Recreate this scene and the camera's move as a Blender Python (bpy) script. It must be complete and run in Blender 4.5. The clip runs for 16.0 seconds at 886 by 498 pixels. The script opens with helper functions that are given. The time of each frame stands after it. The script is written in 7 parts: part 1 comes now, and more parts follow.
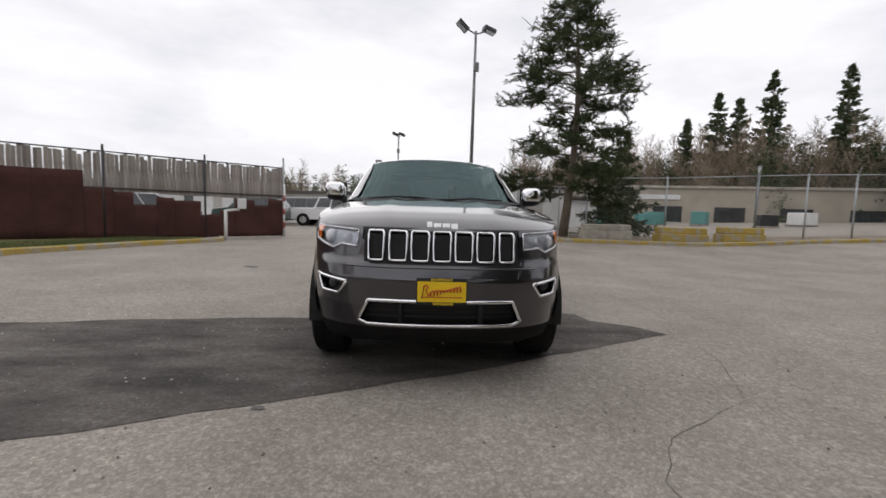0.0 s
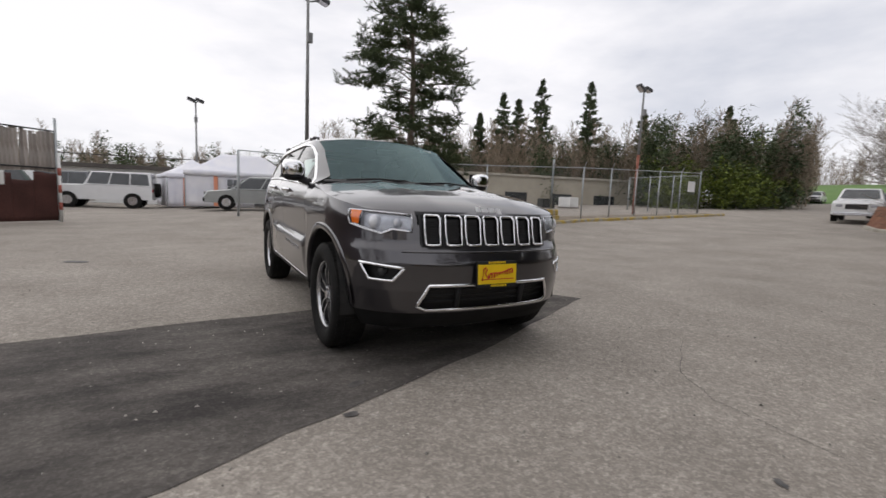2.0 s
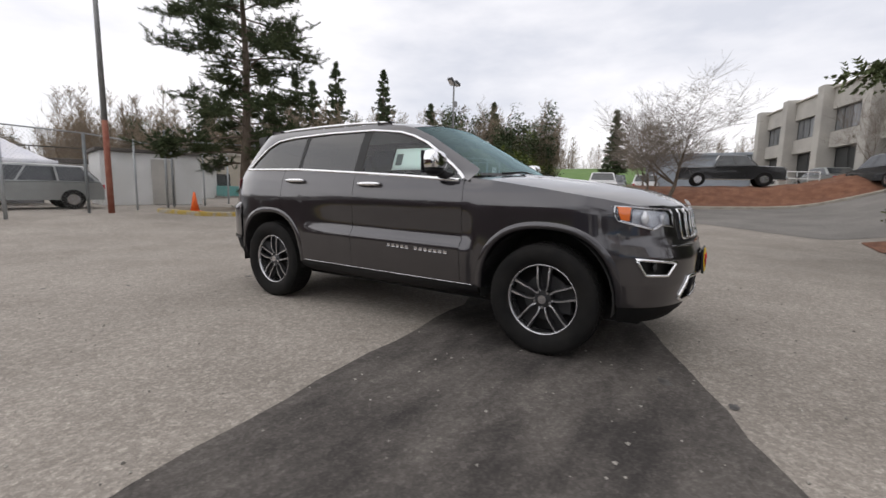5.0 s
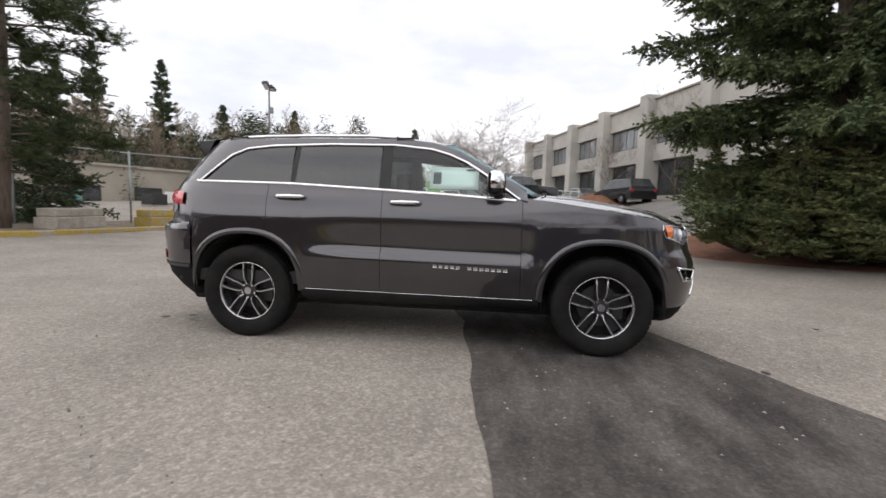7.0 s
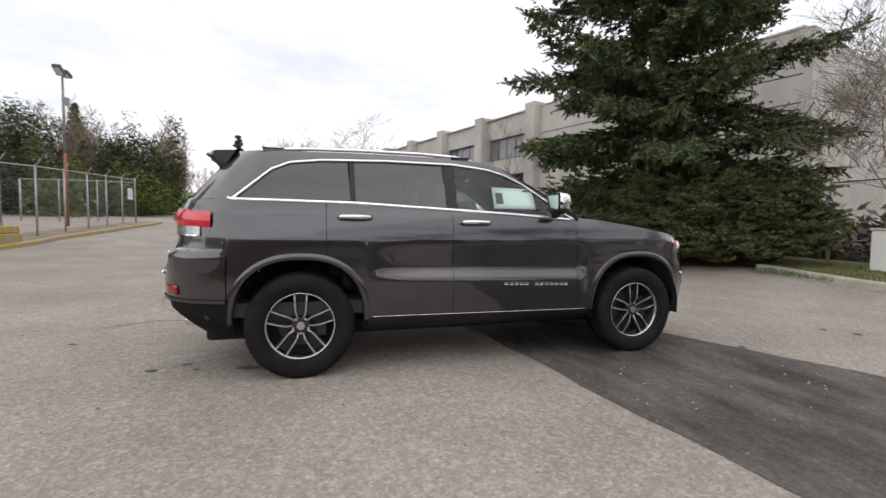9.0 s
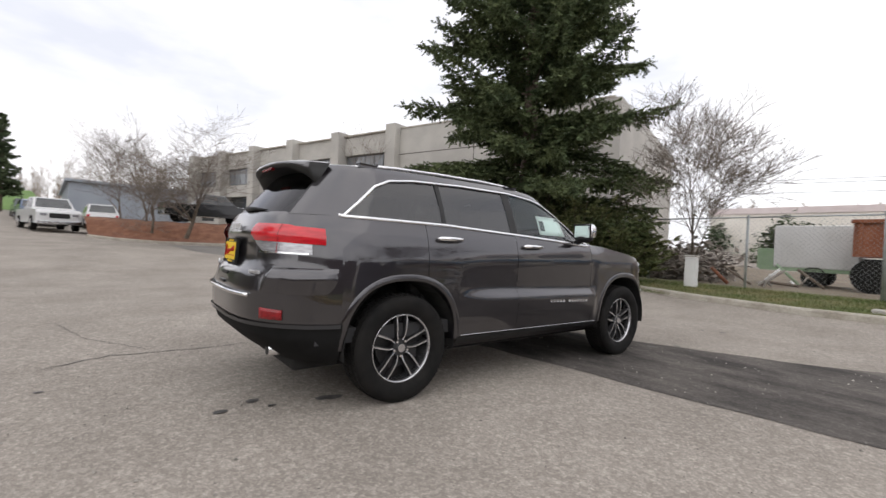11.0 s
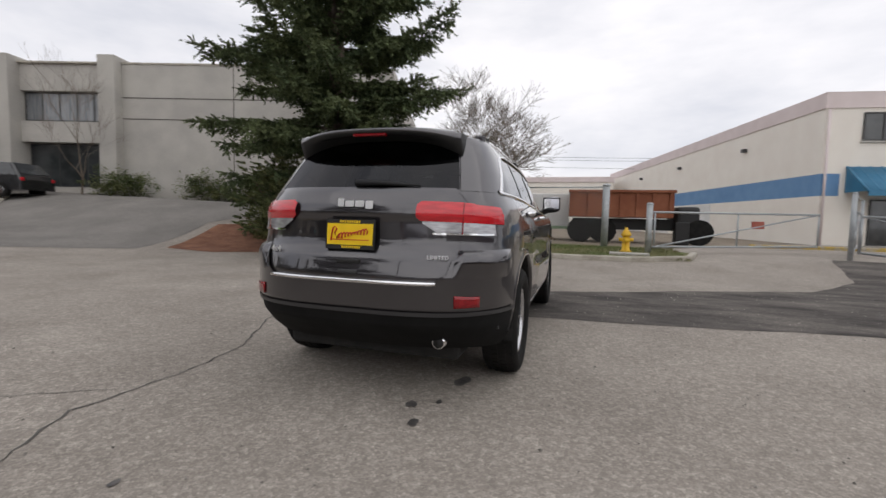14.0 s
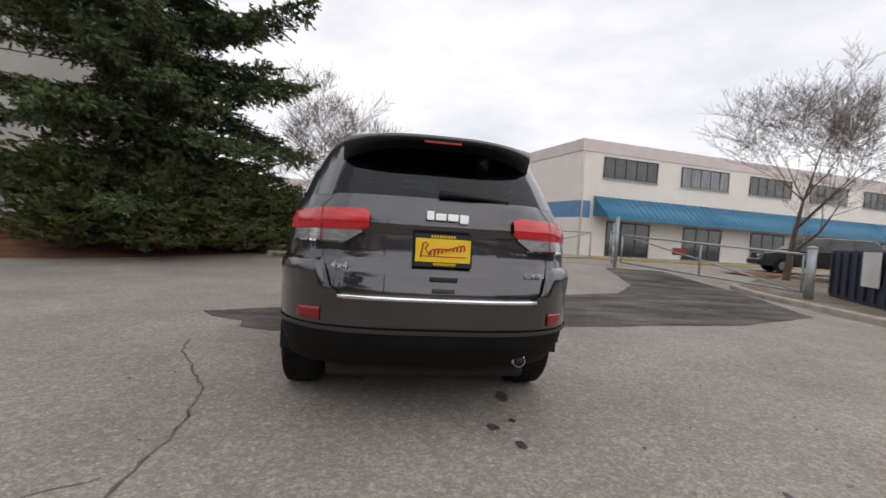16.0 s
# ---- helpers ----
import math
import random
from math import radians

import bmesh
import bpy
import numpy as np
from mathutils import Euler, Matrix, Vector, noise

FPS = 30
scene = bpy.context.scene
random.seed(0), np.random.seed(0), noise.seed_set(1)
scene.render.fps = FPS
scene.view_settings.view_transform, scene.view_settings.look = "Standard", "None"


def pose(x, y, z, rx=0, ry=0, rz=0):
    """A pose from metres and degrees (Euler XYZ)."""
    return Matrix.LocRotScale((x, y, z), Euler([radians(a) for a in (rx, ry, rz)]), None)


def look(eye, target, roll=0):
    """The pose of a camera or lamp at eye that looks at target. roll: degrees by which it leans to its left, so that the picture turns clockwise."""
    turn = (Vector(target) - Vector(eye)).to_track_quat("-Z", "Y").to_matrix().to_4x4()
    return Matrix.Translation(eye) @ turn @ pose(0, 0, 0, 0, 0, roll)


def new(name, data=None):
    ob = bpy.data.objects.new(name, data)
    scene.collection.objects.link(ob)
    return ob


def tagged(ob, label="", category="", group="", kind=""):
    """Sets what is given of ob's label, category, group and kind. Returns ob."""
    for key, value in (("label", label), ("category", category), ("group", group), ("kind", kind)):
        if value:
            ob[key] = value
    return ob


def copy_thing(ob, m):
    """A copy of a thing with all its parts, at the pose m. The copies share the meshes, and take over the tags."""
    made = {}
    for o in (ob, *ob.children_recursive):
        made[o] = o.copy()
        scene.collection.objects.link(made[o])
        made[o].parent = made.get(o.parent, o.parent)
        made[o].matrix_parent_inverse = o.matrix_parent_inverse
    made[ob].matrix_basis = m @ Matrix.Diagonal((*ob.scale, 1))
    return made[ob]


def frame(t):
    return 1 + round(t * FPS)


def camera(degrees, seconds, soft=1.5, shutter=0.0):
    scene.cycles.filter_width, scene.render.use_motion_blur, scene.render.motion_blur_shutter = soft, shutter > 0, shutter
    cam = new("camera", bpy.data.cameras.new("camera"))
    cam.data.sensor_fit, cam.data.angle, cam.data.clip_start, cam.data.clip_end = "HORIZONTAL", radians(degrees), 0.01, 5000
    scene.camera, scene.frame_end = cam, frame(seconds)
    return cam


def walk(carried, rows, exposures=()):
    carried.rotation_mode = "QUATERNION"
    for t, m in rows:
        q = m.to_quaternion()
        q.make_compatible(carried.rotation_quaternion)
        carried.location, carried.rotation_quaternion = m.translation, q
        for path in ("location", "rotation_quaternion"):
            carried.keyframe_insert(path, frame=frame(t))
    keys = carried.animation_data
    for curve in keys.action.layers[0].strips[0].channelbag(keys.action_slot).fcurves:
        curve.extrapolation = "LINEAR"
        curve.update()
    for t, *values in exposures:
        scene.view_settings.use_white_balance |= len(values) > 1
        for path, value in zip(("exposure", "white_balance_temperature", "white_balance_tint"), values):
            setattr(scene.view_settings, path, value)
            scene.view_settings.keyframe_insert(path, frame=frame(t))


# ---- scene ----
cam = camera(90.4, 16.0, shutter=0.4)
PATH = [
    (0, (-0.162, -5.09, 1.159), (-0.044, -3.1, 0.989), 1.8),
    (0.5, (-0.447, -5.078, 1.138), (-0.136, -3.115, 0.913), 3.6),
    (1, (-0.841, -4.964, 1.141), (-0.275, -3.057, 0.929), 4.5),
    (1.5, (-1.294, -4.88, 1.134), (-0.512, -3.051, 0.924), 3.0),
    (2, (-1.722, -4.703, 1.125), (-0.754, -2.967, 0.904), 2.5),
    (2.5, (-2.151, -4.451, 1.114), (-1.03, -2.806, 0.918), 2.6),
    (3, (-2.546, -4.147, 1.099), (-1.282, -2.612, 0.887), 1.1),
    (3.5, (-2.922, -3.762, 1.102), (-1.575, -2.306, 0.846), 1.6),
    (4, (-3.272, -3.355, 1.108), (-1.781, -2.045, 0.861), 1.1),
    (4.2, (-3.38, -3.17, 1.113), (-1.845, -1.911, 0.87), 0.5),
    (6.3, (-4.212, -1.323, 1.112), (-2.313, -0.747, 0.868), 2.1),
    (6.5, (-4.26, -1.111, 1.135), (-2.326, -0.657, 0.903), 1.2),
    (7, (-4.387, -0.594, 1.128), (-2.408, -0.374, 0.945), 1.5),
    (7.5, (-4.438, -0.094, 1.121), (-2.446, -0.039, 0.947), 1.8),
    (8, (-4.417, 0.36, 1.135), (-2.428, 0.218, 0.983), 3.2),
    (8.2, (-4.413, 0.558, 1.145), (-2.432, 0.314, 1.022), 2.5),
    (10.3, (-3.851, 2.62, 1.161), (-2.111, 1.639, 1.062), 3.1),
    (10.5, (-3.8, 2.815, 1.155), (-2.108, 1.749, 1.099), 3.4),
    (11, (-3.565, 3.213, 1.155), (-1.991, 1.978, 1.133), 2.7),
    (11.5, (-3.302, 3.611, 1.151), (-1.886, 2.199, 1.139), 2.0),
    (12, (-2.984, 3.93, 1.15), (-1.717, 2.384, 1.089), 0.8),
    (12.5, (-2.601, 4.194, 1.155), (-1.439, 2.568, 1.066), 1.8),
    (13, (-2.197, 4.459, 1.153), (-1.242, 2.703, 1.075), 0.1),
    (13.5, (-1.751, 4.614, 1.143), (-0.947, 2.786, 1.033), 0.8),
    (14, (-1.325, 4.79, 1.143), (-0.731, 2.885, 1.004), 1.3),
    (14.5, (-0.878, 4.816, 1.123), (-0.483, 2.864, 0.935), 1.5),
    (15, (-0.426, 4.849, 1.137), (-0.288, 2.856, 1.05), 3.5),
    (15.5, (-0.003, 4.872, 1.142), (-0.115, 2.876, 1.074), 2.4),
    (16, (0.399, 4.811, 1.136), (0.07, 2.84, 1.061), 3.6),
]
walk(cam, [(t, look(eye, target, roll)) for t, eye, target, roll in PATH],
     [(0, 0.0), (4.2, 0.05), (6.5, 0.36), (8.2, 0.41), (11.5, 0.34), (13, 0.11), (14.5, -0.02), (16, 0.05)])

# ---- world and light: bright overcast ----
SUN_EL, SUN_AZ = radians(52), radians(215)
world = bpy.data.worlds.new("overcast")
scene.world = world
world.use_nodes = True
wn, wl = world.node_tree.nodes, world.node_tree.links
wn.clear()
sky = wn.new("ShaderNodeTexSky")
sky.sky_type, sky.sun_disc, sky.sun_elevation, sky.sun_rotation = "NISHITA", False, SUN_EL, SUN_AZ
sky_low = wn.new("ShaderNodeVectorMath"); sky_low.operation = "SCALE"; sky_low.inputs[3].default_value = 0.10
wl.new(sky.outputs[0], sky_low.inputs[0])
co = wn.new("ShaderNodeTexCoord")
mp = wn.new("ShaderNodeMapping"); mp.inputs[3].default_value = (0.9, 0.9, 2.6)
wl.new(co.outputs["Generated"], mp.inputs[0])
cn = wn.new("ShaderNodeTexNoise"); cn.inputs["Scale"].default_value = 1.9; cn.inputs["Detail"].default_value = 6; cn.inputs["Roughness"].default_value = 0.55
wl.new(mp.outputs[0], cn.inputs[0])
cr = wn.new("ShaderNodeValToRGB")
cr.color_ramp.elements[0].position, cr.color_ramp.elements[0].color = 0.33, (0.665, 0.68, 0.75, 1)
cr.color_ramp.elements[1].position, cr.color_ramp.elements[1].color = 0.60, (1.01, 0.988, 1.01, 1)
wl.new(cn.outputs[0], cr.inputs[0])
mx = wn.new("ShaderNodeMix"); mx.data_type = "RGBA"; mx.inputs[0].default_value = 0.94
wl.new(sky_low.outputs[0], mx.inputs[6]); wl.new(cr.outputs[0], mx.inputs[7])
bg = wn.new("ShaderNodeBackground"); bg.inputs[1].default_value = 1.05
wo = wn.new("ShaderNodeOutputWorld")
wl.new(mx.outputs[2], bg.inputs[0]); wl.new(bg.outputs[0], wo.inputs[0])

sun_data = bpy.data.lights.new("sun", "SUN")
sun_data.energy, sun_data.angle, sun_data.color = 0.7, radians(110), (1.0, 0.97, 0.92)
sun = new("sun", sun_data)
sun.matrix_world = look((-18, 26, 40), (0, 0, 0))


# ---- materials ----
def shader(name, color=(0.5, 0.5, 0.5), rough=0.6, metal=0.0, color2=None, scale=8.0, bump=0.0, bump_scale=60.0, coat=0.0,
           detail=4.0, island=0.0, random_tint=0.0, fine=0.0, fine_scale=150.0, spec=0.5, stretch=(1, 1, 1), low=0.35, high=0.65, coat_ior=1.5):
    """A surface with two scales of colour variation and a fine relief."""
    m = bpy.data.materials.new(name)
    m.use_nodes = True
    n, l = m.node_tree.nodes, m.node_tree.links
    b = n["Principled BSDF"]
    b.inputs["Roughness"].default_value, b.inputs["Metallic"].default_value = rough, metal
    b.inputs["Coat Weight"].default_value, b.inputs["Coat Roughness"].default_value, b.inputs["Coat IOR"].default_value = coat, 0.02, coat_ior
    b.inputs["Specular IOR Level"].default_value = spec
    c = n.new("ShaderNodeTexCoord")
    mpn = n.new("ShaderNodeMapping"); mpn.inputs[3].default_value = stretch
    l.new(c.outputs["Object"], mpn.inputs[0])
    src = None
    if color2 is not None:
        t = n.new("ShaderNodeTexNoise"); t.inputs["Scale"].default_value = scale; t.inputs["Detail"].default_value = detail
        l.new(mpn.outputs[0], t.inputs[0])
        r = n.new("ShaderNodeMapRange"); r.inputs[1].default_value, r.inputs[2].default_value = low, high
        l.new(t.outputs[0], r.inputs[0])
        k = n.new("ShaderNodeMix"); k.data_type = "RGBA"
        k.inputs[6].default_value, k.inputs[7].default_value = (*color, 1), (*color2, 1)
        l.new(r.outputs[0], k.inputs[0])
        src = k.outputs[2]
    else:
        rgb = n.new("ShaderNodeRGB"); rgb.outputs[0].default_value = (*color, 1)
        src = rgb.outputs[0]
    if fine:
        t = n.new("ShaderNodeTexNoise"); t.inputs["Scale"].default_value = fine_scale; t.inputs["Detail"].default_value = 3
        l.new(c.outputs["Object"], t.inputs[0])
        r = n.new("ShaderNodeMapRange"); r.inputs[1].default_value, r.inputs[2].default_value, r.inputs[3].default_value, r.inputs[4].default_value = 0.3, 0.7, 1 - fine, 1 + fine
        l.new(t.outputs[0], r.inputs[0])
        v = n.new("ShaderNodeVectorMath"); v.operation = "SCALE"
        l.new(src, v.inputs[0]); l.new(r.outputs[0], v.inputs[3])
        src = v.outputs[0]
    if island or random_tint:
        g = n.new("ShaderNodeNewGeometry" if island else "ShaderNodeObjectInfo")
        r = n.new("ShaderNodeMapRange"); a = island or random_tint
        r.inputs[3].default_value, r.inputs[4].default_value = 1 - a, 1 + a
        l.new(g.outputs["Random Per Island" if island else "Random"], r.inputs[0])
        v = n.new("ShaderNodeVectorMath"); v.operation = "SCALE"
        l.new(src, v.inputs[0]); l.new(r.outputs[0], v.inputs[3])
        src = v.outputs[0]
    l.new(src, b.inputs["Base Color"])
    if bump:
        t = n.new("ShaderNodeTexNoise"); t.inputs["Scale"].default_value = bump_scale; t.inputs["Detail"].default_value = 4
        l.new(c.outputs["Object"], t.inputs[0])
        bn = n.new("ShaderNodeBump"); bn.inputs["Strength"].default_value, bn.inputs["Distance"].default_value = bump, 0.02
        l.new(t.outputs[0], bn.inputs["Height"]); l.new(bn.outputs[0], b.inputs["Normal"])
    return m


def glass(name, tint, rough=0.01, gloss=(1, 1, 1), ior=1.55):
    """Thin pane: tinted see-through with a clear gloss."""
    m = bpy.data.materials.new(name)
    m.use_nodes = True
    n, l = m.node_tree.nodes, m.node_tree.links
    n.clear()
    o, a, t, gl, fr = (n.new("ShaderNode" + k) for k in ("OutputMaterial", "MixShader", "BsdfTransparent", "BsdfGlossy", "Fresnel"))
    t.inputs[0].default_value = (*tint, 1)
    gl.inputs["Roughness"].default_value = rough
    gl.inputs["Color"].default_value = (*gloss, 1)
    fr.inputs["IOR"].default_value = ior
    l.new(fr.outputs[0], a.inputs[0]); l.new(t.outputs[0], a.inputs[1]); l.new(gl.outputs[0], a.inputs[2]); l.new(a.outputs[0], o.inputs[0])
    return m


def asphalt(name, base, pale, contrast, blotch, low, high, stretch=(1, 1, 1)):
    """Worn asphalt: single stones of differing grey, finger-wide stains and broad pale wear."""
    m = bpy.data.materials.new(name)
    m.use_nodes = True
    n, l = m.node_tree.nodes, m.node_tree.links
    b = n["Principled BSDF"]
    b.inputs["Roughness"].default_value, b.inputs["Specular IOR Level"].default_value = 0.93, 0.2
    c = n.new("ShaderNodeTexCoord")
    mpn = n.new("ShaderNodeMapping"); mpn.inputs[3].default_value = stretch
    l.new(c.outputs["Object"], mpn.inputs[0])
    t = n.new("ShaderNodeTexNoise"); t.inputs["Scale"].default_value, t.inputs["Detail"].default_value, t.inputs["Roughness"].default_value = blotch, 8, 0.62
    l.new(mpn.outputs[0], t.inputs[0])
    r = n.new("ShaderNodeMapRange"); r.inputs[1].default_value, r.inputs[2].default_value = low, high
    l.new(t.outputs[0], r.inputs[0])
    k = n.new("ShaderNodeMix"); k.data_type = "RGBA"
    k.inputs[6].default_value, k.inputs[7].default_value = (*base, 1), (*pale, 1)
    l.new(r.outputs[0], k.inputs[0])
    src = k.outputs[2]
    heights = []
    for scale, amount in ((58, contrast), (27, contrast * 0.55), (115, contrast * 0.8)):
        v = n.new("ShaderNodeTexVoronoi"); v.inputs["Scale"].default_value = scale
        l.new(c.outputs["Object"], v.inputs["Vector"])
        q = n.new("ShaderNodeSeparateColor")
        l.new(v.outputs["Color"], q.inputs[0])
        w = n.new("ShaderNodeMath"); w.operation = "POWER"; w.inputs[1].default_value = 2.2
        l.new(q.outputs[0], w.inputs[0])
        g = n.new("ShaderNodeMapRange"); g.inputs[3].default_value, g.inputs[4].default_value = 1 - amount * 0.55, 1 + amount
        l.new(w.outputs[0], g.inputs[0])
        x = n.new("ShaderNodeVectorMath"); x.operation = "SCALE"
        l.new(src, x.inputs[0]); l.new(g.outputs[0], x.inputs[3])
        src = x.outputs[0]
        heights.append(v.outputs["Distance"])
    l.new(src, b.inputs["Base Color"])
    bn = n.new("ShaderNodeBump"); bn.inputs["Strength"].default_value, bn.inputs["Distance"].default_value = 0.25, 0.006
    l.new(heights[0], bn.inputs["Height"]); l.new(bn.outputs[0], b.inputs["Normal"])
    return m


M_ASPHALT = asphalt("old_asphalt", (0.258, 0.230, 0.200), (0.350, 0.315, 0.276), 0.24, 0.7, 0.32, 0.68)
M_PATCH = asphalt("new_asphalt", (0.052, 0.047, 0.044), (0.195, 0.175, 0.157), 0.22, 1.2, 0.38, 0.76, (0.6, 1.6, 1))
M_DRIVE = asphalt("drive_asphalt", (0.165, 0.155, 0.143), (0.235, 0.220, 0.203), 0.15, 0.6, 0.32, 0.68)
M_CRACK = shader("crack_tar", (0.065, 0.06, 0.054), 0.95, color2=(0.16, 0.15, 0.135), scale=5)
M_OIL = shader("oil_stain", (0.045, 0.042, 0.04), 0.6, color2=(0.11, 0.10, 0.095), scale=14)
M_CONCRETE = shader("concrete", (0.40, 0.38, 0.35), 0.9, 0, (0.48, 0.46, 0.42), 0.7, 0.25, 30, fine=0.08, fine_scale=20)
M_CONCRETE_OLD = shader("weathered_concrete", (0.33, 0.30, 0.25), 0.92, 0, (0.46, 0.43, 0.37), 3.0, 0.5, 30, fine=0.15, fine_scale=25)
M_YELLOW = shader("worn_yellow_paint", (0.42, 0.30, 0.07), 0.8, 0, (0.36, 0.33, 0.27), 3.5, 0.4, 40, fine=0.2, fine_scale=30, low=0.45, high=0.62)
M_GRASS = shader("rough_grass", (0.085, 0.11, 0.028), 0.95, 0, (0.17, 0.155, 0.07), 1.7, 0.7, 40, fine=0.4, fine_scale=60)
M_LAWN = shader("lawn", (0.09, 0.17, 0.035), 0.95, 0, (0.12, 0.20, 0.05), 0.4, 0.5, 30, fine=0.2)
M_DIRT = shader("bare_dirt", (0.16, 0.125, 0.09), 0.95, 0, (0.24, 0.20, 0.15), 1.5, 0.7, 30, fine=0.3)
M_MULCH = shader("bark_mulch", (0.14, 0.055, 0.028), 0.95, 0, (0.22, 0.10, 0.055), 2.5, 1.0, 25, fine=0.45, fine_scale=30)
M_PAINT = shader("charcoal_metallic_paint", (0.036, 0.033, 0.038), 0.28, 0.75, (0.042, 0.0385, 0.044), 3.0, 0, coat=1.0, fine=0.18, fine_scale=900, spec=0.4, coat_ior=1.78)
M_TRIM = shader("black_plastic", (0.011, 0.011, 0.012), 0.55, color2=(0.016, 0.016, 0.017), scale=6, bump=0.05, bump_scale=300, spec=0.3)
M_TRIM_GREY = shader("dark_grey_plastic", (0.035, 0.035, 0.037), 0.42, color2=(0.042, 0.042, 0.044), scale=6)
M_LINER = shader("wheel_liner", (0.010, 0.010, 0.010), 0.95, color2=(0.02, 0.019, 0.018), scale=8)
M_CHROME = shader("chrome", (0.82, 0.82, 0.83), 0.07, 1.0)
M_SATIN = shader("satin_silver", (0.62, 0.62, 0.64), 0.22, 1.0)
M_RIM = shader("machined_rim", (0.52, 0.52, 0.54), 0.26, 0.85, (0.60, 0.60, 0.61), 30)
M_RIM_DARK = shader("rim_pocket_grey", (0.028, 0.028, 0.030), 0.45, 0.3, (0.036, 0.036, 0.038), 20)
M_TYRE = shader("tyre_rubber", (0.010, 0.010, 0.010), 0.8, color2=(0.018, 0.017, 0.016), scale=7, bump=0.1, bump_scale=90, spec=0.15)
M_GLASS = glass("clear_green_glass", (0.86, 0.95, 0.92))
M_WINDSHIELD = glass("windshield_glass", (0.36, 0.46, 0.46), gloss=(0.50, 0.68, 0.70))
M_PRIVACY = glass("privacy_glass", (0.055, 0.060, 0.062), ior=1.85)
M_REAR_GLASS = glass("rear_privacy_glass", (0.055, 0.058, 0.062), ior=1.45, gloss=(0.75, 0.75, 0.78))
M_LENS = glass("headlight_lens", (0.90, 0.92, 0.95))
M_LAMP_BODY = shader("lamp_reflector", (0.86, 0.87, 0.90), 0.22, 0.15, (0.62, 0.63, 0.67), 18)
M_BADGE = shader("badge_silver", (0.80, 0.80, 0.81), 0.35, 0.6)
M_RED = shader("red_lens", (0.62, 0.010, 0.020), 0.22, 0, (0.46, 0.006, 0.014), 9, coat=1.0, spec=0.4, stretch=(1, 1, 6))
M_RED_DARK = shader("dark_red_lens", (0.27, 0.006, 0.010), 0.25, color2=(0.20, 0.004, 0.008), scale=40, coat=0.6, spec=0.3)
M_AMBER = shader("amber_lens", (0.75, 0.16, 0.02), 0.15, coat=1.0)
M_SILVER_LENS = shader("clear_reverse_lens", (0.50, 0.50, 0.52), 0.18, 0.45, (0.30, 0.30, 0.32), 14, coat=1.0, stretch=(1, 1, 5))
M_VALANCE = shader("matt_black_valance", (0.009, 0.009, 0.009), 0.75, color2=(0.013, 0.013, 0.013), scale=8, spec=0.12)
M_PLATE = shader("yellow_plate", (0.86, 0.58, 0.01), 0.4, color2=(0.80, 0.54, 0.01), scale=20)
M_PLATE_RED = shader("plate_red_script", (0.50, 0.02, 0.015), 0.5)
M_BLACK = shader("flat_black", (0.012, 0.012, 0.012), 0.6)
M_INTERIOR = shader("dark_cabin_trim", (0.03, 0.03, 0.032), 0.8, color2=(0.04, 0.04, 0.042), scale=9)
M_PAPER = shader("window_paper", (0.80, 0.86, 0.84), 0.8, color2=(0.84, 0.90, 0.88), scale=9)
M_PRINT = shader("printed_grey", (0.10, 0.12, 0.12), 0.8)
M_SLAT = shader("weathered_wood_slat", (0.24, 0.205, 0.18), 0.9, 0, (0.38, 0.35, 0.325), 4.0, 0.5, 60, random_tint=0.25, stretch=(4, 4, 0.6))
M_SCREEN = shader("brown_privacy_screen", (0.050, 0.018, 0.014), 0.95, 0, (0.075, 0.028, 0.022), 1.5, 0.3, 60, fine=0.25, fine_scale=40)
M_GALV = shader("galvanised_steel", (0.34, 0.36, 0.37), 0.5, 0.5, (0.42, 0.44, 0.45), 8)
M_WIRE = shader("chain_link_wire", (0.30, 0.31, 0.31), 0.5, 0.6)
M_RUST_POLE = shader("rust_red_pole_paint", (0.23, 0.07, 0.045), 0.8, 0, (0.30, 0.12, 0.08), 6)
M_STEEL_POLE = shader("grey_pole_steel", (0.20, 0.20, 0.20), 0.55, 0.4, (0.26, 0.26, 0.26), 4)
M_LAMP = shader("dark_lamp_housing", (0.04, 0.04, 0.042), 0.5, 0.2)
M_WHITE = shader("white_paint", (0.72, 0.72, 0.71), 0.6, 0, (0.62, 0.62, 0.60), 1.2, 0.1, 40)
M_TENT = shader("white_tent_cloth", (0.78, 0.77, 0.80), 0.8, 0, (0.70, 0.70, 0.76), 2.0, 0.35, 6)
M_ORANGE = shader("orange_webbing", (0.75, 0.30, 0.18), 0.7)
# tan wall of the beige building, its shade mixed into the colour
M_TAN_SHADED = shader("shaded_tan_wall", (0.37, 0.335, 0.27), 0.9, 0, (0.43, 0.39, 0.32), 0.8, 0.2, 50, fine=0.06)
M_BEIGE = shader("beige_stucco", (0.80, 0.75, 0.68), 0.9, 0, (0.84, 0.80, 0.73), 0.8, 0.2, 50, fine=0.05)
M_PINK_TRIM = shader("pale_pink_parapet", (0.66, 0.57, 0.56), 0.9, 0, (0.72, 0.63, 0.62), 1.0)
M_BLUE_BAND = shader("blue_band_paint", (0.12, 0.25, 0.45), 0.8, 0, (0.15, 0.29, 0.49), 1.2)
M_AWNING = shader("blue_awning_metal", (0.035, 0.17, 0.30), 0.45, 0.1, (0.045, 0.20, 0.34), 2.0)
M_WIN_DARK = shader("dark_window_glass", (0.025, 0.028, 0.030), 0.06, 0, (0.05, 0.055, 0.058), 1.5, spec=0.8)
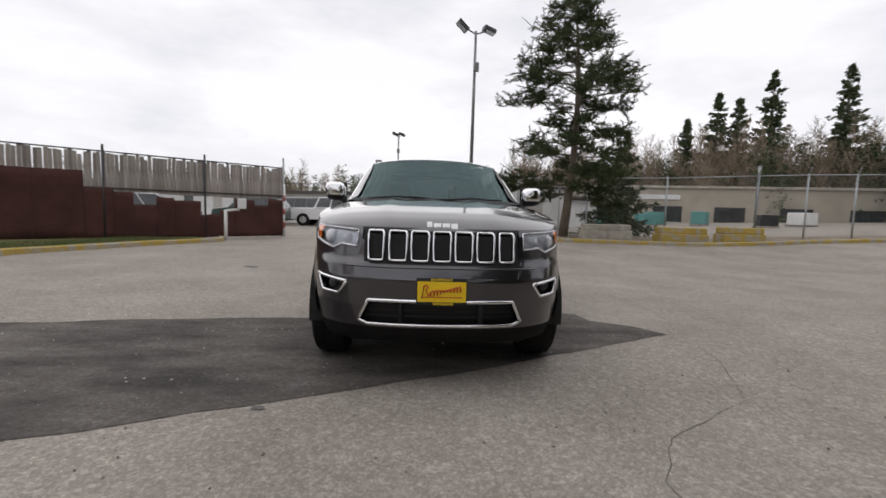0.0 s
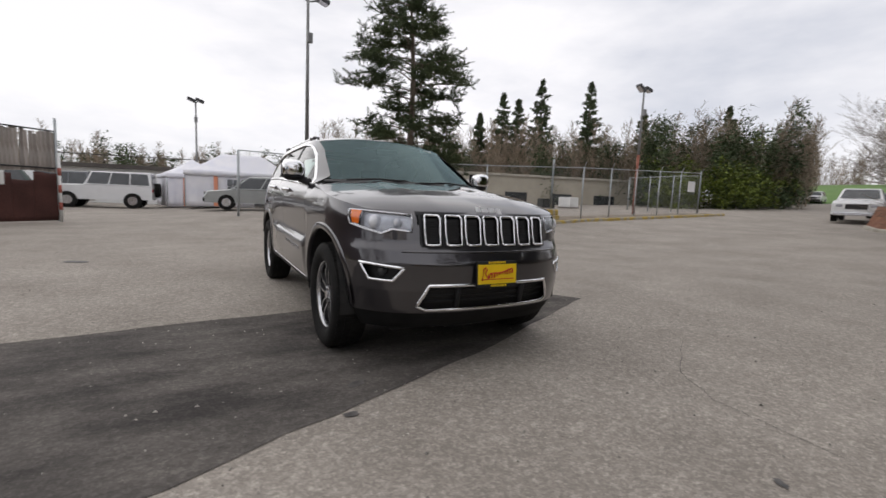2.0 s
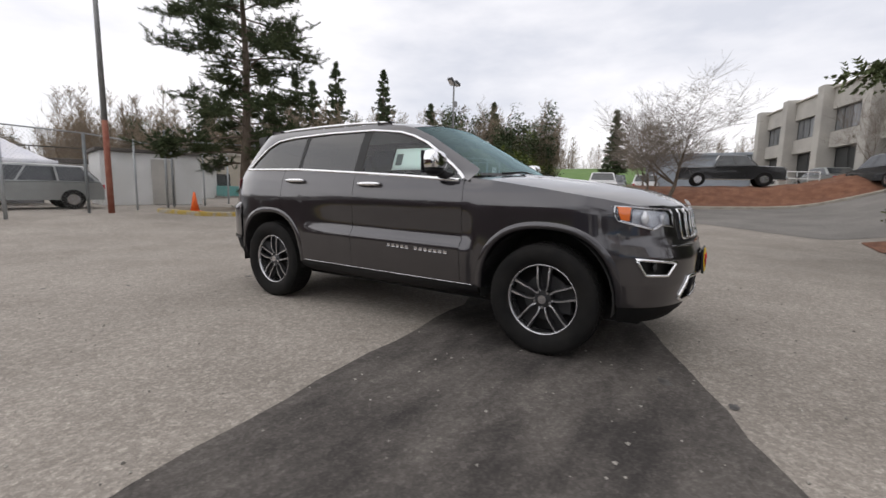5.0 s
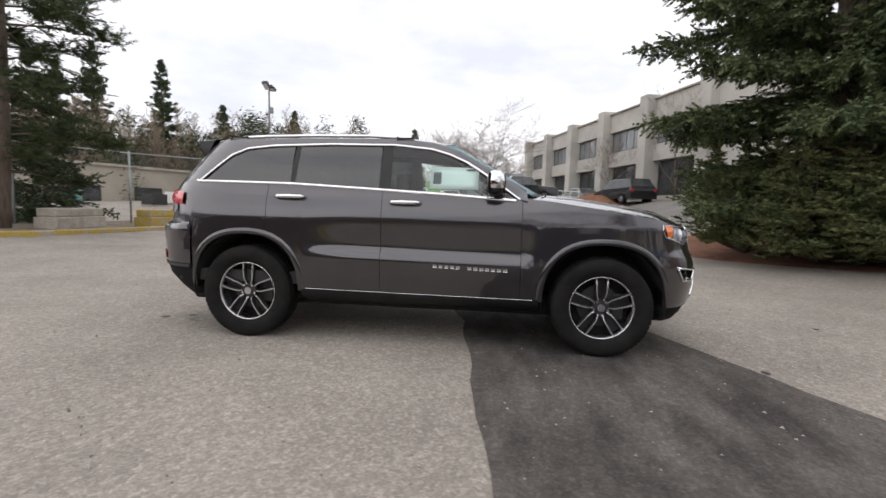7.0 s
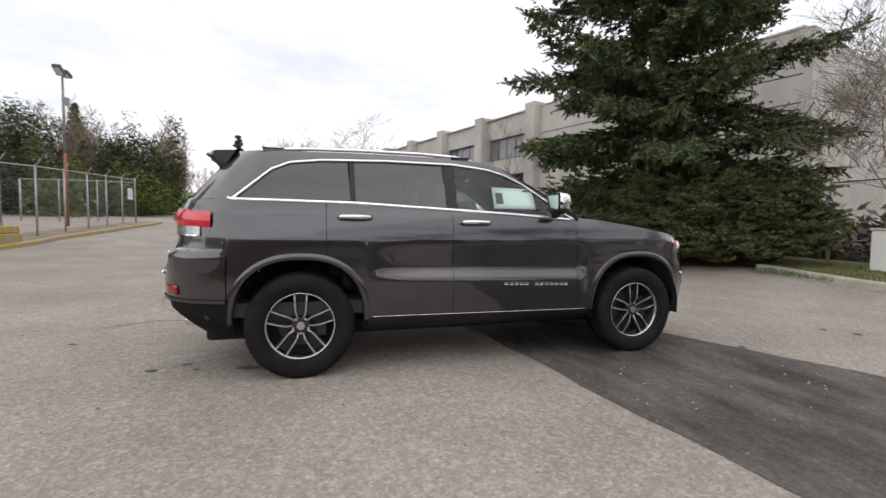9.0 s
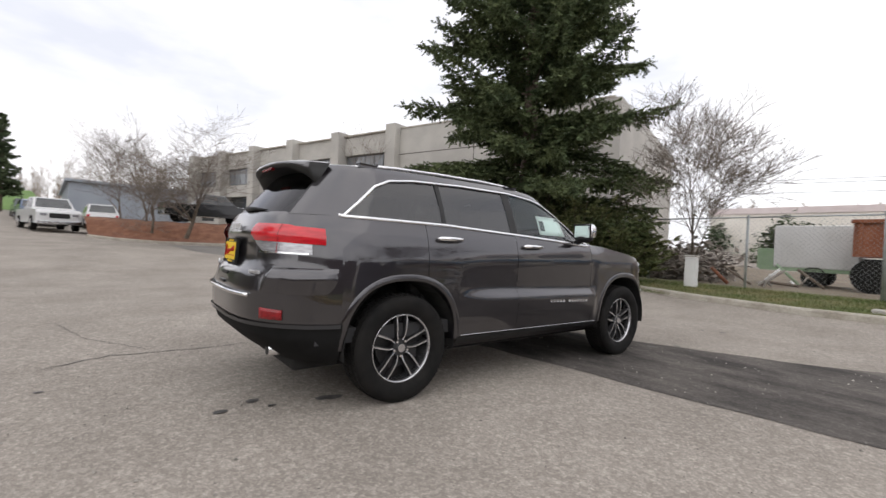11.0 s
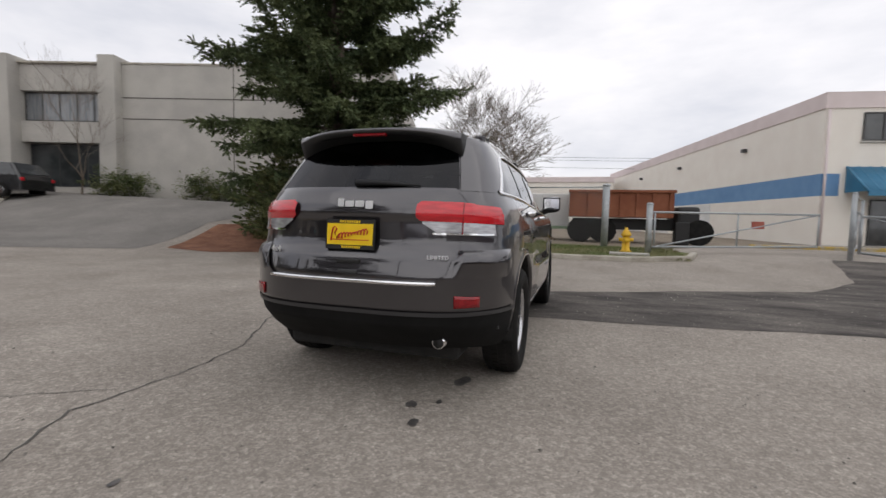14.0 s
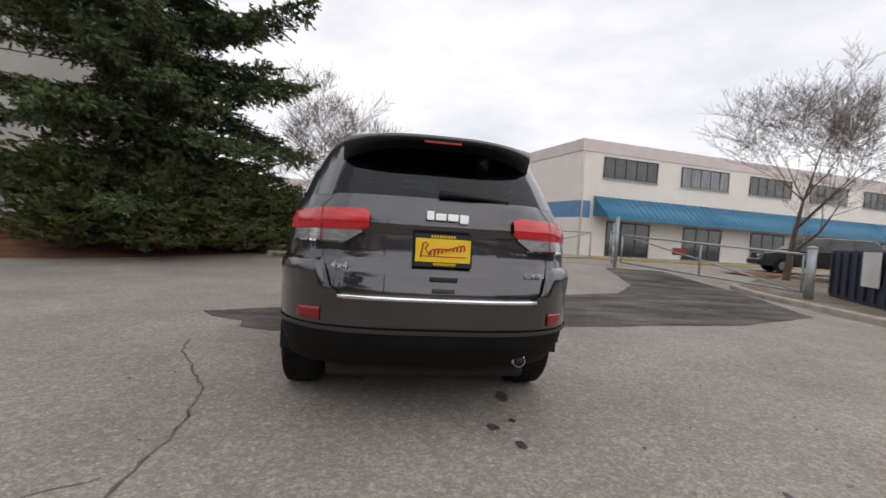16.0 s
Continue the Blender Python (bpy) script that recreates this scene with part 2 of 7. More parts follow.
# grey panes with paler upright streaks
M_WIN_GREY = shader("streaked_grey_glass", (0.13, 0.14, 0.15), 0.12, 0, (0.24, 0.25, 0.26), 2.2, spec=0.8, stretch=(5, 5, 0.4))
M_FRAME = shader("dark_window_frame", (0.03, 0.03, 0.03), 0.5)
M_BARK = shader("tree_bark", (0.10, 0.075, 0.055), 0.95, 0, (0.17, 0.135, 0.105), 6, 0.8, 40, stretch=(3, 3, 0.5))
M_TWIG = shader("bare_twigs", (0.155, 0.128, 0.107), 0.95, 0, (0.22, 0.187, 0.158), 3)
M_NEEDLE = shader("fir_needles", (0.062, 0.086, 0.040), 0.85, 0, (0.125, 0.152, 0.068), 1.2, island=0.45, spec=0.3)
M_PINE = shader("pine_needles", (0.040, 0.058, 0.025), 0.8, 0, (0.078, 0.098, 0.042), 0.9, island=0.4, spec=0.3)
M_JUNIPER = shader("juniper_foliage", (0.060, 0.086, 0.034), 0.85, 0, (0.160, 0.165, 0.068), 1.6, island=0.4, spec=0.3)
M_FAR_FIR = shader("far_conifers", (0.056, 0.078, 0.040), 0.9, 0, (0.096, 0.122, 0.062), 0.2, island=0.35, spec=0.2)
M_FAR_BARE = shader("far_bare_crowns", (0.21, 0.168, 0.125), 0.95, 0, (0.30, 0.245, 0.185), 0.15, island=0.35, spec=0.1)
M_SPRING = shader("fresh_spring_leaves", (0.14, 0.17, 0.03), 0.9, 0, (0.10, 0.13, 0.03), 0.8, island=0.3, spec=0.2)
M_RUST_BOX = shader("rust_brown_steel", (0.20, 0.062, 0.028), 0.8, 0, (0.27, 0.10, 0.05), 2.0, 0.3, 20)
M_HYDRANT = shader("hydrant_yellow", (0.72, 0.44, 0.02), 0.5, 0, (0.62, 0.36, 0.02), 10)
M_ORANGE_CONE = shader("traffic_orange", (0.75, 0.13, 0.02), 0.6)
M_NAVY = shader("navy_steel", (0.018, 0.022, 0.045), 0.6, 0, (0.026, 0.03, 0.055), 2.0)
M_ROOFING = shader("dark_roofing", (0.07, 0.06, 0.055), 0.9, 0, (0.10, 0.09, 0.08), 1.0)
M_BLUEGREY = shader("blue_grey_siding", (0.29, 0.32, 0.36), 0.7, 0, (0.33, 0.36, 0.40), 0.5)
M_GREEN_PAINT = shader("faded_green_paint", (0.25, 0.36, 0.22), 0.7, 0, (0.32, 0.42, 0.28), 3)
M_BRICK_RED = shader("dull_red_paint", (0.30, 0.07, 0.05), 0.7, 0, (0.36, 0.1, 0.07), 4)
M_TEAL = shader("teal_enamel", (0.10, 0.28, 0.26), 0.5)


# ---- mesh helpers ----
def mesh_object(name, verts, faces, material, parent=None, label="", smooth=False):
    me = bpy.data.meshes.new(name)
    me.from_pydata([tuple(v) for v in verts], [], faces)
    me.update()
    if smooth:
        me.polygons.foreach_set("use_smooth", [True] * len(me.polygons))
    for mm in (material if isinstance(material, (list, tuple)) else [material]):
        me.materials.append(mm)
    ob = new(name, me)
    ob.parent = parent
    if label:
        ob["label"] = label
    return ob


def part(name, bm, material, parent=None, label="", smooth=False):
    """Links a bmesh as one mesh object."""
    bmesh.ops.recalc_face_normals(bm, faces=bm.faces)
    me = bpy.data.meshes.new(name)
    bm.to_mesh(me)
    bm.free()
    if smooth:
        me.polygons.foreach_set("use_smooth", [True] * len(me.polygons))
    me.materials.append(material)
    ob = new(name, me)
    ob.parent = parent
    if label:
        ob["label"] = label
    return ob


def empty(name, label="", category="", group="", at=None):
    ob = new(name)
    ob.empty_display_size = 0.2
    if at is not None:
        ob.matrix_world = at
    return tagged(ob, label, category, group)


def add_box(bm, x0, x1, y0, y1, z0, z1, m=None, bevel=0.0):
    made = bmesh.ops.create_cube(bm, size=1.0)["verts"]
    for v in made:
        v.co = Vector((x0 + (v.co.x + 0.5) * (x1 - x0), y0 + (v.co.y + 0.5) * (y1 - y0), z0 + (v.co.z + 0.5) * (z1 - z0)))
        if m is not None:
            v.co = m @ v.co
    if bevel:
        edges = list({e for v in made for e in v.link_edges})
        bmesh.ops.bevel(bm, geom=edges, offset=bevel, segments=2, affect="EDGES", profile=0.5)
    return made


def box(name, x0, x1, y0, y1, z0, z1, material, parent=None, label="", bevel=0.0, m=None):
    bm = bmesh.new()
    add_box(bm, x0, x1, y0, y1, z0, z1, m, bevel)
    return part(name, bm, material, parent, label)


def add_tube(bm, points, radii, sides=8, cap=True):
    """A tapered tube along points."""
    rings, pts = [], [Vector(p) for p in points]
    up = Vector((0, 0, 1))
    for i, p in enumerate(pts):
        d = (pts[min(i + 1, len(pts) - 1)] - pts[max(i - 1, 0)]).normalized()
        a = d.cross(up if abs(d.z) < 0.95 else Vector((1, 0, 0))).normalized()
        b = d.cross(a)
        r = radii[i] if isinstance(radii, (list, tuple)) else radii
        rings.append([bm.verts.new(p + r * (math.cos(2 * math.pi * k / sides) * a + math.sin(2 * math.pi * k / sides) * b)) for k in range(sides)])
    for r0, r1 in zip(rings, rings[1:]):
        for k in range(sides):
            bm.faces.new((r0[k], r0[(k + 1) % sides], r1[(k + 1) % sides], r1[k]))
    if cap:
        bm.faces.new(rings[0][::-1]), bm.faces.new(rings[-1])


def tube(name, points, radii, material, parent=None, label="", sides=8, smooth=True):
    bm = bmesh.new()
    add_tube(bm, points, radii, sides)
    return part(name, bm, material, parent, label, smooth)


def interp(table, v):
    """Piecewise-linear value of a table of (key, value)."""
    return float(np.interp(v, [k for k, _ in table], [w for _, w in table]))


def smoothstep(v):
    v = min(1.0, max(0.0, v))
    return v * v * (3 - 2 * v)


def grid_mesh(name, fn, nu, nv, material, parent=None, label="", thick=0.0, smooth=True, out=None):
    """A patch from fn(u, v) with u, v in 0..1; thick gives it depth."""
    verts = [fn(i / nu, j / nv) for j in range(nv + 1) for i in range(nu + 1)]
    faces = [(j * (nu + 1) + i, j * (nu + 1) + i + 1, (j + 1) * (nu + 1) + i + 1, (j + 1) * (nu + 1) + i) for j in range(nv) for i in range(nu)]
    if out is not None:
        a, b, c = (Vector(verts[k]) for k in faces[len(faces) // 2][:3])
        if (b - a).cross(c - a).dot(Vector(out)) < 0:
            faces = [q[::-1] for q in faces]
    ob = mesh_object(name, verts, faces, material, parent, label, smooth)
    if thick:
        s = ob.modifiers.new("thickness", "SOLIDIFY")
        s.thickness, s.offset = thick, 0.0
    return ob


def bar_text(name, body, size, material, m, parent=None, extrude=0.003, label="", align="CENTER", shear=0.0, space=1.0, bold=0.0):
    """Lettering in the built-in font, turned into a mesh."""
    c = bpy.data.curves.new(name, "FONT")
    c.body, c.size, c.extrude, c.align_x, c.align_y, c.shear, c.space_character = body, size, extrude, align, "CENTER", shear, space
    c.offset = size * bold
    tmp = bpy.data.objects.new(name, c)
    scene.collection.objects.link(tmp)
    me = bpy.data.meshes.new_from_object(tmp.evaluated_get(bpy.context.evaluated_depsgraph_get()))
    bpy.data.objects.remove(tmp)
    bpy.data.curves.remove(c)
    me.transform(m)
    me.materials.clear()
    me.materials.append(material)
    ob = new(name, me)
    ob.parent = parent
    if label:
        ob["label"] = label
    return ob


# ---- ground ----
def ground_z(x, y):
    """The lot is level round the car and rises to the north, south and east, most towards the drive in the south-east."""
    z = 0.30 * smoothstep((y - 5) / 8) * smoothstep((x + 5) / 6) + 0.04 * max(0.0, min(x, 90) - 8) * smoothstep((x - 8) / 6)
    z += 0.30 * smoothstep((-y - 5) / 5) + 1.1 * smoothstep((-y - 4) / 8) * smoothstep((x - 6) / 8)
    return z


def axis_steps():
    inner = np.arange(-16, 36.01, 1.0)
    return [-900, -300, -120, -60, -40, -30, -24, -20, *inner.tolist(), 40, 46, 54, 64, 78, 92, 130, 300, 900]


gx = gy = axis_steps()
ground = tagged(mesh_object("ground", [(x, y, ground_z(x, y)) for y in gy for x in gx],
                            [(j * len(gx) + i, j * len(gx) + i + 1, (j + 1) * len(gx) + i + 1, (j + 1) * len(gx) + i) for j in range(len(gy) - 1) for i in range(len(gx) - 1)],
                            M_ASPHALT, smooth=True), "weathered light grey asphalt lot with fine gravel grain", "ground", kind="structure")


def drape(name, outline, material, lift=0.004, step=0.35, label="", kind="structure", category="ground", wobble=0.0):
    """A flat sheet inside an outline, laid on the ground."""
    bm = bmesh.new()
    pts = []
    for (x0, y0), (x1, y1) in zip(outline, outline[1:] + outline[:1]):
        k = max(1, int(math.hypot(x1 - x0, y1 - y0) / step))
        for i in range(k):
            x, y = x0 + (x1 - x0) * i / k, y0 + (y1 - y0) * i / k
            w = wobble * noise.noise((x * 2.3, y * 2.3, 1.7)) if wobble else 0.0
            pts.append((x + w, y - w))
    face = bm.faces.new([bm.verts.new((x, y, 0)) for x, y in pts])
    bmesh.ops.triangulate(bm, faces=[face])
    xs, ys = [p[0] for p in pts], [p[1] for p in pts]
    for ax, lo, hi in ((0, min(xs), max(xs)), (1, min(ys), max(ys))):
        v = math.ceil(lo)
        while v < hi:
            co_ = Vector((v, 0, 0)) if ax == 0 else Vector((0, v, 0))
            no_ = Vector((1, 0, 0)) if ax == 0 else Vector((0, 1, 0))
            bmesh.ops.bisect_plane(bm, geom=bm.verts[:] + bm.edges[:] + bm.faces[:], plane_co=co_, plane_no=no_)
            v += 1.0
    for v in bm.verts:
        v.co.z = ground_on_grid(v.co.x, v.co.y) + lift
    bmesh.ops.recalc_face_normals(bm, faces=bm.faces)
    if bm.faces and sum(f_.normal.z for f_ in bm.faces) < 0:
        bmesh.ops.reverse_faces(bm, faces=bm.faces)
    me = bpy.data.meshes.new(name)
    bm.to_mesh(me)
    bm.free()
    me.materials.append(material)
    return tagged(new(name, me), label, category, kind=kind)


def ground_on_grid(x, y):
    """Height of the ground sheet's own facets."""
    i = max(0, min(len(gx) - 2, int(np.searchsorted(gx, x, side="right")) - 1))
    j = max(0, min(len(gy) - 2, int(np.searchsorted(gy, y, side="right")) - 1))
    u, v = (x - gx[i]) / (gx[i + 1] - gx[i]), (y - gy[j]) / (gy[j + 1] - gy[j])
    a, b = ground_z(gx[i], gy[j]), ground_z(gx[i + 1], gy[j])
    c, d = ground_z(gx[i], gy[j + 1]), ground_z(gx[i + 1], gy[j + 1])
    return a * (1 - u) * (1 - v) + b * u * (1 - v) + c * (1 - u) * v + d * u * v


drape("asphalt_patch", [(2.36, -0.92), (2.16, -0.62), (1.78, -0.42), (1.72, -0.12), (1.35, 0.04), (1.2, 0.02), (-0.05, -0.34), (-1.3, -0.47), (-2.6, -0.60), (-3.6, -0.80), (-5.3, -1.0), (-7.7, -2.0), (-9.5, -5.5), (-9.6, -9.0), (-7.6, -9.2),
                        (-6.6, -6.0), (-5.2, -4.4), (-2.8, -3.4), (-2.1, -2.96), (0.33, -1.96)], M_PATCH, 0.004, 0.25,
      "darker newer asphalt patch with ragged edge", category="asphalt", wobble=0.045)

# ---- the parked sport utility vehicle: nose towards -y, right flank towards -x ----
SIDE_W = [(0.25, 0.88), (0.40, 0.925), (0.55, 0.940), (0.68, 0.943), (0.722, 0.943), (0.785, 0.941), (0.90, 0.938), (1.00, 0.938), (1.03, 0.937), (1.12, 0.922), (1.20, 0.902), (1.25, 0.882),
          (1.28, 0.868), (1.32, 0.850), (1.45, 0.800), (1.58, 0.740), (1.66, 0.695), (1.72, 0.640), (1.80, 0.58)]
NOSE_Y = [(0.22, -2.16), (0.34, -2.27), (0.42, -2.31), (0.55, -2.338), (0.72, -2.338), (0.80, -2.308), (0.85, -2.275), (1.00, -2.245), (1.05, -2.20), (1.12, -2.13)]
TAIL_Y = [(0.28, 2.16), (0.40, 2.33), (0.50, 2.44), (0.62, 2.475), (0.80, 2.48), (0.90, 2.455), (0.955, 2.414), (1.0, 2.396), (1.13, 2.392), (1.165, 2.403), (1.22, 2.386), (1.30, 2.345), (1.62, 2.075), (1.68, 2.02), (1.80, 1.9)]
SCREEN_Y = [(1.20, -1.12), (1.26, -1.05), (1.70, -0.25), (1.80, -0.10)]


def rounded(v, p):
    return max(0.0, 1 - min(1.0, abs(v)) ** p) ** (1 / p)


LEDGE = [(0.40, 0.0), (0.45, 0.004), (0.60, 0.016), (0.706, 0.021), (0.722, 0.020), (0.768, -0.016), (0.80, -0.017), (0.95, -0.006), (1.06, 0.0)]


def half_width(y, z):
    w = interp(SIDE_W, z)
    if -1.0 < y < 1.02 and z < 1.06:
        drop = 0.028 * (0.9 - y) / 1.75
        w += interp(LEDGE, z + drop - 0.022) * smoothstep((y + 0.94) / 0.08) * min(1.0, max(0.0, (0.98 - y) / 0.42))
    if y > 1.5:
        return w * rounded((y - 1.5) / (interp(TAIL_Y, z) - 1.5), 3.2)
    body = w * rounded((y + 1.45) / (interp(NOSE_Y, z) + 1.45), 2.8) if y < -1.45 else w
    if z <= 1.20 or y > 0.3:
        return body
    cabin = w * rounded((y - 0.3) / (interp(SCREEN_Y, z) - 0.3), 5.0)
    k = min(1.0, (z - 1.20) / 0.06)
    return body * (1 - k) + cabin * k


def nose_y(x, z):
    return -1.45 + (interp(NOSE_Y, z) + 1.45) * rounded(x / interp(SIDE_W, z), 2.8)


def tail_y(x, z):
    return 1.5 + (interp(TAIL_Y, z) - 1.5) * rounded(x / interp(SIDE_W, z), 3.2)


WHEEL_Y, WHEEL_Z, WHEEL_R = (-1.4575, 1.4575), 0.388, 0.388
BELT = [(-0.95, 1.19), (-0.77, 1.205), (-0.26, 1.237), (0.22, 1.262), (1.07, 1.302), (1.92, 1.312)]
DLO_TOP = [(-0.80, 1.215), (-0.62, 1.345), (-0.49, 1.435), (-0.37, 1.510), (-0.22, 1.575), (-0.076, 1.615), (0.24, 1.648), (0.80, 1.650), (1.30, 1.632), (1.53, 1.603), (1.66, 1.545), (1.80, 1.42), (1.93, 1.308)]
SHOULDER = [(-2.02, 1.045), (-1.83, 1.085), (-1.46, 1.145), (-1.03, 1.205), (-0.80, 1.225)]
ARCH_R = 0.492


def arch_z(y, wheel, r=ARCH_R):
    d = abs(y - wheel) / r
    return 0.40 if d >= 1 else max(0.40, WHEEL_Z + 0.03 + r * (1 - d ** 2.4) ** (1 / 2.4))


car = empty("sport_utility_vehicle", "charcoal metallic sport utility vehicle parked on asphalt", "car")


def flank(name, edge, nu, nv, material, side, label="", lift=0.0, thick=0.0, parent=None):
    """A panel on the flank: edge(u, v) gives y and z; the body's half width gives x."""
    def fn(u, v):
        y, z = edge(u, v)
        return (side * (half_width(y, z) + lift), y, z)
    return grid_mesh(name, fn, nu, nv, material, parent or car, label, thick, out=(side, 0, 0.01))


def column(y0, y1, lo, hi, warp=None):
    def edge(u, v):
        y = y0 + (y1 - y0) * (warp(u) if warp else u)
        a, b = lo(y), hi(y)
        return y, a + (b - a) * v
    return edge


belt = lambda y: interp(BELT, y)
shoulder = lambda y: interp(SHOULDER, y)
sill = lambda y: 0.43
GAP = 0.004


def rear_door_low(y):
    return max(0.43, arch_z(y, WHEEL_Y[1]) if y > 0.9 else 0.43)


for side in (-1, 1):
    flank("front_fender", column(-1.985, -0.82 - GAP, lambda y: arch_z(y, WHEEL_Y[0]) if y > -1.96 else 0.60, shoulder), 60, 16, M_PAINT, side)
    flank("cowl_side", column(-0.82 + 2 * GAP, -0.78, lambda y: 1.205, lambda y: 1.228), 3, 2, M_PAINT, side)
    door_f = flank("front_door", column(-0.82, 0.30 - GAP, sill, belt), 28, 26, M_PAINT, side)
    door_r = flank("rear_door", column(0.30, 1.275 - GAP, rear_door_low, belt), 28, 26, M_PAINT, side)
    flank("rear_quarter", column(1.275, 1.95, lambda y: arch_z(y, WHEEL_Y[1]), belt), 40, 22, M_PAINT, side)
    flank("rear_corner", column(1.95, 2.235, lambda y: 0.90, lambda y: min(1.312, 1.312 + (1.96 - y) * 0.02)), 12, 16, M_PAINT, side)
    # pillars and roof side

    def roof_edge(y):
        return interp([(-0.90, 1.262), (-0.82, 1.315), (-0.371, 1.570), (-0.20, 1.645), (-0.074, 1.675), (0.245, 1.708), (1.10, 1.706), (1.74, 1.690), (2.0, 1.665)], y)

    def rail(u, v):
        y = -0.86 + (1.60 + 0.86) * u
        a, b = interp([(-0.86, 1.20)] + DLO_TOP[:10] + [(1.62, 1.60)], y), roof_edge(y)
        return y, a + (b - a) * v
    flank("roof_side", rail, 60, 4, M_PAINT, side)

    def d_pillar(u, v):
        z = 1.312 + (1.69 - 1.312) * v
        y0 = interp([(1.308, 1.93), (1.42, 1.80), (1.545, 1.66), (1.603, 1.56), (1.69, 1.56)], z)
        y1 = interp([(1.312, 2.225), (1.62, 1.99), (1.69, 1.93)], z)
        return y0 + (y1 - y0) * u, z
    flank("rear_pillar", d_pillar, 12, 14, M_PAINT, side)
    # window panes
    for nm, a0, a1, b0, b1, mat, par in (("front_window", -0.795, 0.245, -0.795, 0.245, M_GLASS, door_f), ("rear_window", 0.335, 1.055, 0.345, 1.075, M_PRIVACY, door_r), ("quarter_window", 1.095, 1.90, 1.11, 1.60, M_PRIVACY, None)):
        def pane(u, v, a0=a0, a1=a1, b0=b0, b1=b1):
            y = a0 + (a1 - a0) * u + v * ((b0 - a0) * (1 - u) + (b1 - a1) * u)
            top = interp(DLO_TOP, y)
            lo = belt(y)
            return y, lo + (max(top, lo + 0.002) - lo) * v if top > lo else lo
        if nm == "quarter_window":
            def pane(u, v):
                z = 1.305 + (1.628 - 1.305) * v
                y1 = interp([(1.305, 1.925), (1.42, 1.80), (1.545, 1.66), (1.603, 1.535), (1.628, 1.36)], z)
                y0 = 1.095 + 0.015 * v
                return y0 + (y1 - y0) * u, z
        flank(nm, pane, 20, 10, mat, side, lift=-0.008, parent=par).visible_shadow = False
    for y0, y1 in ((0.245, 0.337), (1.056, 1.097)):
        flank("pillar_trim", column(y0, y1, belt, lambda y: interp(DLO_TOP, y)), 2, 8, M_BLACK, side, lift=-0.005)

    def sweep(name, pts, width, height, material, lift=0.0, parent=car, label=""):
        """A flat moulding along points (y, z) of the flank."""
        bm = bmesh.new()
        rows = []
        for i, (y, z) in enumerate(pts):
            (ya, za), (yb, zb) = pts[max(0, i - 1)], pts[min(len(pts) - 1, i + 1)]
            d = math.hypot(yb - ya, zb - za) or 1
            ny, nz = -(zb - za) / d, (yb - ya) / d
            ring = []
            for s, h in ((-0.5, -0.004), (-0.42, height), (0.42, height), (0.5, -0.004)):
                yy, zz = y + ny * s * width, z + nz * s * width
                ring.append(bm.verts.new((side * (half_width(yy, zz) + lift + h), yy, zz)))
            rows.append(ring)
        for r0, r1 in zip(rows, rows[1:]):
            for k in range(3):
                bm.faces.new((r0[k], r0[k + 1], r1[k + 1], r1[k]))
        return part(name, bm, material, parent, label, True)

    def dense(pts, k=6):
        out = []
        for (y0, z0), (y1, z1) in zip(pts, pts[1:]):
            out += [(y0 + (y1 - y0) * i / k, z0 + (z1 - z0) * i / k) for i in range(k)]
        return out + [pts[-1]]
    sweep("window_moulding", dense(BELT[1:] + [(1.955, 1.32)]), 0.024, 0.008, M_CHROME, label="bright chrome window moulding")
    sweep("window_moulding", dense(DLO_TOP), 0.020, 0.007, M_CHROME, label="bright chrome window moulding")
    # flares round the wheel arches
    for wy, lo_f, lo_r in ((WHEEL_Y[0], 0.42, 0.44), (WHEEL_Y[1], 0.44, 0.42)):
        arc = []
        for k in range(41):
            a = math.pi * k / 40
            c, s = math.cos(a), math.sin(a)
            r = (ARCH_R - 0.02) / ((abs(c) ** 2.4 + abs(s) ** 2.4) ** (1 / 2.4))
            y, z = wy - c * r, WHEEL_Z + 0.03 + s * r
            arc.append((y, max(z, 0.40)))
        bm = bmesh.new()
        rows = []
        for (y, z) in arc:
            d = Vector((y - wy, z - WHEEL_Z - 0.03)).normalized()
            ring = []
            for s, h in ((0.040, -0.002), (0.032, 0.0025), (0.010, 0.006), (-0.008, 0.006), (-0.014, -0.008), (-0.016, -0.16)):
                yy, zz = y + d.x * s, z + d.y * s
                x = half_width(max(-1.93, min(1.97, yy)), max(0.4, zz))
                ring.append(bm.verts.new((side * (x + h), yy, zz)))
            rows.append(ring)
        for r0, r1 in zip(rows, rows[1:]):
            for k in range(5):
                bm.faces.new((r0[k], r0[k + 1], r1[k + 1], r1[k]))
        part("wheel_arch_flare", bm, M_PAINT, car, "body-coloured flare round the wheel arch", True)
        bm = bmesh.new()
        rows = []
        for k in range(21):
            a = math.pi * (k / 20 * 1.1 - 0.05)
            rows.append([bm.verts.new((side * x, wy - math.cos(a) * 0.468, WHEEL_Z + 0.03 + math.sin(a) * 0.468)) for x in (0.925, 0.45)])
        for r0, r1 in zip(rows, rows[1:]):
            bm.faces.new((r0[0], r0[1], r1[1], r1[0]))
        bm.faces.new([r[1] for r in rows])
        part("wheel_well", bm, M_LINER, car, "black wheel well liner")
    # sill, rocker and lower bright line
    grid_mesh("rocker", lambda u, v: (side * (0.935 - 0.16 * v * v), -0.97 + 1.94 * u, 0.428 - 0.115 * v), 20, 6, M_TRIM, car, "black plastic rocker panel")
    sweep("rocker_moulding", dense([(-0.92, 0.428), (0.93, 0.440)]), 0.005, 0.005, M_SATIN, label="thin bright sill line")
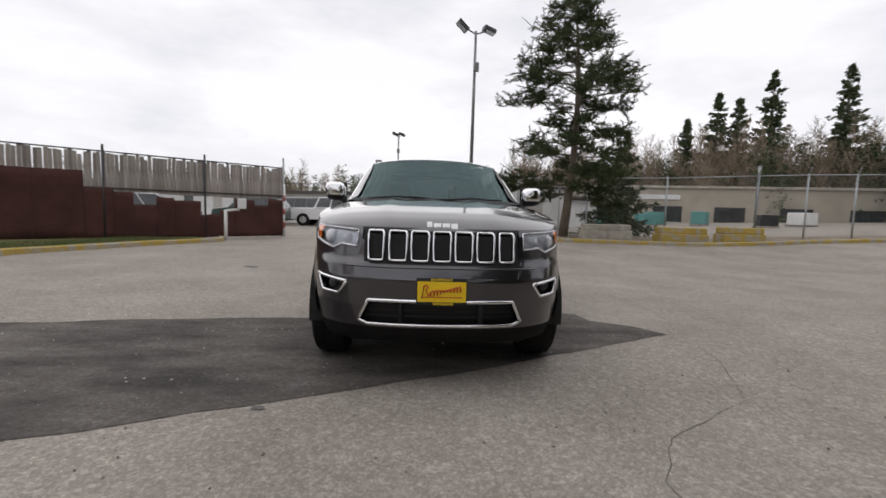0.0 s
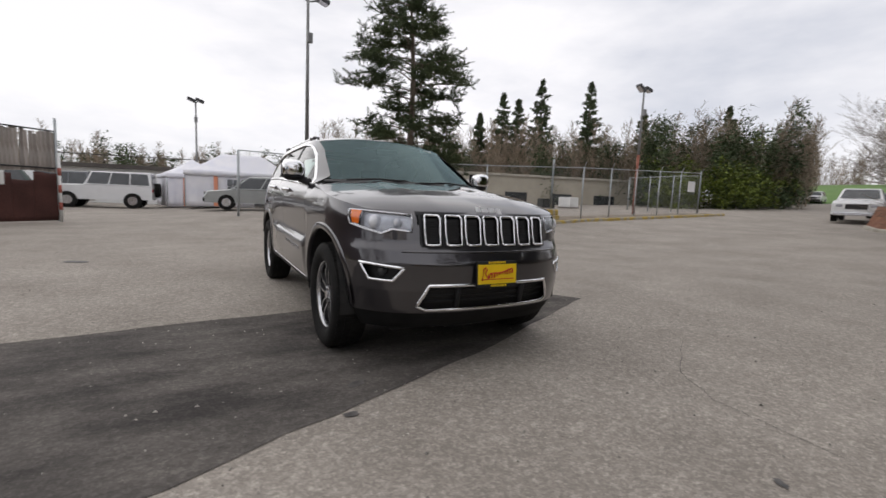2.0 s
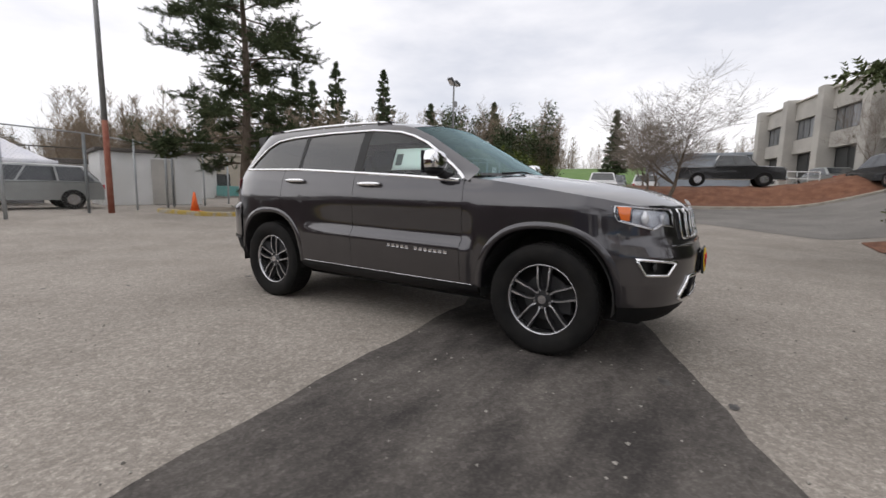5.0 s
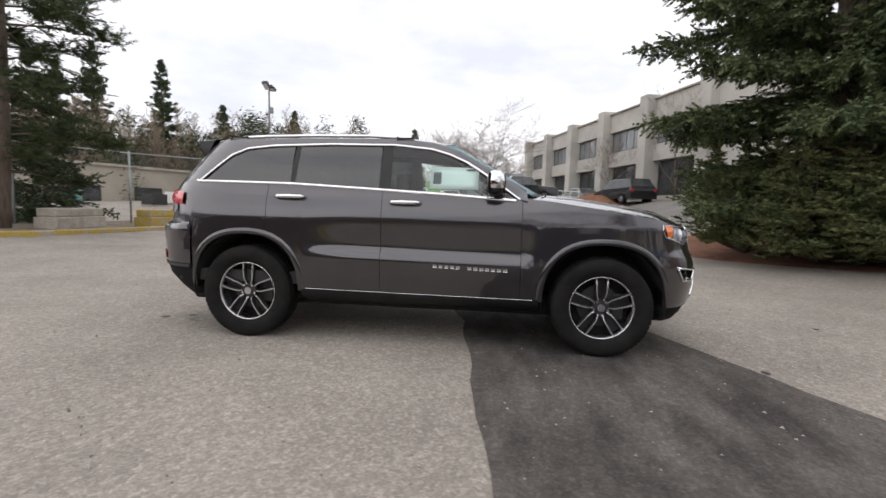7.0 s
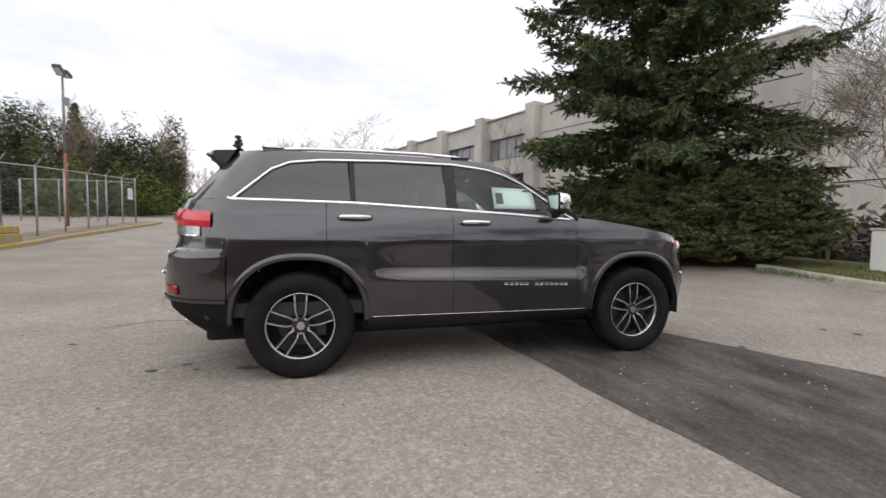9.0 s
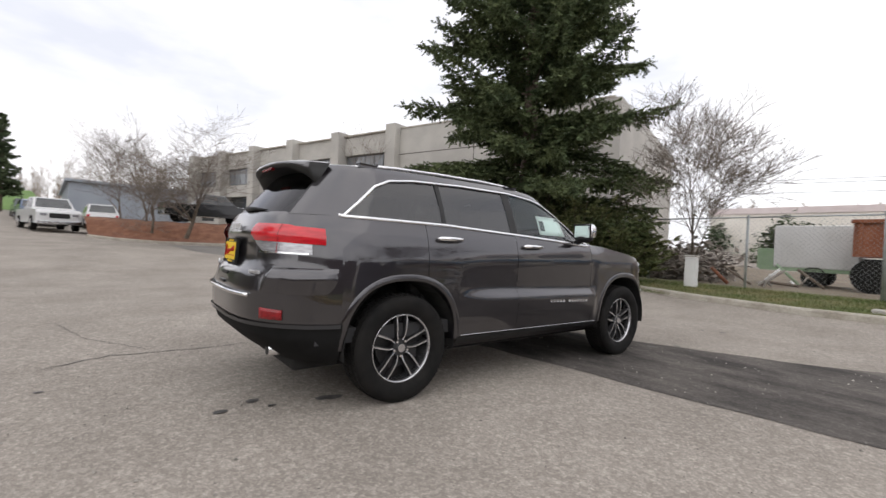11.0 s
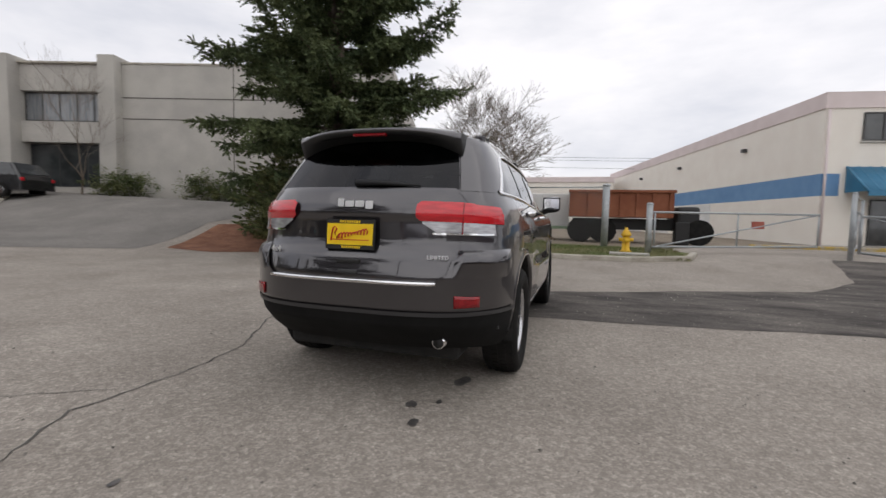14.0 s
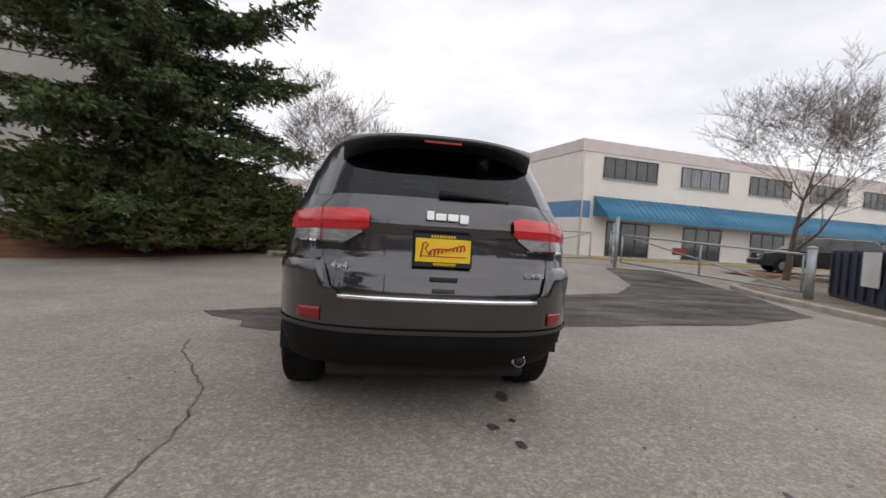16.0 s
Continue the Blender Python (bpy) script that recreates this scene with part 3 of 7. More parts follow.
    # door handles
    for hy, hz, dpar in ((0.105, 1.165, door_f), (1.065, 1.193, door_r)):
        bm = bmesh.new()
        pts = [(side * (half_width(hy, hz) + 0.004), hy - 0.125, hz), (side * (half_width(hy, hz) + 0.034), hy - 0.10, hz + 0.003), (side * (half_width(hy, hz) + 0.042), hy, hz + 0.004),
               (side * (half_width(hy, hz) + 0.034), hy + 0.10, hz + 0.003), (side * (half_width(hy, hz) + 0.004), hy + 0.125, hz)]
        add_tube(bm, pts, [0.014, 0.017, 0.018, 0.017, 0.014], 8)
        part("door_handle", bm, M_CHROME, dpar, "chrome door handle", True)
        # flat black bulge painted in for the shade of the scoop behind the handle
        bm = bmesh.new()
        bmesh.ops.create_uvsphere(bm, u_segments=14, v_segments=8, radius=1)
        for v in bm.verts:
            v.co = Vector((side * (half_width(hy, hz) - 0.012) + v.co.x * 0.016, hy + v.co.y * 0.075, hz - 0.006 + v.co.z * 0.03))
        part("recess_shade", bm, M_BLACK, dpar, smooth=True)
    # name lettering on the door, only partly legible
    for k in range(13):
        if k == 5:
            continue
        y = -0.15 - k * 0.046
        z = 0.672 - k * 0.0012
        box("badge_letter", side * (half_width(y, z) - 0.002), side * (half_width(y, z) + 0.004), y - 0.017, y + 0.017, z - 0.012, z + 0.012, M_SATIN, door_f, "bright badge lettering bar", 0.003)
    # mirror
    mir = empty("door_mirror")
    mir.parent = car
    bm = bmesh.new()
    bmesh.ops.create_uvsphere(bm, u_segments=24, v_segments=14, radius=1)
    for v in bm.verts:
        c = v.co.copy()
        c = Vector((math.copysign(abs(c.x) ** 0.6, c.x), math.copysign(abs(c.y) ** 0.7, c.y), math.copysign(abs(c.z) ** 0.6, c.z)))
        yy = c.y * (0.085 if c.y < 0 else 0.055)
        v.co = Vector((side * (0.985 + c.x * 0.098), -0.60 + yy, 1.335 + c.z * 0.088 + c.x * 0.008))
    bmesh.ops.bisect_plane(bm, geom=bm.verts[:] + bm.edges[:] + bm.faces[:], plane_co=(0, 0, 1.29), plane_no=(0, 0, -1), clear_outer=True)
    part("mirror_cap", bm, M_CHROME, mir, "chrome mirror cap", True)
    bm = bmesh.new()
    bmesh.ops.create_uvsphere(bm, u_segments=20, v_segments=10, radius=1)
    for v in bm.verts:
        c = v.co
        v.co = Vector((side * (0.975 + c.x * 0.098), -0.60 + c.y * 0.066, 1.275 + c.z * 0.038))
    add_tube(bm, [(side * 0.93, -0.61, 1.262), (side * 0.87, -0.64, 1.235), (side * 0.83, -0.66, 1.225)], [0.035, 0.032, 0.035], 8)
    part("mirror_base", bm, M_TRIM, mir, "black mirror base", True)
    box("mirror_frame", min(side * 0.885, side * 1.082), max(side * 0.885, side * 1.082), -0.556, -0.5495, 1.268, 1.416, M_TRIM, mir, "black mirror frame", 0.003)
    box("mirror_glass", side * 0.90, side * 1.07, -0.549, -0.545, 1.285, 1.40, M_CHROME, mir, "mirror glass", 0.0)

# nose with openings for grille, lamps and lower intake
GRILLE = [(-0.515, 1.03), (0.515, 1.03), (0.505, 0.83), (0.46, 0.815), (-0.46, 0.815), (-0.505, 0.83)]
HEAD = [(0.545, 1.022), (0.55, 0.915), (0.66, 0.927), (0.72, 0.897), (0.80, 0.922), (0.862, 0.950), (0.872, 1.0), (0.858, 1.042)]
FOG = [(0.612, 0.692), (0.672, 0.610), (0.79, 0.614), (0.832, 0.715)]
INTAKE = [(-0.53, 0.450), (-0.465, 0.585), (0.465, 0.585), (0.53, 0.450), (0.47, 0.425), (-0.47, 0.425)]
mirror_x = lambda poly: [(-x, z) for x, z in poly]
HOLES = [GRILLE, HEAD, mirror_x(HEAD), FOG, mirror_x(FOG), INTAKE]


def inside(p, poly):
    hit, n = False, len(poly)
    for i in range(n):
        (x0, z0), (x1, z1) = poly[i], poly[i - 1]
        if (z0 > p[1]) != (z1 > p[1]) and p[0] < (x1 - x0) * (p[1] - z0) / (z1 - z0) + x0:
            hit = not hit
    return hit


def end_panel(name, z0, z1, nz, front, holes, material, label="", lift=0.0, y_end=None, f_max=0.80, keep=None, nx=110):
    """A wrap-round panel at the nose or tail: across the end, then along both corners to y_end."""
    fs = [-f_max + 2 * f_max * i / nx for i in range(nx + 1)]
    verts, mid = [], []
    ends = 18
    for j in range(nz + 1):
        z = z0 + (z1 - z0) * j / nz
        w = interp(SIDE_W, z)
        row = []
        for fx in fs:
            x = fx * w
            y = nose_y(x, z) - lift if front else tail_y(x, z) + lift
            row.append((x, y, z))
        ye = row[-1][1]
        tail_pts = []
        for i in range(1, ends + 1):
            y = ye + (y_end - ye) * i / ends
            tail_pts.append((half_width(y, z) + lift, y, z))
        row = [(-x, y, zz) for x, y, zz in tail_pts[::-1]] + row + tail_pts
        verts += row
        n = len(row)
    faces = []
    for j in range(nz):
        for i in range(n - 1):
            q = (j * n + i, j * n + i + 1, (j + 1) * n + i + 1, (j + 1) * n + i)
            c = [sum(verts[k][a] for k in q) / 4 for a in range(3)]
            if any(inside((c[0], c[2]), h) for h in holes) or (keep and not keep(*c)):
                continue
            faces.append(q)
    return mesh_object(name, verts, faces, material, car, label, True)


end_panel("front_bumper", 0.40, 1.050, 60, True, HOLES, M_PAINT, "body-coloured wrap-round front bumper", y_end=-1.935, keep=lambda x, y, z: z < 0.62 or y < -1.975 or z < 1.0)
end_panel("front_valance", 0.285, 0.415, 10, True, [], M_VALANCE, "black lower front valance", lift=-0.012, y_end=-1.93)
grid_mesh("skid_plate", lambda u, v: ((u - 0.5) * 1.1, -2.10 + v * 1.0, 0.285 - 0.04 * v), 6, 4, M_TRIM, car, thick=0.01)


def nose_point(x, z, out=0.0):
    y = nose_y(x, z) if abs(x) < 0.80 * interp(SIDE_W, z) else None
    if y is None:
        lo, hi = -2.35, -1.5
        for _ in range(24):
            mid = (lo + hi) / 2
            lo, hi = (mid, hi) if half_width(mid, z) < abs(x) else (lo, mid)
        y = lo
    e = 0.01
    n = Vector(((nose_y(x - e, z) - nose_y(x + e, z)) / (2 * e), 1, (nose_y(x, z - e) - nose_y(x, z + e)) / (2 * e)))
    n.x = max(-2.5, min(2.5, n.x))
    return Vector((x, y, z)) - n.normalized() * -out * -1


def ring_on_nose(name, poly, radius, material, label="", out=0.004, parent=car, closed=True, k=6):
    pts = []
    loop = poly + poly[:1] if closed else poly
    for (x0, z0), (x1, z1) in zip(loop, loop[1:]):
        pts += [nose_point(x0 + (x1 - x0) * i / k, z0 + (z1 - z0) * i / k, out) for i in range(k)]
    pts.append(pts[0] if closed else nose_point(*loop[-1], out))
    return tube(name, pts, radius, material, parent, label, 6)


def inset(name, x0, x1, z0, z1, depth, material, label="", parent=car, nu=24, nv=6):
    return grid_mesh(name, lambda u, v: tuple(nose_point(x0 + (x1 - x0) * u, z0 + (z1 - z0) * v, -depth)), nu, nv, material, parent, label)


inset("grille_backing", -0.53, 0.53, 0.79, 1.045, 0.035, M_BLACK, "black grille backing")
for k in range(7):
    cx = (k - 3) * 0.1415
    w2, top, bot = 0.057, 1.020, 0.832
    if abs(k - 3) == 3:
        w2 = 0.050
    tilt = (k - 3) * 0.002
    loop = [(cx - w2 * 0.80, bot), (cx - w2 * 0.95, bot + 0.012), (cx - w2, top - 0.02), (cx - w2 * 0.85, top - 0.002), (cx + w2 * 0.85, top - 0.002), (cx + w2, top - 0.02), (cx + w2 * 0.95, bot + 0.012), (cx + w2 * 0.80, bot)]
    slot = ring_on_nose("grille_slot", loop, 0.0085, M_CHROME, "upright grille slot with chrome surround", 0.010, k=3)
    bm = bmesh.new()
    for i in range(7):
        for j in range(11):
            z = bot + 0.012 + (top - bot - 0.024) * j / 10
            x = cx + (i - 3 + 0.5 * (j % 2)) * w2 * 0.27
            if abs(x - cx) < w2 * 0.9:
                p = nose_point(x, z, -0.018)
                add_box(bm, p.x - 0.005, p.x + 0.005, p.y - 0.004, p.y + 0.004, p.z - 0.006, p.z + 0.006)
    part("grille_mesh", bm, M_TRIM_GREY, slot)
for k in range(8):
    cx = (k - 3.5) * 0.1415
    grid_mesh("grille_bar", lambda u, v, cx=cx: tuple(nose_point(cx + (u - 0.5) * 0.026, 0.825 + 0.20 * v, 0.006 - abs(u - 0.5) * 0.02)), 4, 6, M_TRIM, car)
grid_mesh("grille_header", lambda u, v: tuple(nose_point(-0.52 + 1.04 * u, 1.022 + 0.022 * v, 0.002)), 24, 2, M_TRIM, car)
grid_mesh("grille_footer", lambda u, v: tuple(nose_point(-0.50 + 1.0 * u, 0.808 + 0.024 * v, 0.0)), 24, 2, M_TRIM, car)
# headlights
for side in (-1, 1):
    hl = empty("headlight")
    hl.parent = car
    poly = [(side * x, z) for x, z in HEAD]
    def lamp(u, v, out):
        x = 0.545 + (0.868 - 0.545) * u
        lo = interp([(0.545, 0.915), (0.66, 0.927), (0.72, 0.897), (0.80, 0.922), (0.868, 0.955)], x)
        hi = interp([(0.545, 1.022), (0.868, 1.042)], x)
        return tuple(nose_point(side * x, lo + (hi - lo) * v, out))
    grid_mesh("lens", lambda u, v: lamp(u, v, 0.003), 20, 8, M_LENS, hl, "clear headlight lens", out=(0, -1, 0)).visible_shadow = False
    grid_mesh("housing", lambda u, v: lamp(u, v, -0.022), 20, 8, M_LAMP_BODY, hl, "silver headlight housing")
    ring_on_nose("lamp_outline", [(side * x, z) for x, z in [(0.56, 0.92), (0.66, 0.932), (0.72, 0.903), (0.80, 0.93), (0.855, 0.955)]], 0.009, M_SATIN, "bright daytime-lamp strip", -0.004, hl, closed=False)
    ring_on_nose("lens_rim", poly, 0.0055, M_SATIN, "thin bright lens rim", 0.002, hl, k=5)
    for cx, r in ((0.63, 0.034), (0.75, 0.048)):
        bm = bmesh.new()
        c = nose_point(side * cx, 0.972, -0.016)
        bmesh.ops.create_uvsphere(bm, u_segments=18, v_segments=10, radius=r)
        bmesh.ops.scale(bm, vec=(1, 0.5, 1), verts=bm.verts)
        bmesh.ops.translate(bm, vec=c, verts=bm.verts)
        part("projector", bm, M_LAMP_BODY, hl, "round projector lamp", True)
    for k in range(1):
        grid_mesh("side_marker", lambda u, v: tuple((lambda y, z: (side * (half_width(y, z) + 0.005), y, z))(-1.975 + 0.075 * u * (0.6 + 0.4 * v), 0.953 + 0.086 * v + 0.006 * u)), 8, 8, M_AMBER, hl, "amber side marker")
    ring_on_nose("fog_lamp_surround", [(side * x, z) for x, z in FOG], 0.011, M_CHROME, "chrome fog lamp surround", 0.002)
    grid_mesh("fog_lamp_recess", lambda u, v: tuple(nose_point(side * (0.59 + 0.25 * u), 0.60 + 0.14 * v, -0.05)), 8, 6, M_BLACK, car)
    bm = bmesh.new()
    bmesh.ops.create_uvsphere(bm, u_segments=14, v_segments=8, radius=0.032)
    bmesh.ops.scale(bm, vec=(1, 0.5, 1), verts=bm.verts)
    bmesh.ops.translate(bm, vec=nose_point(side * 0.735, 0.665, -0.03), verts=bm.verts)
    part("fog_lamp", bm, M_TRIM_GREY, car, "small round fog lamp", True)
inset("intake_mesh", -0.56, 0.56, 0.40, 0.61, 0.05, M_BLACK, "black lower intake")
for z in (0.47, 0.51, 0.55):
    tube("intake_bar", [nose_point(-0.50 + i * 0.1, z, -0.03) for i in range(11)], 0.006, M_TRIM, car)
for s in (-0.26, 0.26):
    tube("intake_strut", [nose_point(s, 0.43, -0.02), nose_point(s, 0.58, -0.02)], 0.02, M_TRIM, car)
ring_on_nose("intake_surround", INTAKE, 0.0125, M_CHROME, "chrome lower intake surround", 0.004)
ring_on_nose("bumper_crease", [(-0.62, 0.795), (0.62, 0.795)], 0.008, M_PAINT, "", -0.002, closed=False, k=24)


def hood_edge(v):
    y = -0.80 + v * (-1.99 + 0.80)
    return y, shoulder(y)


def hood(u, v):
    s = 2 * u - 1
    ye, ze = hood_edge(v)
    yc = -0.99 + v * (-2.232 + 0.99)
    k = abs(s) ** 3.0
    zc = interp([(0, 1.268), (0.3, 1.240), (0.6, 1.195), (0.8, 1.150), (0.90, 1.105), (0.96, 1.065), (1.0, 1.028)], v)
    bulge = 0.012 * math.exp(-((abs(s) - 0.42) / 0.07) ** 2) * (1 - v) ** 0.6
    return (s * half_width(ye, ze), yc * (1 - abs(s) ** 2.4) + ye * abs(s) ** 2.4, zc * (1 - k) + ze * k + bulge)


bonnet = grid_mesh("bonnet", hood, 48, 36, M_PAINT, car, "ribbed charcoal bonnet", out=(0, 0, 1))


def maker_badge(width, m, parent, label):
    """Four plain raised bars standing in for the maker's name."""
    bm = bmesh.new()
    for a, b, lo, hi in ((0.0, 0.17, -0.09, 0.12), (0.21, 0.46, -0.09, 0.07), (0.50, 0.75, -0.09, 0.07), (0.79, 1.0, -0.14, 0.07)):
        add_box(bm, (a - 0.5) * width, (b - 0.5) * width, lo * width, hi * width, -0.003, 0.006)
    bmesh.ops.bevel(bm, geom=bm.edges[:], offset=0.0025, segments=2, affect="EDGES")
    ob = part("maker_badge", bm, M_BADGE, parent, label)
    ob.data.transform(m)
    return ob


maker_badge(0.20, Matrix.Translation((0, -2.225, 1.068)) @ Matrix.Rotation(radians(58), 4, "X"), bonnet, "raised chrome badge bars on the bonnet")


def windshield(u, v, drop=0.0):
    s = 2 * u - 1
    zc = 1.262 + (1.712 - 1.262) * v
    zs = 1.250 + (1.655 - 1.250) * v
    ys = -0.885 + (-0.175 + 0.885) * v
    yc = interp(SCREEN_Y, zc)
    k = abs(s) ** 2.4
    return (s * (half_width(ys, zs) - 0.012), yc * (1 - k) + ys * k, zc * (1 - k) + zs * k + drop)


grid_mesh("windshield", windshield, 24, 12, M_WINDSHIELD, car, "tinted windshield", out=(0, -1, 0.5)).visible_shadow = False
grid_mesh("windshield_band", lambda u, v: tuple(Vector(windshield(u, -0.03 + 0.05 * v)) + Vector((0, -0.002, 0.003))), 24, 2, M_BLACK, car)
grid_mesh("cowl", lambda u, v: ((2 * u - 1) * 0.80, -1.09 + 0.05 * v + 0.20 * abs(2 * u - 1) ** 2.4, 1.245 - 0.012 * abs(2 * u - 1) ** 2.4), 20, 2, M_TRIM, car, "black cowl panel")
for x0, x1 in ((-0.62, -0.05), (0.0, 0.62)):
    tube("wiper", [(x0, -1.05 + 0.09 * abs(x0), 1.262), ((x0 + x1) / 2, -1.06, 1.282), (x1, -1.02 + 0.09 * abs(x1), 1.275)], 0.008, M_TRIM, car, "black wiper arm")
box("rear_view_mirror", -0.12, 0.12, -0.36, -0.33, 1.55, 1.62, M_BLACK, car, "black interior mirror", 0.02)
box("windshield_sticker", 0.40, 0.53, -0.285, -0.283, 1.625, 1.650, M_PAPER, car, "white windshield sticker", 0, Matrix.Identity(4))


def roof(u, v):
    s = 2 * u - 1
    ys = -0.175 + (1.98 + 0.175) * v
    zs = roof_edge(ys)
    yc = -0.235 + (2.02 + 0.235) * v
    k = abs(s) ** 2.5
    zc = zs + 0.055
    if v < 0.12:
        zc = 1.712 + (roof_edge(0.1) + 0.055 - 1.712) * smoothstep(v / 0.12)
    return (s * half_width(ys, zs), yc * (1 - k) + ys * k, zc * (1 - k) + zs * k)


grid_mesh("roof_panel", roof, 30, 40, M_PAINT, car, "charcoal roof panel", out=(0, 0, 1))
for side in (-1, 1):
    pts = [(side * (half_width(y, roof_edge(y)) - 0.035), y, roof_edge(y) + h) for y, h in ((0.05, 0.004), (0.2, 0.018), (0.5, 0.026), (1.0, 0.026), (1.4, 0.023), (1.62, 0.016), (1.78, 0.0))]
    rr = tube("roof_rail", pts, [0.010, 0.014, 0.014, 0.014, 0.014, 0.014, 0.010], M_CHROME, car, "bright roof rail")
    for y in (0.16, 1.66):
        box("rail_foot", side * (half_width(y, 1.7) - 0.05), side * (half_width(y, 1.7) - 0.005), y - 0.07, y + 0.07, 1.685, 1.716, M_PAINT, rr, "", 0.012)


# tail
def rear_glass(u, v):
    s = 2 * u - 1
    zc, zs = 1.318 + (1.655 - 1.318) * v, 1.318 + (1.640 - 1.318) * v
    ys = interp([(1.312, 2.222), (1.62, 1.985), (1.69, 1.93)], zs)
    yc = interp(TAIL_Y, zc) - 0.005
    k = abs(s) ** 2.6
    return (s * (half_width(ys, zs) + 0.002), yc * (1 - k) + ys * k, zc * (1 - k) + zs * k)


gate = end_panel("tailgate", 0.775, 1.325, 30, False, [], M_PAINT, "charcoal tailgate", lift=-0.004, y_end=2.20, f_max=0.84, keep=lambda x, y, z: abs(x) < interp([(0.77, 0.60), (0.82, 0.64), (0.94, 0.68), (1.03, 0.69), (1.33, 0.74)], z))
grid_mesh("rear_glass", rear_glass, 24, 14, M_REAR_GLASS, gate, "dark rear glass", out=(0, 1, 0.5))
end_panel("rear_bumper", 0.585, 0.935, 60, False, [[(-0.635, 1.2), (-0.635, 0.93), (-0.60, 0.815), (-0.54, 0.775), (0.54, 0.775), (0.60, 0.815), (0.635, 0.93), (0.635, 1.2)]], M_PAINT,
          "body-coloured rear bumper", y_end=1.955, lift=0.012, nx=260)
end_panel("rear_valance", 0.33, 0.60, 14, False, [], M_VALANCE, "black lower rear valance", lift=0.004, y_end=1.94)
end_panel("valance_lip", 0.575, 0.60, 3, False, [], M_TRIM_GREY, "", lift=0.024, y_end=1.96)
end_panel("rear_corner_fill", 0.93, 1.325, 20, False, [], M_PAINT, "", y_end=2.12, keep=lambda x, y, z: abs(x) > interp([(0.93, 0.65), (1.03, 0.66), (1.33, 0.725)], z))


def tail_point(x, z, out=0.0):
    if abs(x) < 0.84 * interp(SIDE_W, z):
        y = tail_y(x, z)
    else:
        lo, hi = 1.6, 2.4
        for _ in range(24):
            mid = (lo + hi) / 2
            lo, hi = (mid, hi) if half_width(mid, z) > abs(x) else (lo, mid)
        y = lo
    e = 0.01
    n = Vector(((tail_y(x - e, z) - tail_y(x + e, z)) / (2 * e), 1, (tail_y(x, z - e) - tail_y(x, z + e)) / (2 * e)))
    n.x = max(-2.2, min(2.2, n.x))
    return Vector((x, y, z)) + n.normalized() * out


tube("bumper_strip", [tail_point(-0.545 + 1.09 * i / 24, 0.768, 0.02) for i in range(25)], 0.013, M_CHROME, car, "chrome strip on the rear bumper")
grid_mesh("bumper_step", lambda u, v: (-0.58 + 1.16 * u, tail_y(-0.58 + 1.16 * u, 0.77) - 0.09 + 0.105 * v, 0.778 - 0.004 * v), 20, 3, M_TRIM, car, "black loading step")
for side in (-1, 1):
    tl = empty("tail_light")
    tl.parent = car
    def tail_patch(u, v, zl, zh, out, inner, outer=None):
        # across the end first, then along the flank
        z = zl(u) + (zh(u) - zl(u)) * v
        if u < 0.72:
            x = inner + (0.80 * interp(SIDE_W, z) - inner) * u / 0.72
            return tuple(tail_point(side * x, z, out))
        ya = tail_y(0.80 * interp(SIDE_W, z), z)
        y = ya + ((outer or 2.055) - ya) * (u - 0.72) / 0.28
        return (side * (half_width(y, z) + out), y, z)
    red_lo = lambda u: interp([(0, 1.150), (0.06, 1.125), (0.6, 1.118), (1, 1.112)], u)
    red_hi = lambda u: interp([(0, 1.215), (0.06, 1.236), (0.6, 1.232), (1, 1.218)], u)
    grid_mesh("red_lens", lambda u, v: tail_patch(u, v, red_lo, red_hi, 0.014 + 0.006 * math.sin(math.pi * v), 0.405), 36, 8, M_RED, tl, "bright red tail light lens")
    clr_lo = lambda u: interp([(0, 1.112), (0.22, 1.052), (0.62, 1.045), (1, 1.045)], u)
    grid_mesh("reverse_lens", lambda u, v: tail_patch(u, v, clr_lo, red_lo, 0.010, 0.44, 2.13), 28, 6, M_SILVER_LENS, tl, "clear reversing lens")
    grid_mesh("lamp_chrome", lambda u, v: tail_patch(u, v, lambda t: 1.045, lambda t: 1.056, 0.014, 0.50, 2.15), 24, 2, M_CHROME, tl, "chrome strip")
    grid_mesh("lens_seam", lambda u, v: tuple(tail_point(side * (0.655 + 0.006 * u), 1.05 + 0.18 * v, 0.0205)), 1, 6, M_RED_DARK, tl)
    grid_mesh("reflector", lambda u, v: tuple(tail_point(side * (0.64 + 0.125 * u), 0.628 + (0.062 + 0.01 * (1 - u)) * v, 0.016)), 8, 3, M_RED_DARK, car, "dark red rear reflector", 0.006)
    def shoulder_patch(u, v):
        z = 0.962 - 0.170 * v
        out = interp([(0, -0.004), (0.14, 0.026), (0.4, 0.034), (1, 0.013)], v) * min(1.0, u * 5 + 0.1, (1 - u) * 6 + 0.3)
        if u < 0.6:
            x = 0.60 + 0.05 * (1 - v) + (0.80 * interp(SIDE_W, z) - 0.60 - 0.05 * (1 - v)) * u / 0.6
            return tuple(tail_point(side * x, z, out))
        ya = tail_y(0.80 * interp(SIDE_W, z), z)
        y = ya + (1.975 - ya) * (u - 0.6) / 0.4
        return (side * (half_width(y, z) + out), y, z)
    grid_mesh("bumper_shoulder", shoulder_patch, 26, 12, M_PAINT, car, "raised corner of the rear bumper", out=(side * 0.6, 1, 0.1))
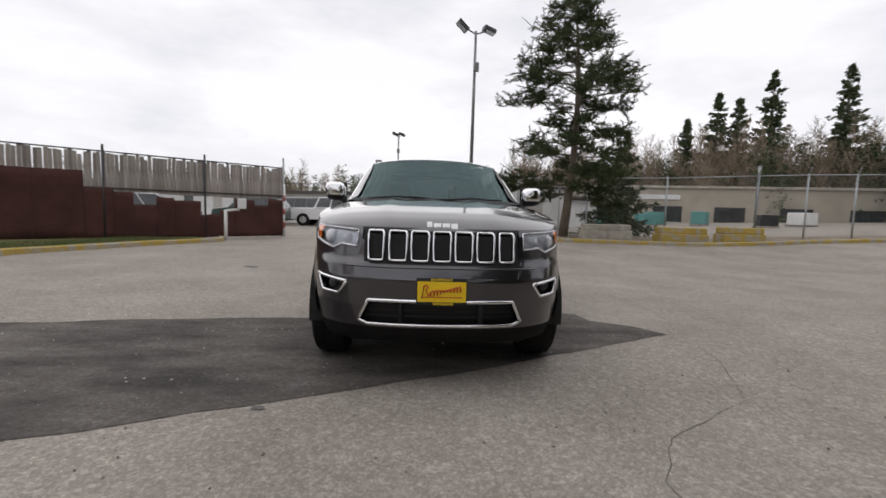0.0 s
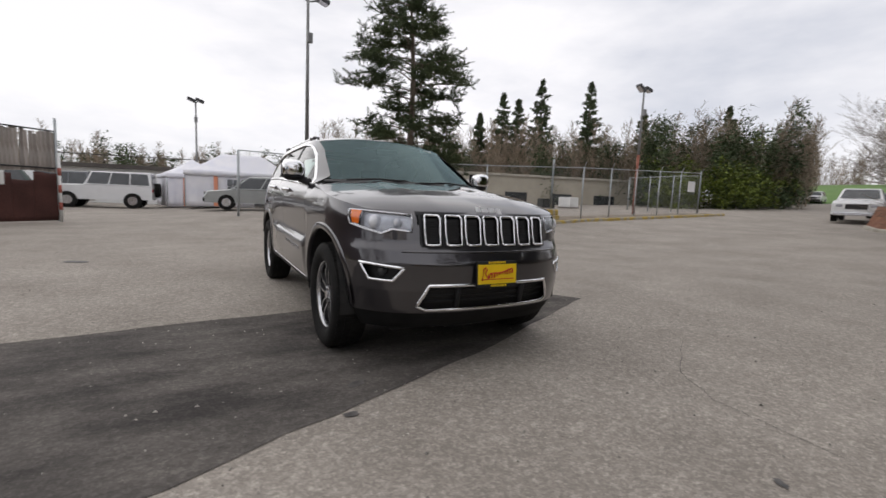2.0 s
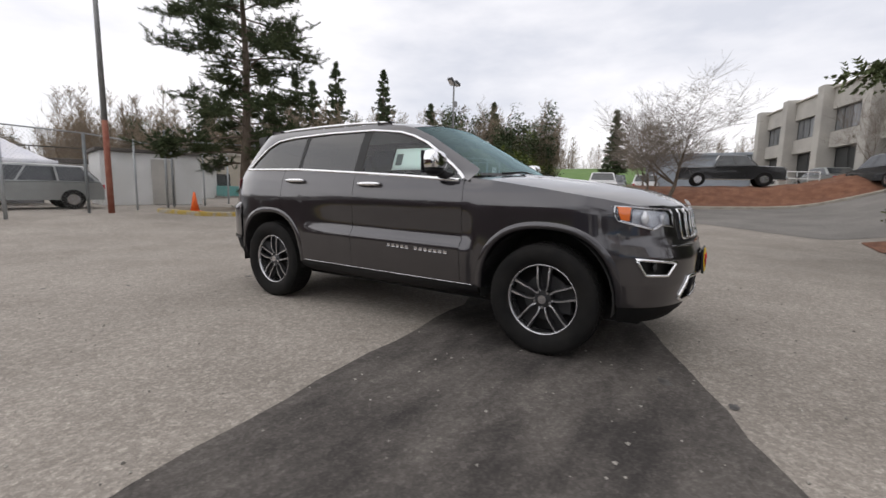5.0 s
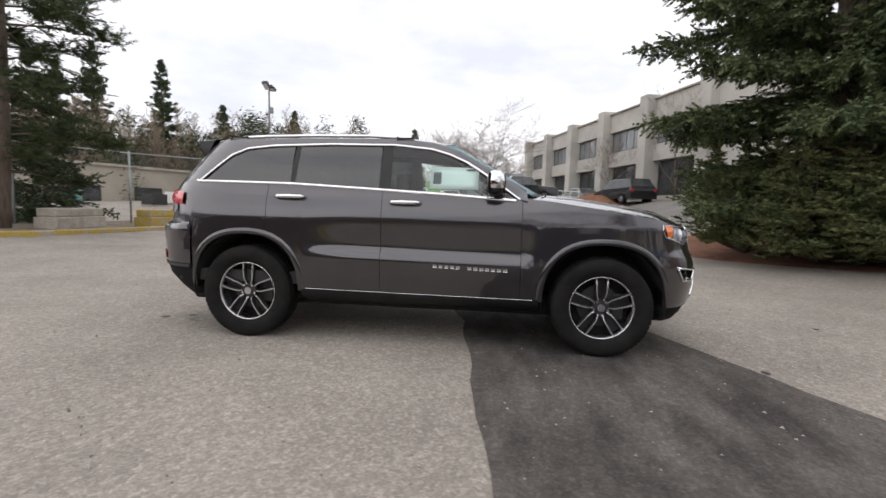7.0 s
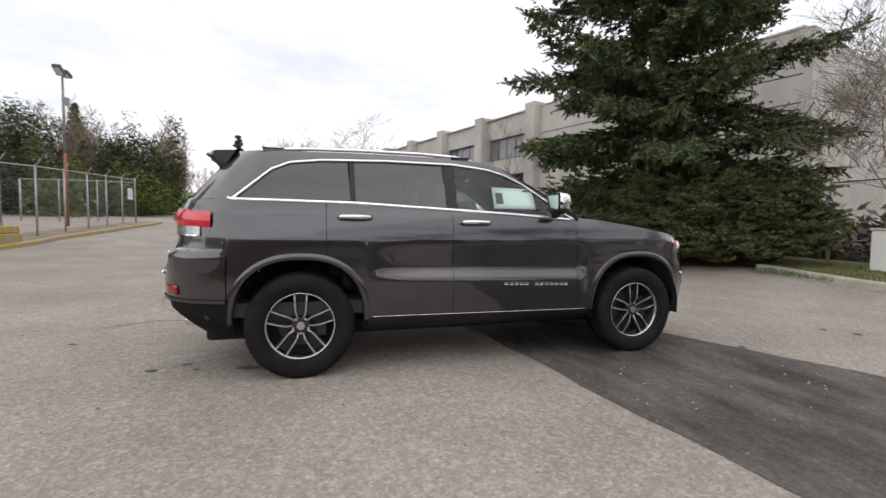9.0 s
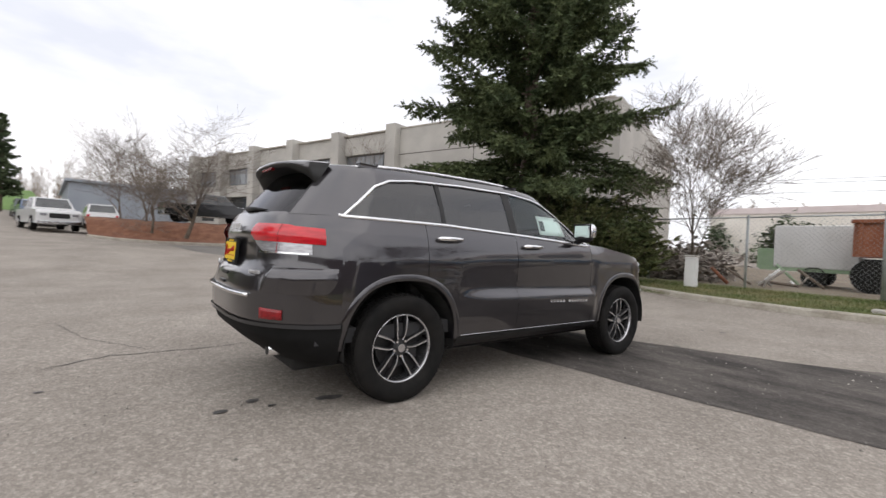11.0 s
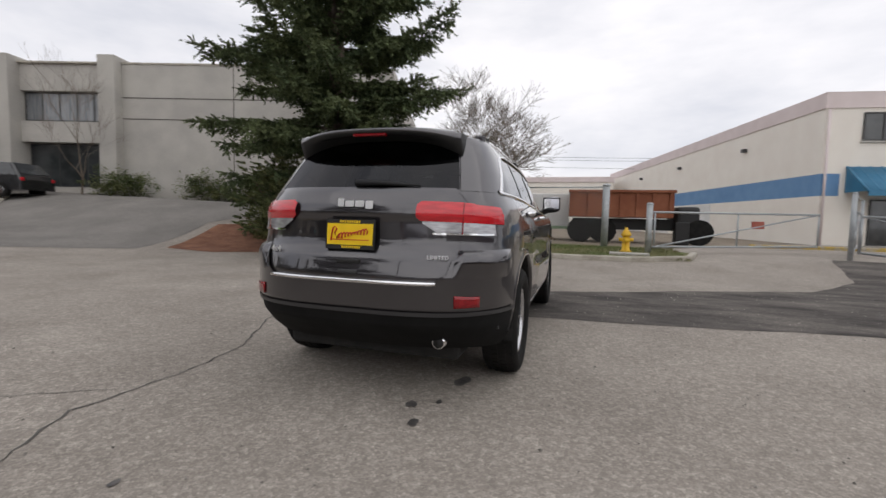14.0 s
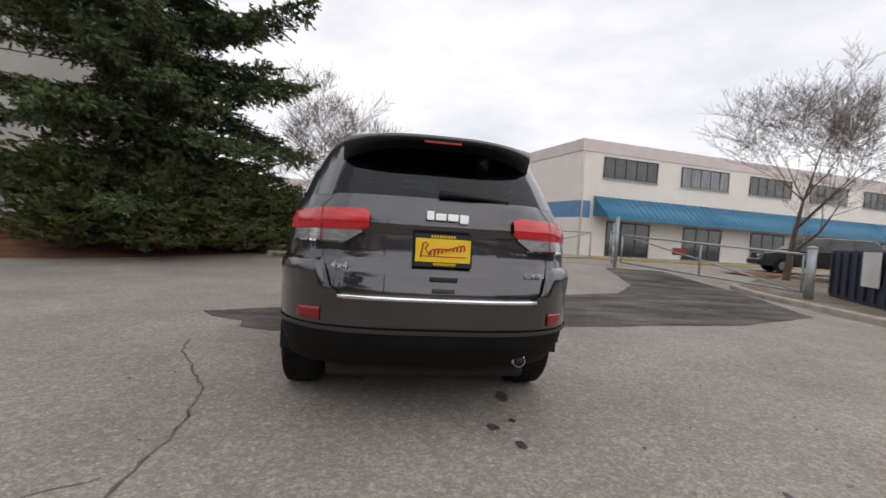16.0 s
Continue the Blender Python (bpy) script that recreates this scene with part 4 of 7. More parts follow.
# roof spoiler
bm = bmesh.new()
rows = []
for i in range(31):
    s = -1 + 2 * i / 30
    k = abs(s) ** 4
    w = 0.585
    y1 = 2.205 - 0.12 * abs(s) ** 3
    zt = 1.742 - 0.050 * abs(s) ** 3
    ring = [(1.93, zt + 0.0), (2.08, zt - 0.010), (y1, zt - 0.035), (y1 + 0.004, zt - 0.055), (y1 - 0.03, zt - 0.072 - 0.045 * k), (2.03, zt - 0.095 - 0.07 * k)]
    rows.append([bm.verts.new((s * w, y, z)) for y, z in ring])
for r0, r1 in zip(rows, rows[1:]):
    for k in range(5):
        bm.faces.new((r0[k], r0[k + 1], r1[k + 1], r1[k])).material_index = 1 if k > 2 else 0
for end in (rows[0], rows[-1]):
    bm.faces.new(end).material_index = 1
spoiler = part("roof_spoiler", bm, M_PAINT, car, "roof spoiler over the rear glass", True)
spoiler.data.materials.append(M_BLACK)
grid_mesh("spoiler_underside", lambda u, v: ((2 * u - 1) * 0.57, 2.005 + (0.165 - 0.10 * abs(2 * u - 1) ** 3) * v, 1.645 - 0.04 * abs(2 * u - 1) ** 3 - 0.03 * abs(2 * u - 1) ** 4 * v + 0.018 * v), 24, 3, M_BLACK, spoiler)
box("high_brake_light", -0.115, 0.115, 2.165, 2.198, 1.660, 1.678, M_RED_DARK, spoiler, "dark red high brake light", 0.004)
tube("rear_wiper", [(0.02, 2.315, 1.352), (-0.15, 2.322, 1.350), (-0.40, 2.298, 1.335)], [0.022, 0.015, 0.006], M_TRIM, gate, "black rear wiper")
maker_badge(0.235, Matrix.Translation((-0.02, 2.402, 1.222)) @ Matrix.Rotation(radians(180), 4, "Z") @ Matrix.Rotation(radians(84), 4, "X"), gate, "raised chrome badge bars on the tailgate")
bar_text("drive_badge", "4x4", 0.058, M_BADGE, Matrix.Translation((0.555, tail_y(0.555, 0.925) + 0.016, 0.925)) @ Matrix.Rotation(radians(180 - 14), 4, "Z") @ Matrix.Rotation(radians(88), 4, "X"), gate, 0.004, "small chrome 4x4 badge", space=1.1)
bar_text("trim_badge", "LIMITED", 0.034, M_BADGE, Matrix.Translation((-0.55, tail_y(-0.55, 0.915) + 0.016, 0.915)) @ Matrix.Rotation(radians(180 + 14), 4, "Z") @ Matrix.Rotation(radians(88), 4, "X"), gate, 0.004, "small chrome trim badge", space=1.05)
box("gate_latch", -0.085, 0.07, 2.43, 2.470, 0.865, 0.890, M_BLACK, gate, "tailgate handle recess", 0.006)
box("gate_latch_lip", -0.07, 0.055, 2.44, 2.488, 0.805, 0.828, M_TRIM_GREY, gate, "", 0.006)
tube("exhaust_tip", [(-0.53, 2.12, 0.385), (-0.53, 2.295, 0.390)], 0.040, M_CHROME, car, "round chrome exhaust tip", 16)
tube("exhaust_bore", [(-0.53, 2.22, 0.388), (-0.53, 2.298, 0.390)], 0.034, M_BLACK, car, "", 16)


# dealer plates
def plate(y, z, face, name):
    p = empty(name)
    p.parent = car
    tilt = Matrix.Translation((0.0, y, z)) @ Matrix.Rotation(radians(0 if face < 0 else 180), 4, "Z") @ Matrix.Rotation(radians(-4), 4, "X")
    bm = bmesh.new()
    add_box(bm, -0.160, 0.160, -0.006, 0.010, -0.086, 0.086, tilt, 0.004)
    part("plate_frame", bm, M_BLACK, p, "black plate frame")
    box("plate_face", -0.153, 0.153, -0.010, -0.002, -0.064, 0.064, M_PLATE, p, "bright yellow dealer plate", 0.0, tilt)
    up = tilt @ Matrix.Translation((0, -0.012, 0)) @ Matrix.Rotation(radians(90), 4, "X")
    # slanting red script drawn as one loose stroke
    pts = [(-0.125, -0.040), (-0.112, 0.036), (-0.098, 0.044), (-0.085, 0.030), (-0.100, 0.008), (-0.082, -0.026)]
    for k in range(1, 66):
        t = k / 65
        pts.append((-0.080 + 0.205 * t + 0.006 * math.sin(t * 62), -0.014 + 0.034 * t + (0.013 + 0.006 * math.sin(t * 9)) * math.sin(t * 62 + 1.2)))
    tube("script_stroke", [up @ Vector((x, z, 0.001)) for x, z in pts], 0.0042, M_PLATE_RED, p, "slanting red script stroke", 6)
    box("script_underline", -0.12, 0.13, -0.013, -0.010, -0.036, -0.031, M_PLATE_RED, p, "", 0, tilt)
    for x0, x1, zz in ((-0.055, 0.075, -0.076), (-0.07, 0.07, 0.076)):
        for k in range(9):
            a = x0 + (x1 - x0) * k / 9
            box("frame_letter", a + 0.002, a + 0.011, -0.009, -0.005, zz - 0.007, zz + 0.007, M_PLATE, p, "", 0, tilt)
    return p


plate(-2.362, 0.655, -1, "front_plate")
plate(2.425, 1.035, 1, "rear_plate")
box("front_plate_mount", -0.14, 0.14, -2.35, -2.30, 0.59, 0.72, M_TRIM, car, "black plate bracket", 0.005)


# wheels
def wheel_thing():
    w = empty("wheel")
    prof = [(0.245, 0.085), (0.262, 0.108), (0.30, 0.124), (0.345, 0.126), (0.368, 0.116), (0.383, 0.098), (0.388, 0.05), (0.388, 0.0)]
    prof = prof + [(r, -x) for r, x in prof[-2::-1]]
    n = 64
    verts = [(x, r * math.cos(2 * math.pi * k / n), r * math.sin(2 * math.pi * k / n)) for k in range(n) for r, x in prof]
    m_ = len(prof)
    faces = [(k * m_ + i, k * m_ + i + 1, ((k + 1) % n) * m_ + i + 1, ((k + 1) % n) * m_ + i) for k in range(n) for i in range(m_ - 1)]
    ty = mesh_object("tyre", verts, faces, M_TYRE, w, "black road tyre", True)
    bm = bmesh.new()
    for k in range(60):
        a = 2 * math.pi * k / 60
        for x0, x1, r in ((0.062, 0.100, 0.389), (-0.100, -0.062, 0.389), (-0.05, -0.006, 0.391), (0.006, 0.05, 0.391)):
            rot = Matrix.Rotation(a + (0.5 if x0 > 0 else 0) * 2 * math.pi / 60, 4, "X")
            add_box(bm, x0, x1, -0.014, 0.014, r - 0.02, r + (0.0035 if abs(x0) < 0.06 else -0.002), rot)
    part("tread", bm, M_TYRE, ty)
    # rim barrel and lip
    prof = [(0.234, 0.070), (0.236, 0.088), (0.245, 0.098), (0.250, 0.090), (0.250, -0.10)]
    m_ = len(prof)
    verts = [(x, r * math.cos(2 * math.pi * k / n), r * math.sin(2 * math.pi * k / n)) for k in range(n) for r, x in prof]
    faces = [(k * m_ + i, k * m_ + i + 1, ((k + 1) % n) * m_ + i + 1, ((k + 1) % n) * m_ + i) for k in range(n) for i in range(m_ - 1)]
    rim = mesh_object("rim", verts, faces, M_RIM, w, "machined alloy rim with paired spokes", True)
    bm = bmesh.new()
    bmesh.ops.create_cone(bm, cap_ends=True, segments=40, radius1=0.165, radius2=0.165, depth=0.02, matrix=Matrix.Translation((-0.02, 0, 0)) @ Matrix.Rotation(radians(90), 4, "Y"))
    part("brake_disc", bm, M_TRIM_GREY, w, "dull steel brake disc", False)
    bm = bmesh.new()
    bmesh.ops.create_cone(bm, cap_ends=True, segments=40, radius1=0.246, radius2=0.246, depth=0.01, matrix=Matrix.Translation((-0.06, 0, 0)) @ Matrix.Rotation(radians(90), 4, "Y"))
    part("wheel_back", bm, M_LINER, w)
    for k in range(5):
        a0 = 2 * math.pi * k / 5 + math.pi / 2
        for s in (-1, 1):
            bm = bmesh.new()
            rows = []
            for i in range(9):
                t = i / 8
                r = 0.045 + (0.236 - 0.045) * t
                off = s * interp([(0, 0.013), (0.18, 0.030), (0.30, 0.036), (1, 0.044)], t)
                wdt = 0.0052 + 0.0012 * t
                x = 0.062 + 0.012 * math.sin(math.pi * min(1, t * 1.1)) + 0.014 * t
                row = [(off - wdt - 0.005, x - 0.040), (off - wdt, x), (off + wdt, x), (off + wdt + 0.005, x - 0.040)]
                rot = Matrix.Rotation(a0 - math.pi / 2, 4, "X")
                rows.append([bm.verts.new(rot @ Vector((xx, o, r))) for o, xx in row])
            for r0, r1 in zip(rows, rows[1:]):
                for q in range(3):
                    fc = bm.faces.new((r0[q], r0[q + 1], r1[q + 1], r1[q]))
                    fc.material_index = 0 if q == 1 else 1
            sp = part("spoke", bm, M_RIM, rim)
            sp.data.materials.append(M_RIM_DARK)
        bm = bmesh.new()
        rot = Matrix.Rotation(a0 - math.pi / 2, 4, "X")
        v = [bm.verts.new(rot @ Vector(p)) for p in ((0.006, -0.012, 0.05), (0.006, 0.012, 0.05), (0.016, 0.045, 0.234), (0.016, -0.045, 0.234))]
        bm.faces.new(v)
        part("spoke_pocket", bm, M_RIM_DARK, rim)
        bm = bmesh.new()
        a = 2 * math.pi * (k + 0.5) / 5
        bmesh.ops.create_cone(bm, cap_ends=True, segments=10, radius1=0.011, radius2=0.009, depth=0.02, matrix=Matrix.Translation((0.068, 0.057 * math.sin(a), 0.057 * math.cos(a))) @ Matrix.Rotation(radians(90), 4, "Y"))
        part("wheel_nut", bm, M_CHROME, rim)
    bm = bmesh.new()
    bmesh.ops.create_cone(bm, cap_ends=True, segments=32, radius1=0.070, radius2=0.060, depth=0.03, matrix=Matrix.Translation((0.050, 0, 0)) @ Matrix.Rotation(radians(90), 4, "Y"))
    part("hub", bm, M_RIM_DARK, rim)
    bm = bmesh.new()
    bmesh.ops.create_cone(bm, cap_ends=True, segments=28, radius1=0.034, radius2=0.030, depth=0.02, matrix=Matrix.Translation((0.074, 0, 0)) @ Matrix.Rotation(radians(90), 4, "Y"))
    part("centre_cap", bm, M_SATIN, rim, "silver centre cap")
    box("caliper", -0.04, 0.01, 0.10, 0.185, -0.10, 0.10, M_TRIM_GREY, w, "grey brake caliper", 0.01)
    return w


first = wheel_thing()
first.matrix_world = pose(0.813, WHEEL_Y[0], WHEEL_Z, 0, 0, 0)
spots = [(0.813, WHEEL_Y[1], 0), (-0.813, WHEEL_Y[0], 180), (-0.813, WHEEL_Y[1], 180)]
for x, y, rz in spots:
    c = copy_thing(first, pose(x, y, WHEEL_Z, 0, 0, rz))
    c.parent = car
first.parent = car
# underbody and cabin
box("underbody", -0.62, 0.62, -2.05, 2.15, 0.24, 0.42, M_LINER, car, "dark underbody", 0.03)
box("cabin_floor", -0.86, 0.86, -0.98, 2.1, 0.46, 0.56, M_INTERIOR, car)
box("dashboard", -0.76, 0.76, -0.96, -0.52, 0.95, 1.20, M_INTERIOR, car, "black dashboard", 0.05)
box("windscreen_notice", -0.33, 0.02, -0.60, -0.30, 1.235, 1.24, M_PAPER, car, "folded paper on the dashboard", 0, Matrix.Identity(4))
box("firewall", -0.85, 0.85, -1.0, -0.97, 0.4, 1.20, M_INTERIOR, car)
pts = [(0.38 + 0.185 * math.cos(2 * math.pi * k / 24), -0.42 + 0.07 * math.sin(2 * math.pi * k / 24), 1.10 + 0.175 * math.sin(2 * math.pi * k / 24)) for k in range(25)]
tube("steering_wheel", pts, 0.016, M_INTERIOR, car, "black steering wheel")
for sx in (-0.39, 0.39):
    for sy, nm in ((0.12, "front_seat"), (1.02, "rear_seat")):
        seat = empty(nm)
        seat.parent = car
        box("seat_cushion", sx - 0.27, sx + 0.27, sy - 0.42, sy + 0.12, 0.60, 0.80, M_INTERIOR, seat, "", 0.05)
        box("seat_back", sx - 0.26, sx + 0.26, sy + 0.05, sy + 0.22, 0.74, 1.30, M_INTERIOR, seat, "", 0.06, Matrix.Translation((0, sy, 0.74)) @ Matrix.Rotation(radians(-10), 4, "X") @ Matrix.Translation((0, -sy, -0.74)))
        box("headrest", sx - 0.13, sx + 0.13, sy + 0.24, sy + 0.33, 1.30, 1.49, M_INTERIOR, seat, "", 0.04)
# price sheet inside the right front window
for y0, y1, z0, z1, mat, off in ((-0.47, -0.08, 1.285, 1.465, M_PAPER, 0.016), (-0.17, -0.105, 1.325, 1.42, M_PRINT, 0.013), (-0.44, -0.37, 1.435, 1.452, M_PRINT, 0.013)):
    flank("price_sheet", column(y0, y1, lambda y, z0=z0: z0, lambda y, z1=z1: z1), 4, 4, mat, -1, "printed price sheet inside the window" if mat is M_PAPER else "", lift=-off, thick=0.002)

# ---- kerbs, beds and strips ----
def on_ground(x, y, rz=0.0, lift=0.0):
    return pose(x, y, ground_on_grid(x, y) + lift, 0, 0, rz)


def kerb(name, line, material, width=0.16, height=0.13, label=""):
    bm = bmesh.new()
    pts = []
    for (x0, y0), (x1, y1) in zip(line, line[1:]):
        k = max(1, int(math.hypot(x1 - x0, y1 - y0) / 0.5))
        pts += [(x0 + (x1 - x0) * i / k, y0 + (y1 - y0) * i / k) for i in range(k)]
    pts.append(line[-1])
    rows = []
    for i, (x, y) in enumerate(pts):
        (xa, ya), (xb, yb) = pts[max(0, i - 1)], pts[min(len(pts) - 1, i + 1)]
        d = math.hypot(xb - xa, yb - ya)
        nx, ny = -(yb - ya) / d, (xb - xa) / d
        z = ground_on_grid(x, y)
        w = 0.01 * noise.noise((x * 3, y * 3, 0))
        rows.append([bm.verts.new((x + nx * s * width, y + ny * s * width, z + h + (w if h > 0.05 else 0))) for s, h in ((-0.5, -0.05), (-0.5, height - 0.03), (-0.38, height), (0.38, height), (0.5, height - 0.03), (0.5, -0.05))])
    for r0, r1 in zip(rows, rows[1:]):
        for k in range(5):
            bm.faces.new((r0[k], r0[k + 1], r1[k + 1], r1[k]))
    bm.faces.new(rows[0]), bm.faces.new(rows[-1])
    return tagged(part(name, bm, material), label, "kerb", kind="structure")


kerb("kerb_south_west", [(-9.9, -6.2), (-9.3, -4.6), (-8.4, -1.3), (-8.46, 0.5)], M_CONCRETE_OLD, label="worn bare concrete kerb")
kerb("kerb_west", [(-8.46, 0.5), (-8.5, 1.5), (-8.5, 4.4), (-7.4, 7.0), (-6.3, 9.0), (-6.6, 9.8)], M_YELLOW, label="kerb with worn yellow paint")
drape("verge_west", [(-9.9, -6.2), (-9.3, -4.6), (-8.4, -1.3), (-8.5, 1.5), (-8.5, 4.4), (-7.4, 7.0), (-6.3, 9.0), (-6.6, 9.8), (-9, 10.5), (-30, -9), (-14, -9)], M_GRASS, 0.05, label="rough grass verge with bare dirt")
drape("litter_south_west", [(-9.8, -6.1), (-9.2, -4.5), (-8.3, -1.2), (-8.4, 1.2), (-12, 1.0), (-19, -2.8), (-14, -8.6)], M_DIRT, 0.062, label="bare dirt and leaf litter by the gate", wobble=0.1)
kerb("kerb_north", [(3.1, 12.6), (3.5, 11.0), (4.8, 10.25), (8.5, 10.0), (12.5, 9.75), (17.5, 9.9), (25.5, 10.2)], M_YELLOW, label="kerb with worn yellow paint")
drape("bed_north", [(3.1, 12.6), (3.5, 11.0), (4.8, 10.25), (8.5, 10.0), (12.5, 9.75), (17.5, 9.9), (25.5, 10.2), (25.5, 11.4), (12, 11.6), (9, 13.2), (4.2, 15.0)], M_DIRT, 0.06, label="bare dirt bed under the pine")
kerb("kerb_south", [(3.2, -8.2), (1.0, -7.6), (-1.2, -7.35), (-3.0, -7.5), (-4.0, -7.9), (-4.3, -8.7)], M_CONCRETE_OLD, label="worn concrete kerb")
drape("verge_south", [(3.2, -8.2), (1.0, -7.6), (-1.2, -7.35), (-3.0, -7.5), (-4.0, -7.9), (-4.3, -8.7), (-3.4, -10.4), (4, -11), (9, -13), (9, -10)], M_GRASS, 0.07, label="rough grass verge")
drape("fir_bed", [(10.4, -5.2), (8.7, -5.2), (6.6, -6.2), (4.4, -7.6), (3.1, -8.8), (3.4, -10.2), (8, -11.2), (11.4, -8.2)], M_MULCH, 0.012, label="bark mulch bed under the fir")
drape("drive_south_east", [(13.5, -1.5), (12.2, -3.2), (10.9, -4.6), (11.8, -8.2), (8.7, -16.2), (23, -12.3), (27, -10), (24.6, -9.0), (23.7, -8.2), (23.4, -6.4), (22.2, -4.0), (20.7, -1.8), (20.3, 0.6), (17, 0)], M_DRIVE, 0.006, label="darker asphalt drive before the office building", category="asphalt", wobble=0.05)
drape("yard_south", [(-3.4, -10.4), (9, -11.5), (16, -22), (2, -44), (-9, -40), (-11, -20)], M_DIRT, 0.01, label="dirt yard behind the fence")
lawn_at = lambda u, v: (70 + 45 * u, (70 + 45 * u) * (0.12 + 0.27 * v))
tagged(grid_mesh("lawn_far", lambda u, v: (*lawn_at(u, v), ground_on_grid(*lawn_at(u, v)) + 0.05 + 4.2 * u), 12, 6, M_LAWN), "green lawn rising beyond the road", "ground", kind="structure")

# mulch bank with its kerb in the east
bank_line = [(25.0, 3.6), (22.9, 2.6), (21.4, 0.9), (21.1, -1.7), (22.3, -4.0), (23.2, -6.6), (23.6, -8.2), (24.6, -9.0)]
kerb("kerb_east", bank_line, M_CONCRETE_OLD, label="concrete kerb round the mulch bank")
bm = bmesh.new()
inner = [(30, 4.2), (29.4, 2.8), (28, 1.0), (28.5, -1.0), (29.5, -3.0), (30, -5), (30.5, -7), (31, -8)]
rows = []
for i in range(43):
    t = i / 42 * (len(bank_line) - 1)
    k = min(int(t), len(bank_line) - 2)
    f_ = t - k
    a = [bank_line[k][q] + (bank_line[k + 1][q] - bank_line[k][q]) * f_ for q in (0, 1)]
    b = [inner[k][q] + (inner[k + 1][q] - inner[k][q]) * f_ for q in (0, 1)]
    row = []
    for j in range(17):
        s = j / 16
        x, y = a[0] + (b[0] - a[0]) * s, a[1] + (b[1] - a[1]) * s
        h = 0.09 + 0.85 * smoothstep(s * 2.4) + (0.10 * noise.noise((x * 0.9, y * 0.9, 3)) + 0.05 * noise.noise((x * 3, y * 3, 5))) * min(1, s * 6)
        row.append(bm.verts.new((x, y, ground_on_grid(x, y) + h)))
    rows.append(row)
for r0, r1 in zip(rows, rows[1:]):
    for j in range(16):
        bm.faces.new((r0[j], r0[j + 1], r1[j + 1], r1[j]))
tagged(part("mulch_bank", bm, M_MULCH, smooth=True), "raised bank of reddish bark mulch", "ground", kind="structure")


def bank_top(x, y):
    return ground_on_grid(x, y) + 0.92


# cracks, stains and grit on the asphalt
def crack(line, width):
    bm = bmesh.new()
    pts = []
    for (x0, y0), (x1, y1) in zip(line, line[1:]):
        k = max(2, int(math.hypot(x1 - x0, y1 - y0) / 0.07))
        pts += [(x0 + (x1 - x0) * i / k, y0 + (y1 - y0) * i / k) for i in range(k)]
    rows = []
    for i, (x, y) in enumerate(pts):
        w = width * (0.45 + 0.8 * random.random()) * min(1, (i + 1) / 4, (len(pts) - i) / 4)
        x += 0.028 * noise.noise((x * 9, y * 9, 1)) + 0.012 * (random.random() - 0.5)
        y += 0.028 * noise.noise((x * 9, y * 9, 7))
        (xa, ya), (xb, yb) = pts[max(0, i - 1)], pts[min(len(pts) - 1, i + 1)]
        d = math.hypot(xb - xa, yb - ya)
        nx, ny = -(yb - ya) / d, (xb - xa) / d
        z = ground_on_grid(x, y) + 0.0035
        rows.append([bm.verts.new((x + nx * s * w, y + ny * s * w, z)) for s in (-0.5, 0.5)])
    for r0, r1 in zip(rows, rows[1:]):
        bm.faces.new((r0[0], r0[1], r1[1], r1[0]))
    return tagged(part("asphalt_crack", bm, M_CRACK), "dark crack in the asphalt", "crack", kind="structure")


crack([(1.12, 3.6), (1.40, 3.1), (1.36, 2.72), (1.36, 2.23), (1.44, 1.71), (1.92, 0.8), (2.0, 0.35)], 0.017)
crack([(2.45, -1.2), (2.35, -1.7), (1.99, -2.45), (1.22, -2.92), (0.97, -3.3), (0.9, -4.1)], 0.005)
crack([(2.6, -1.15), (3.5, -1.5), (4.6, -1.3), (6.0, -2.2)], 0.005)
crack([(-6.2, 3.2), (-5.2, 4.4), (-4.2, 5.2), (-2.6, 6.6)], 0.012)
crack([(1.4, 2.72), (2.3, 3.3), (3.4, 3.6)], 0.008)


def stain(x, y, r, ratio=1.0, turn=0.0, material=None, name="oil_stain", label="dark oil stain on the asphalt"):
    bm = bmesh.new()
    vs = []
    for k in range(26):
        a = 2 * math.pi * k / 26
        q = r * (1 + 0.45 * noise.noise((x * 7 + math.cos(a) * 1.3, y * 7 + math.sin(a) * 1.3, 2)))
        px, py = q * math.cos(a), q * ratio * math.sin(a)
        vs.append(bm.verts.new((x + px * math.cos(turn) - py * math.sin(turn), y + px * math.sin(turn) + py * math.cos(turn), 0.006 if name == "oil_stain" else 0.007)))
    bm.faces.new(vs)
    for v in bm.verts:
        v.co.z += ground_on_grid(v.co.x, v.co.y)
    return tagged(part(name, bm, material or M_OIL), label, "stain", kind="structure")


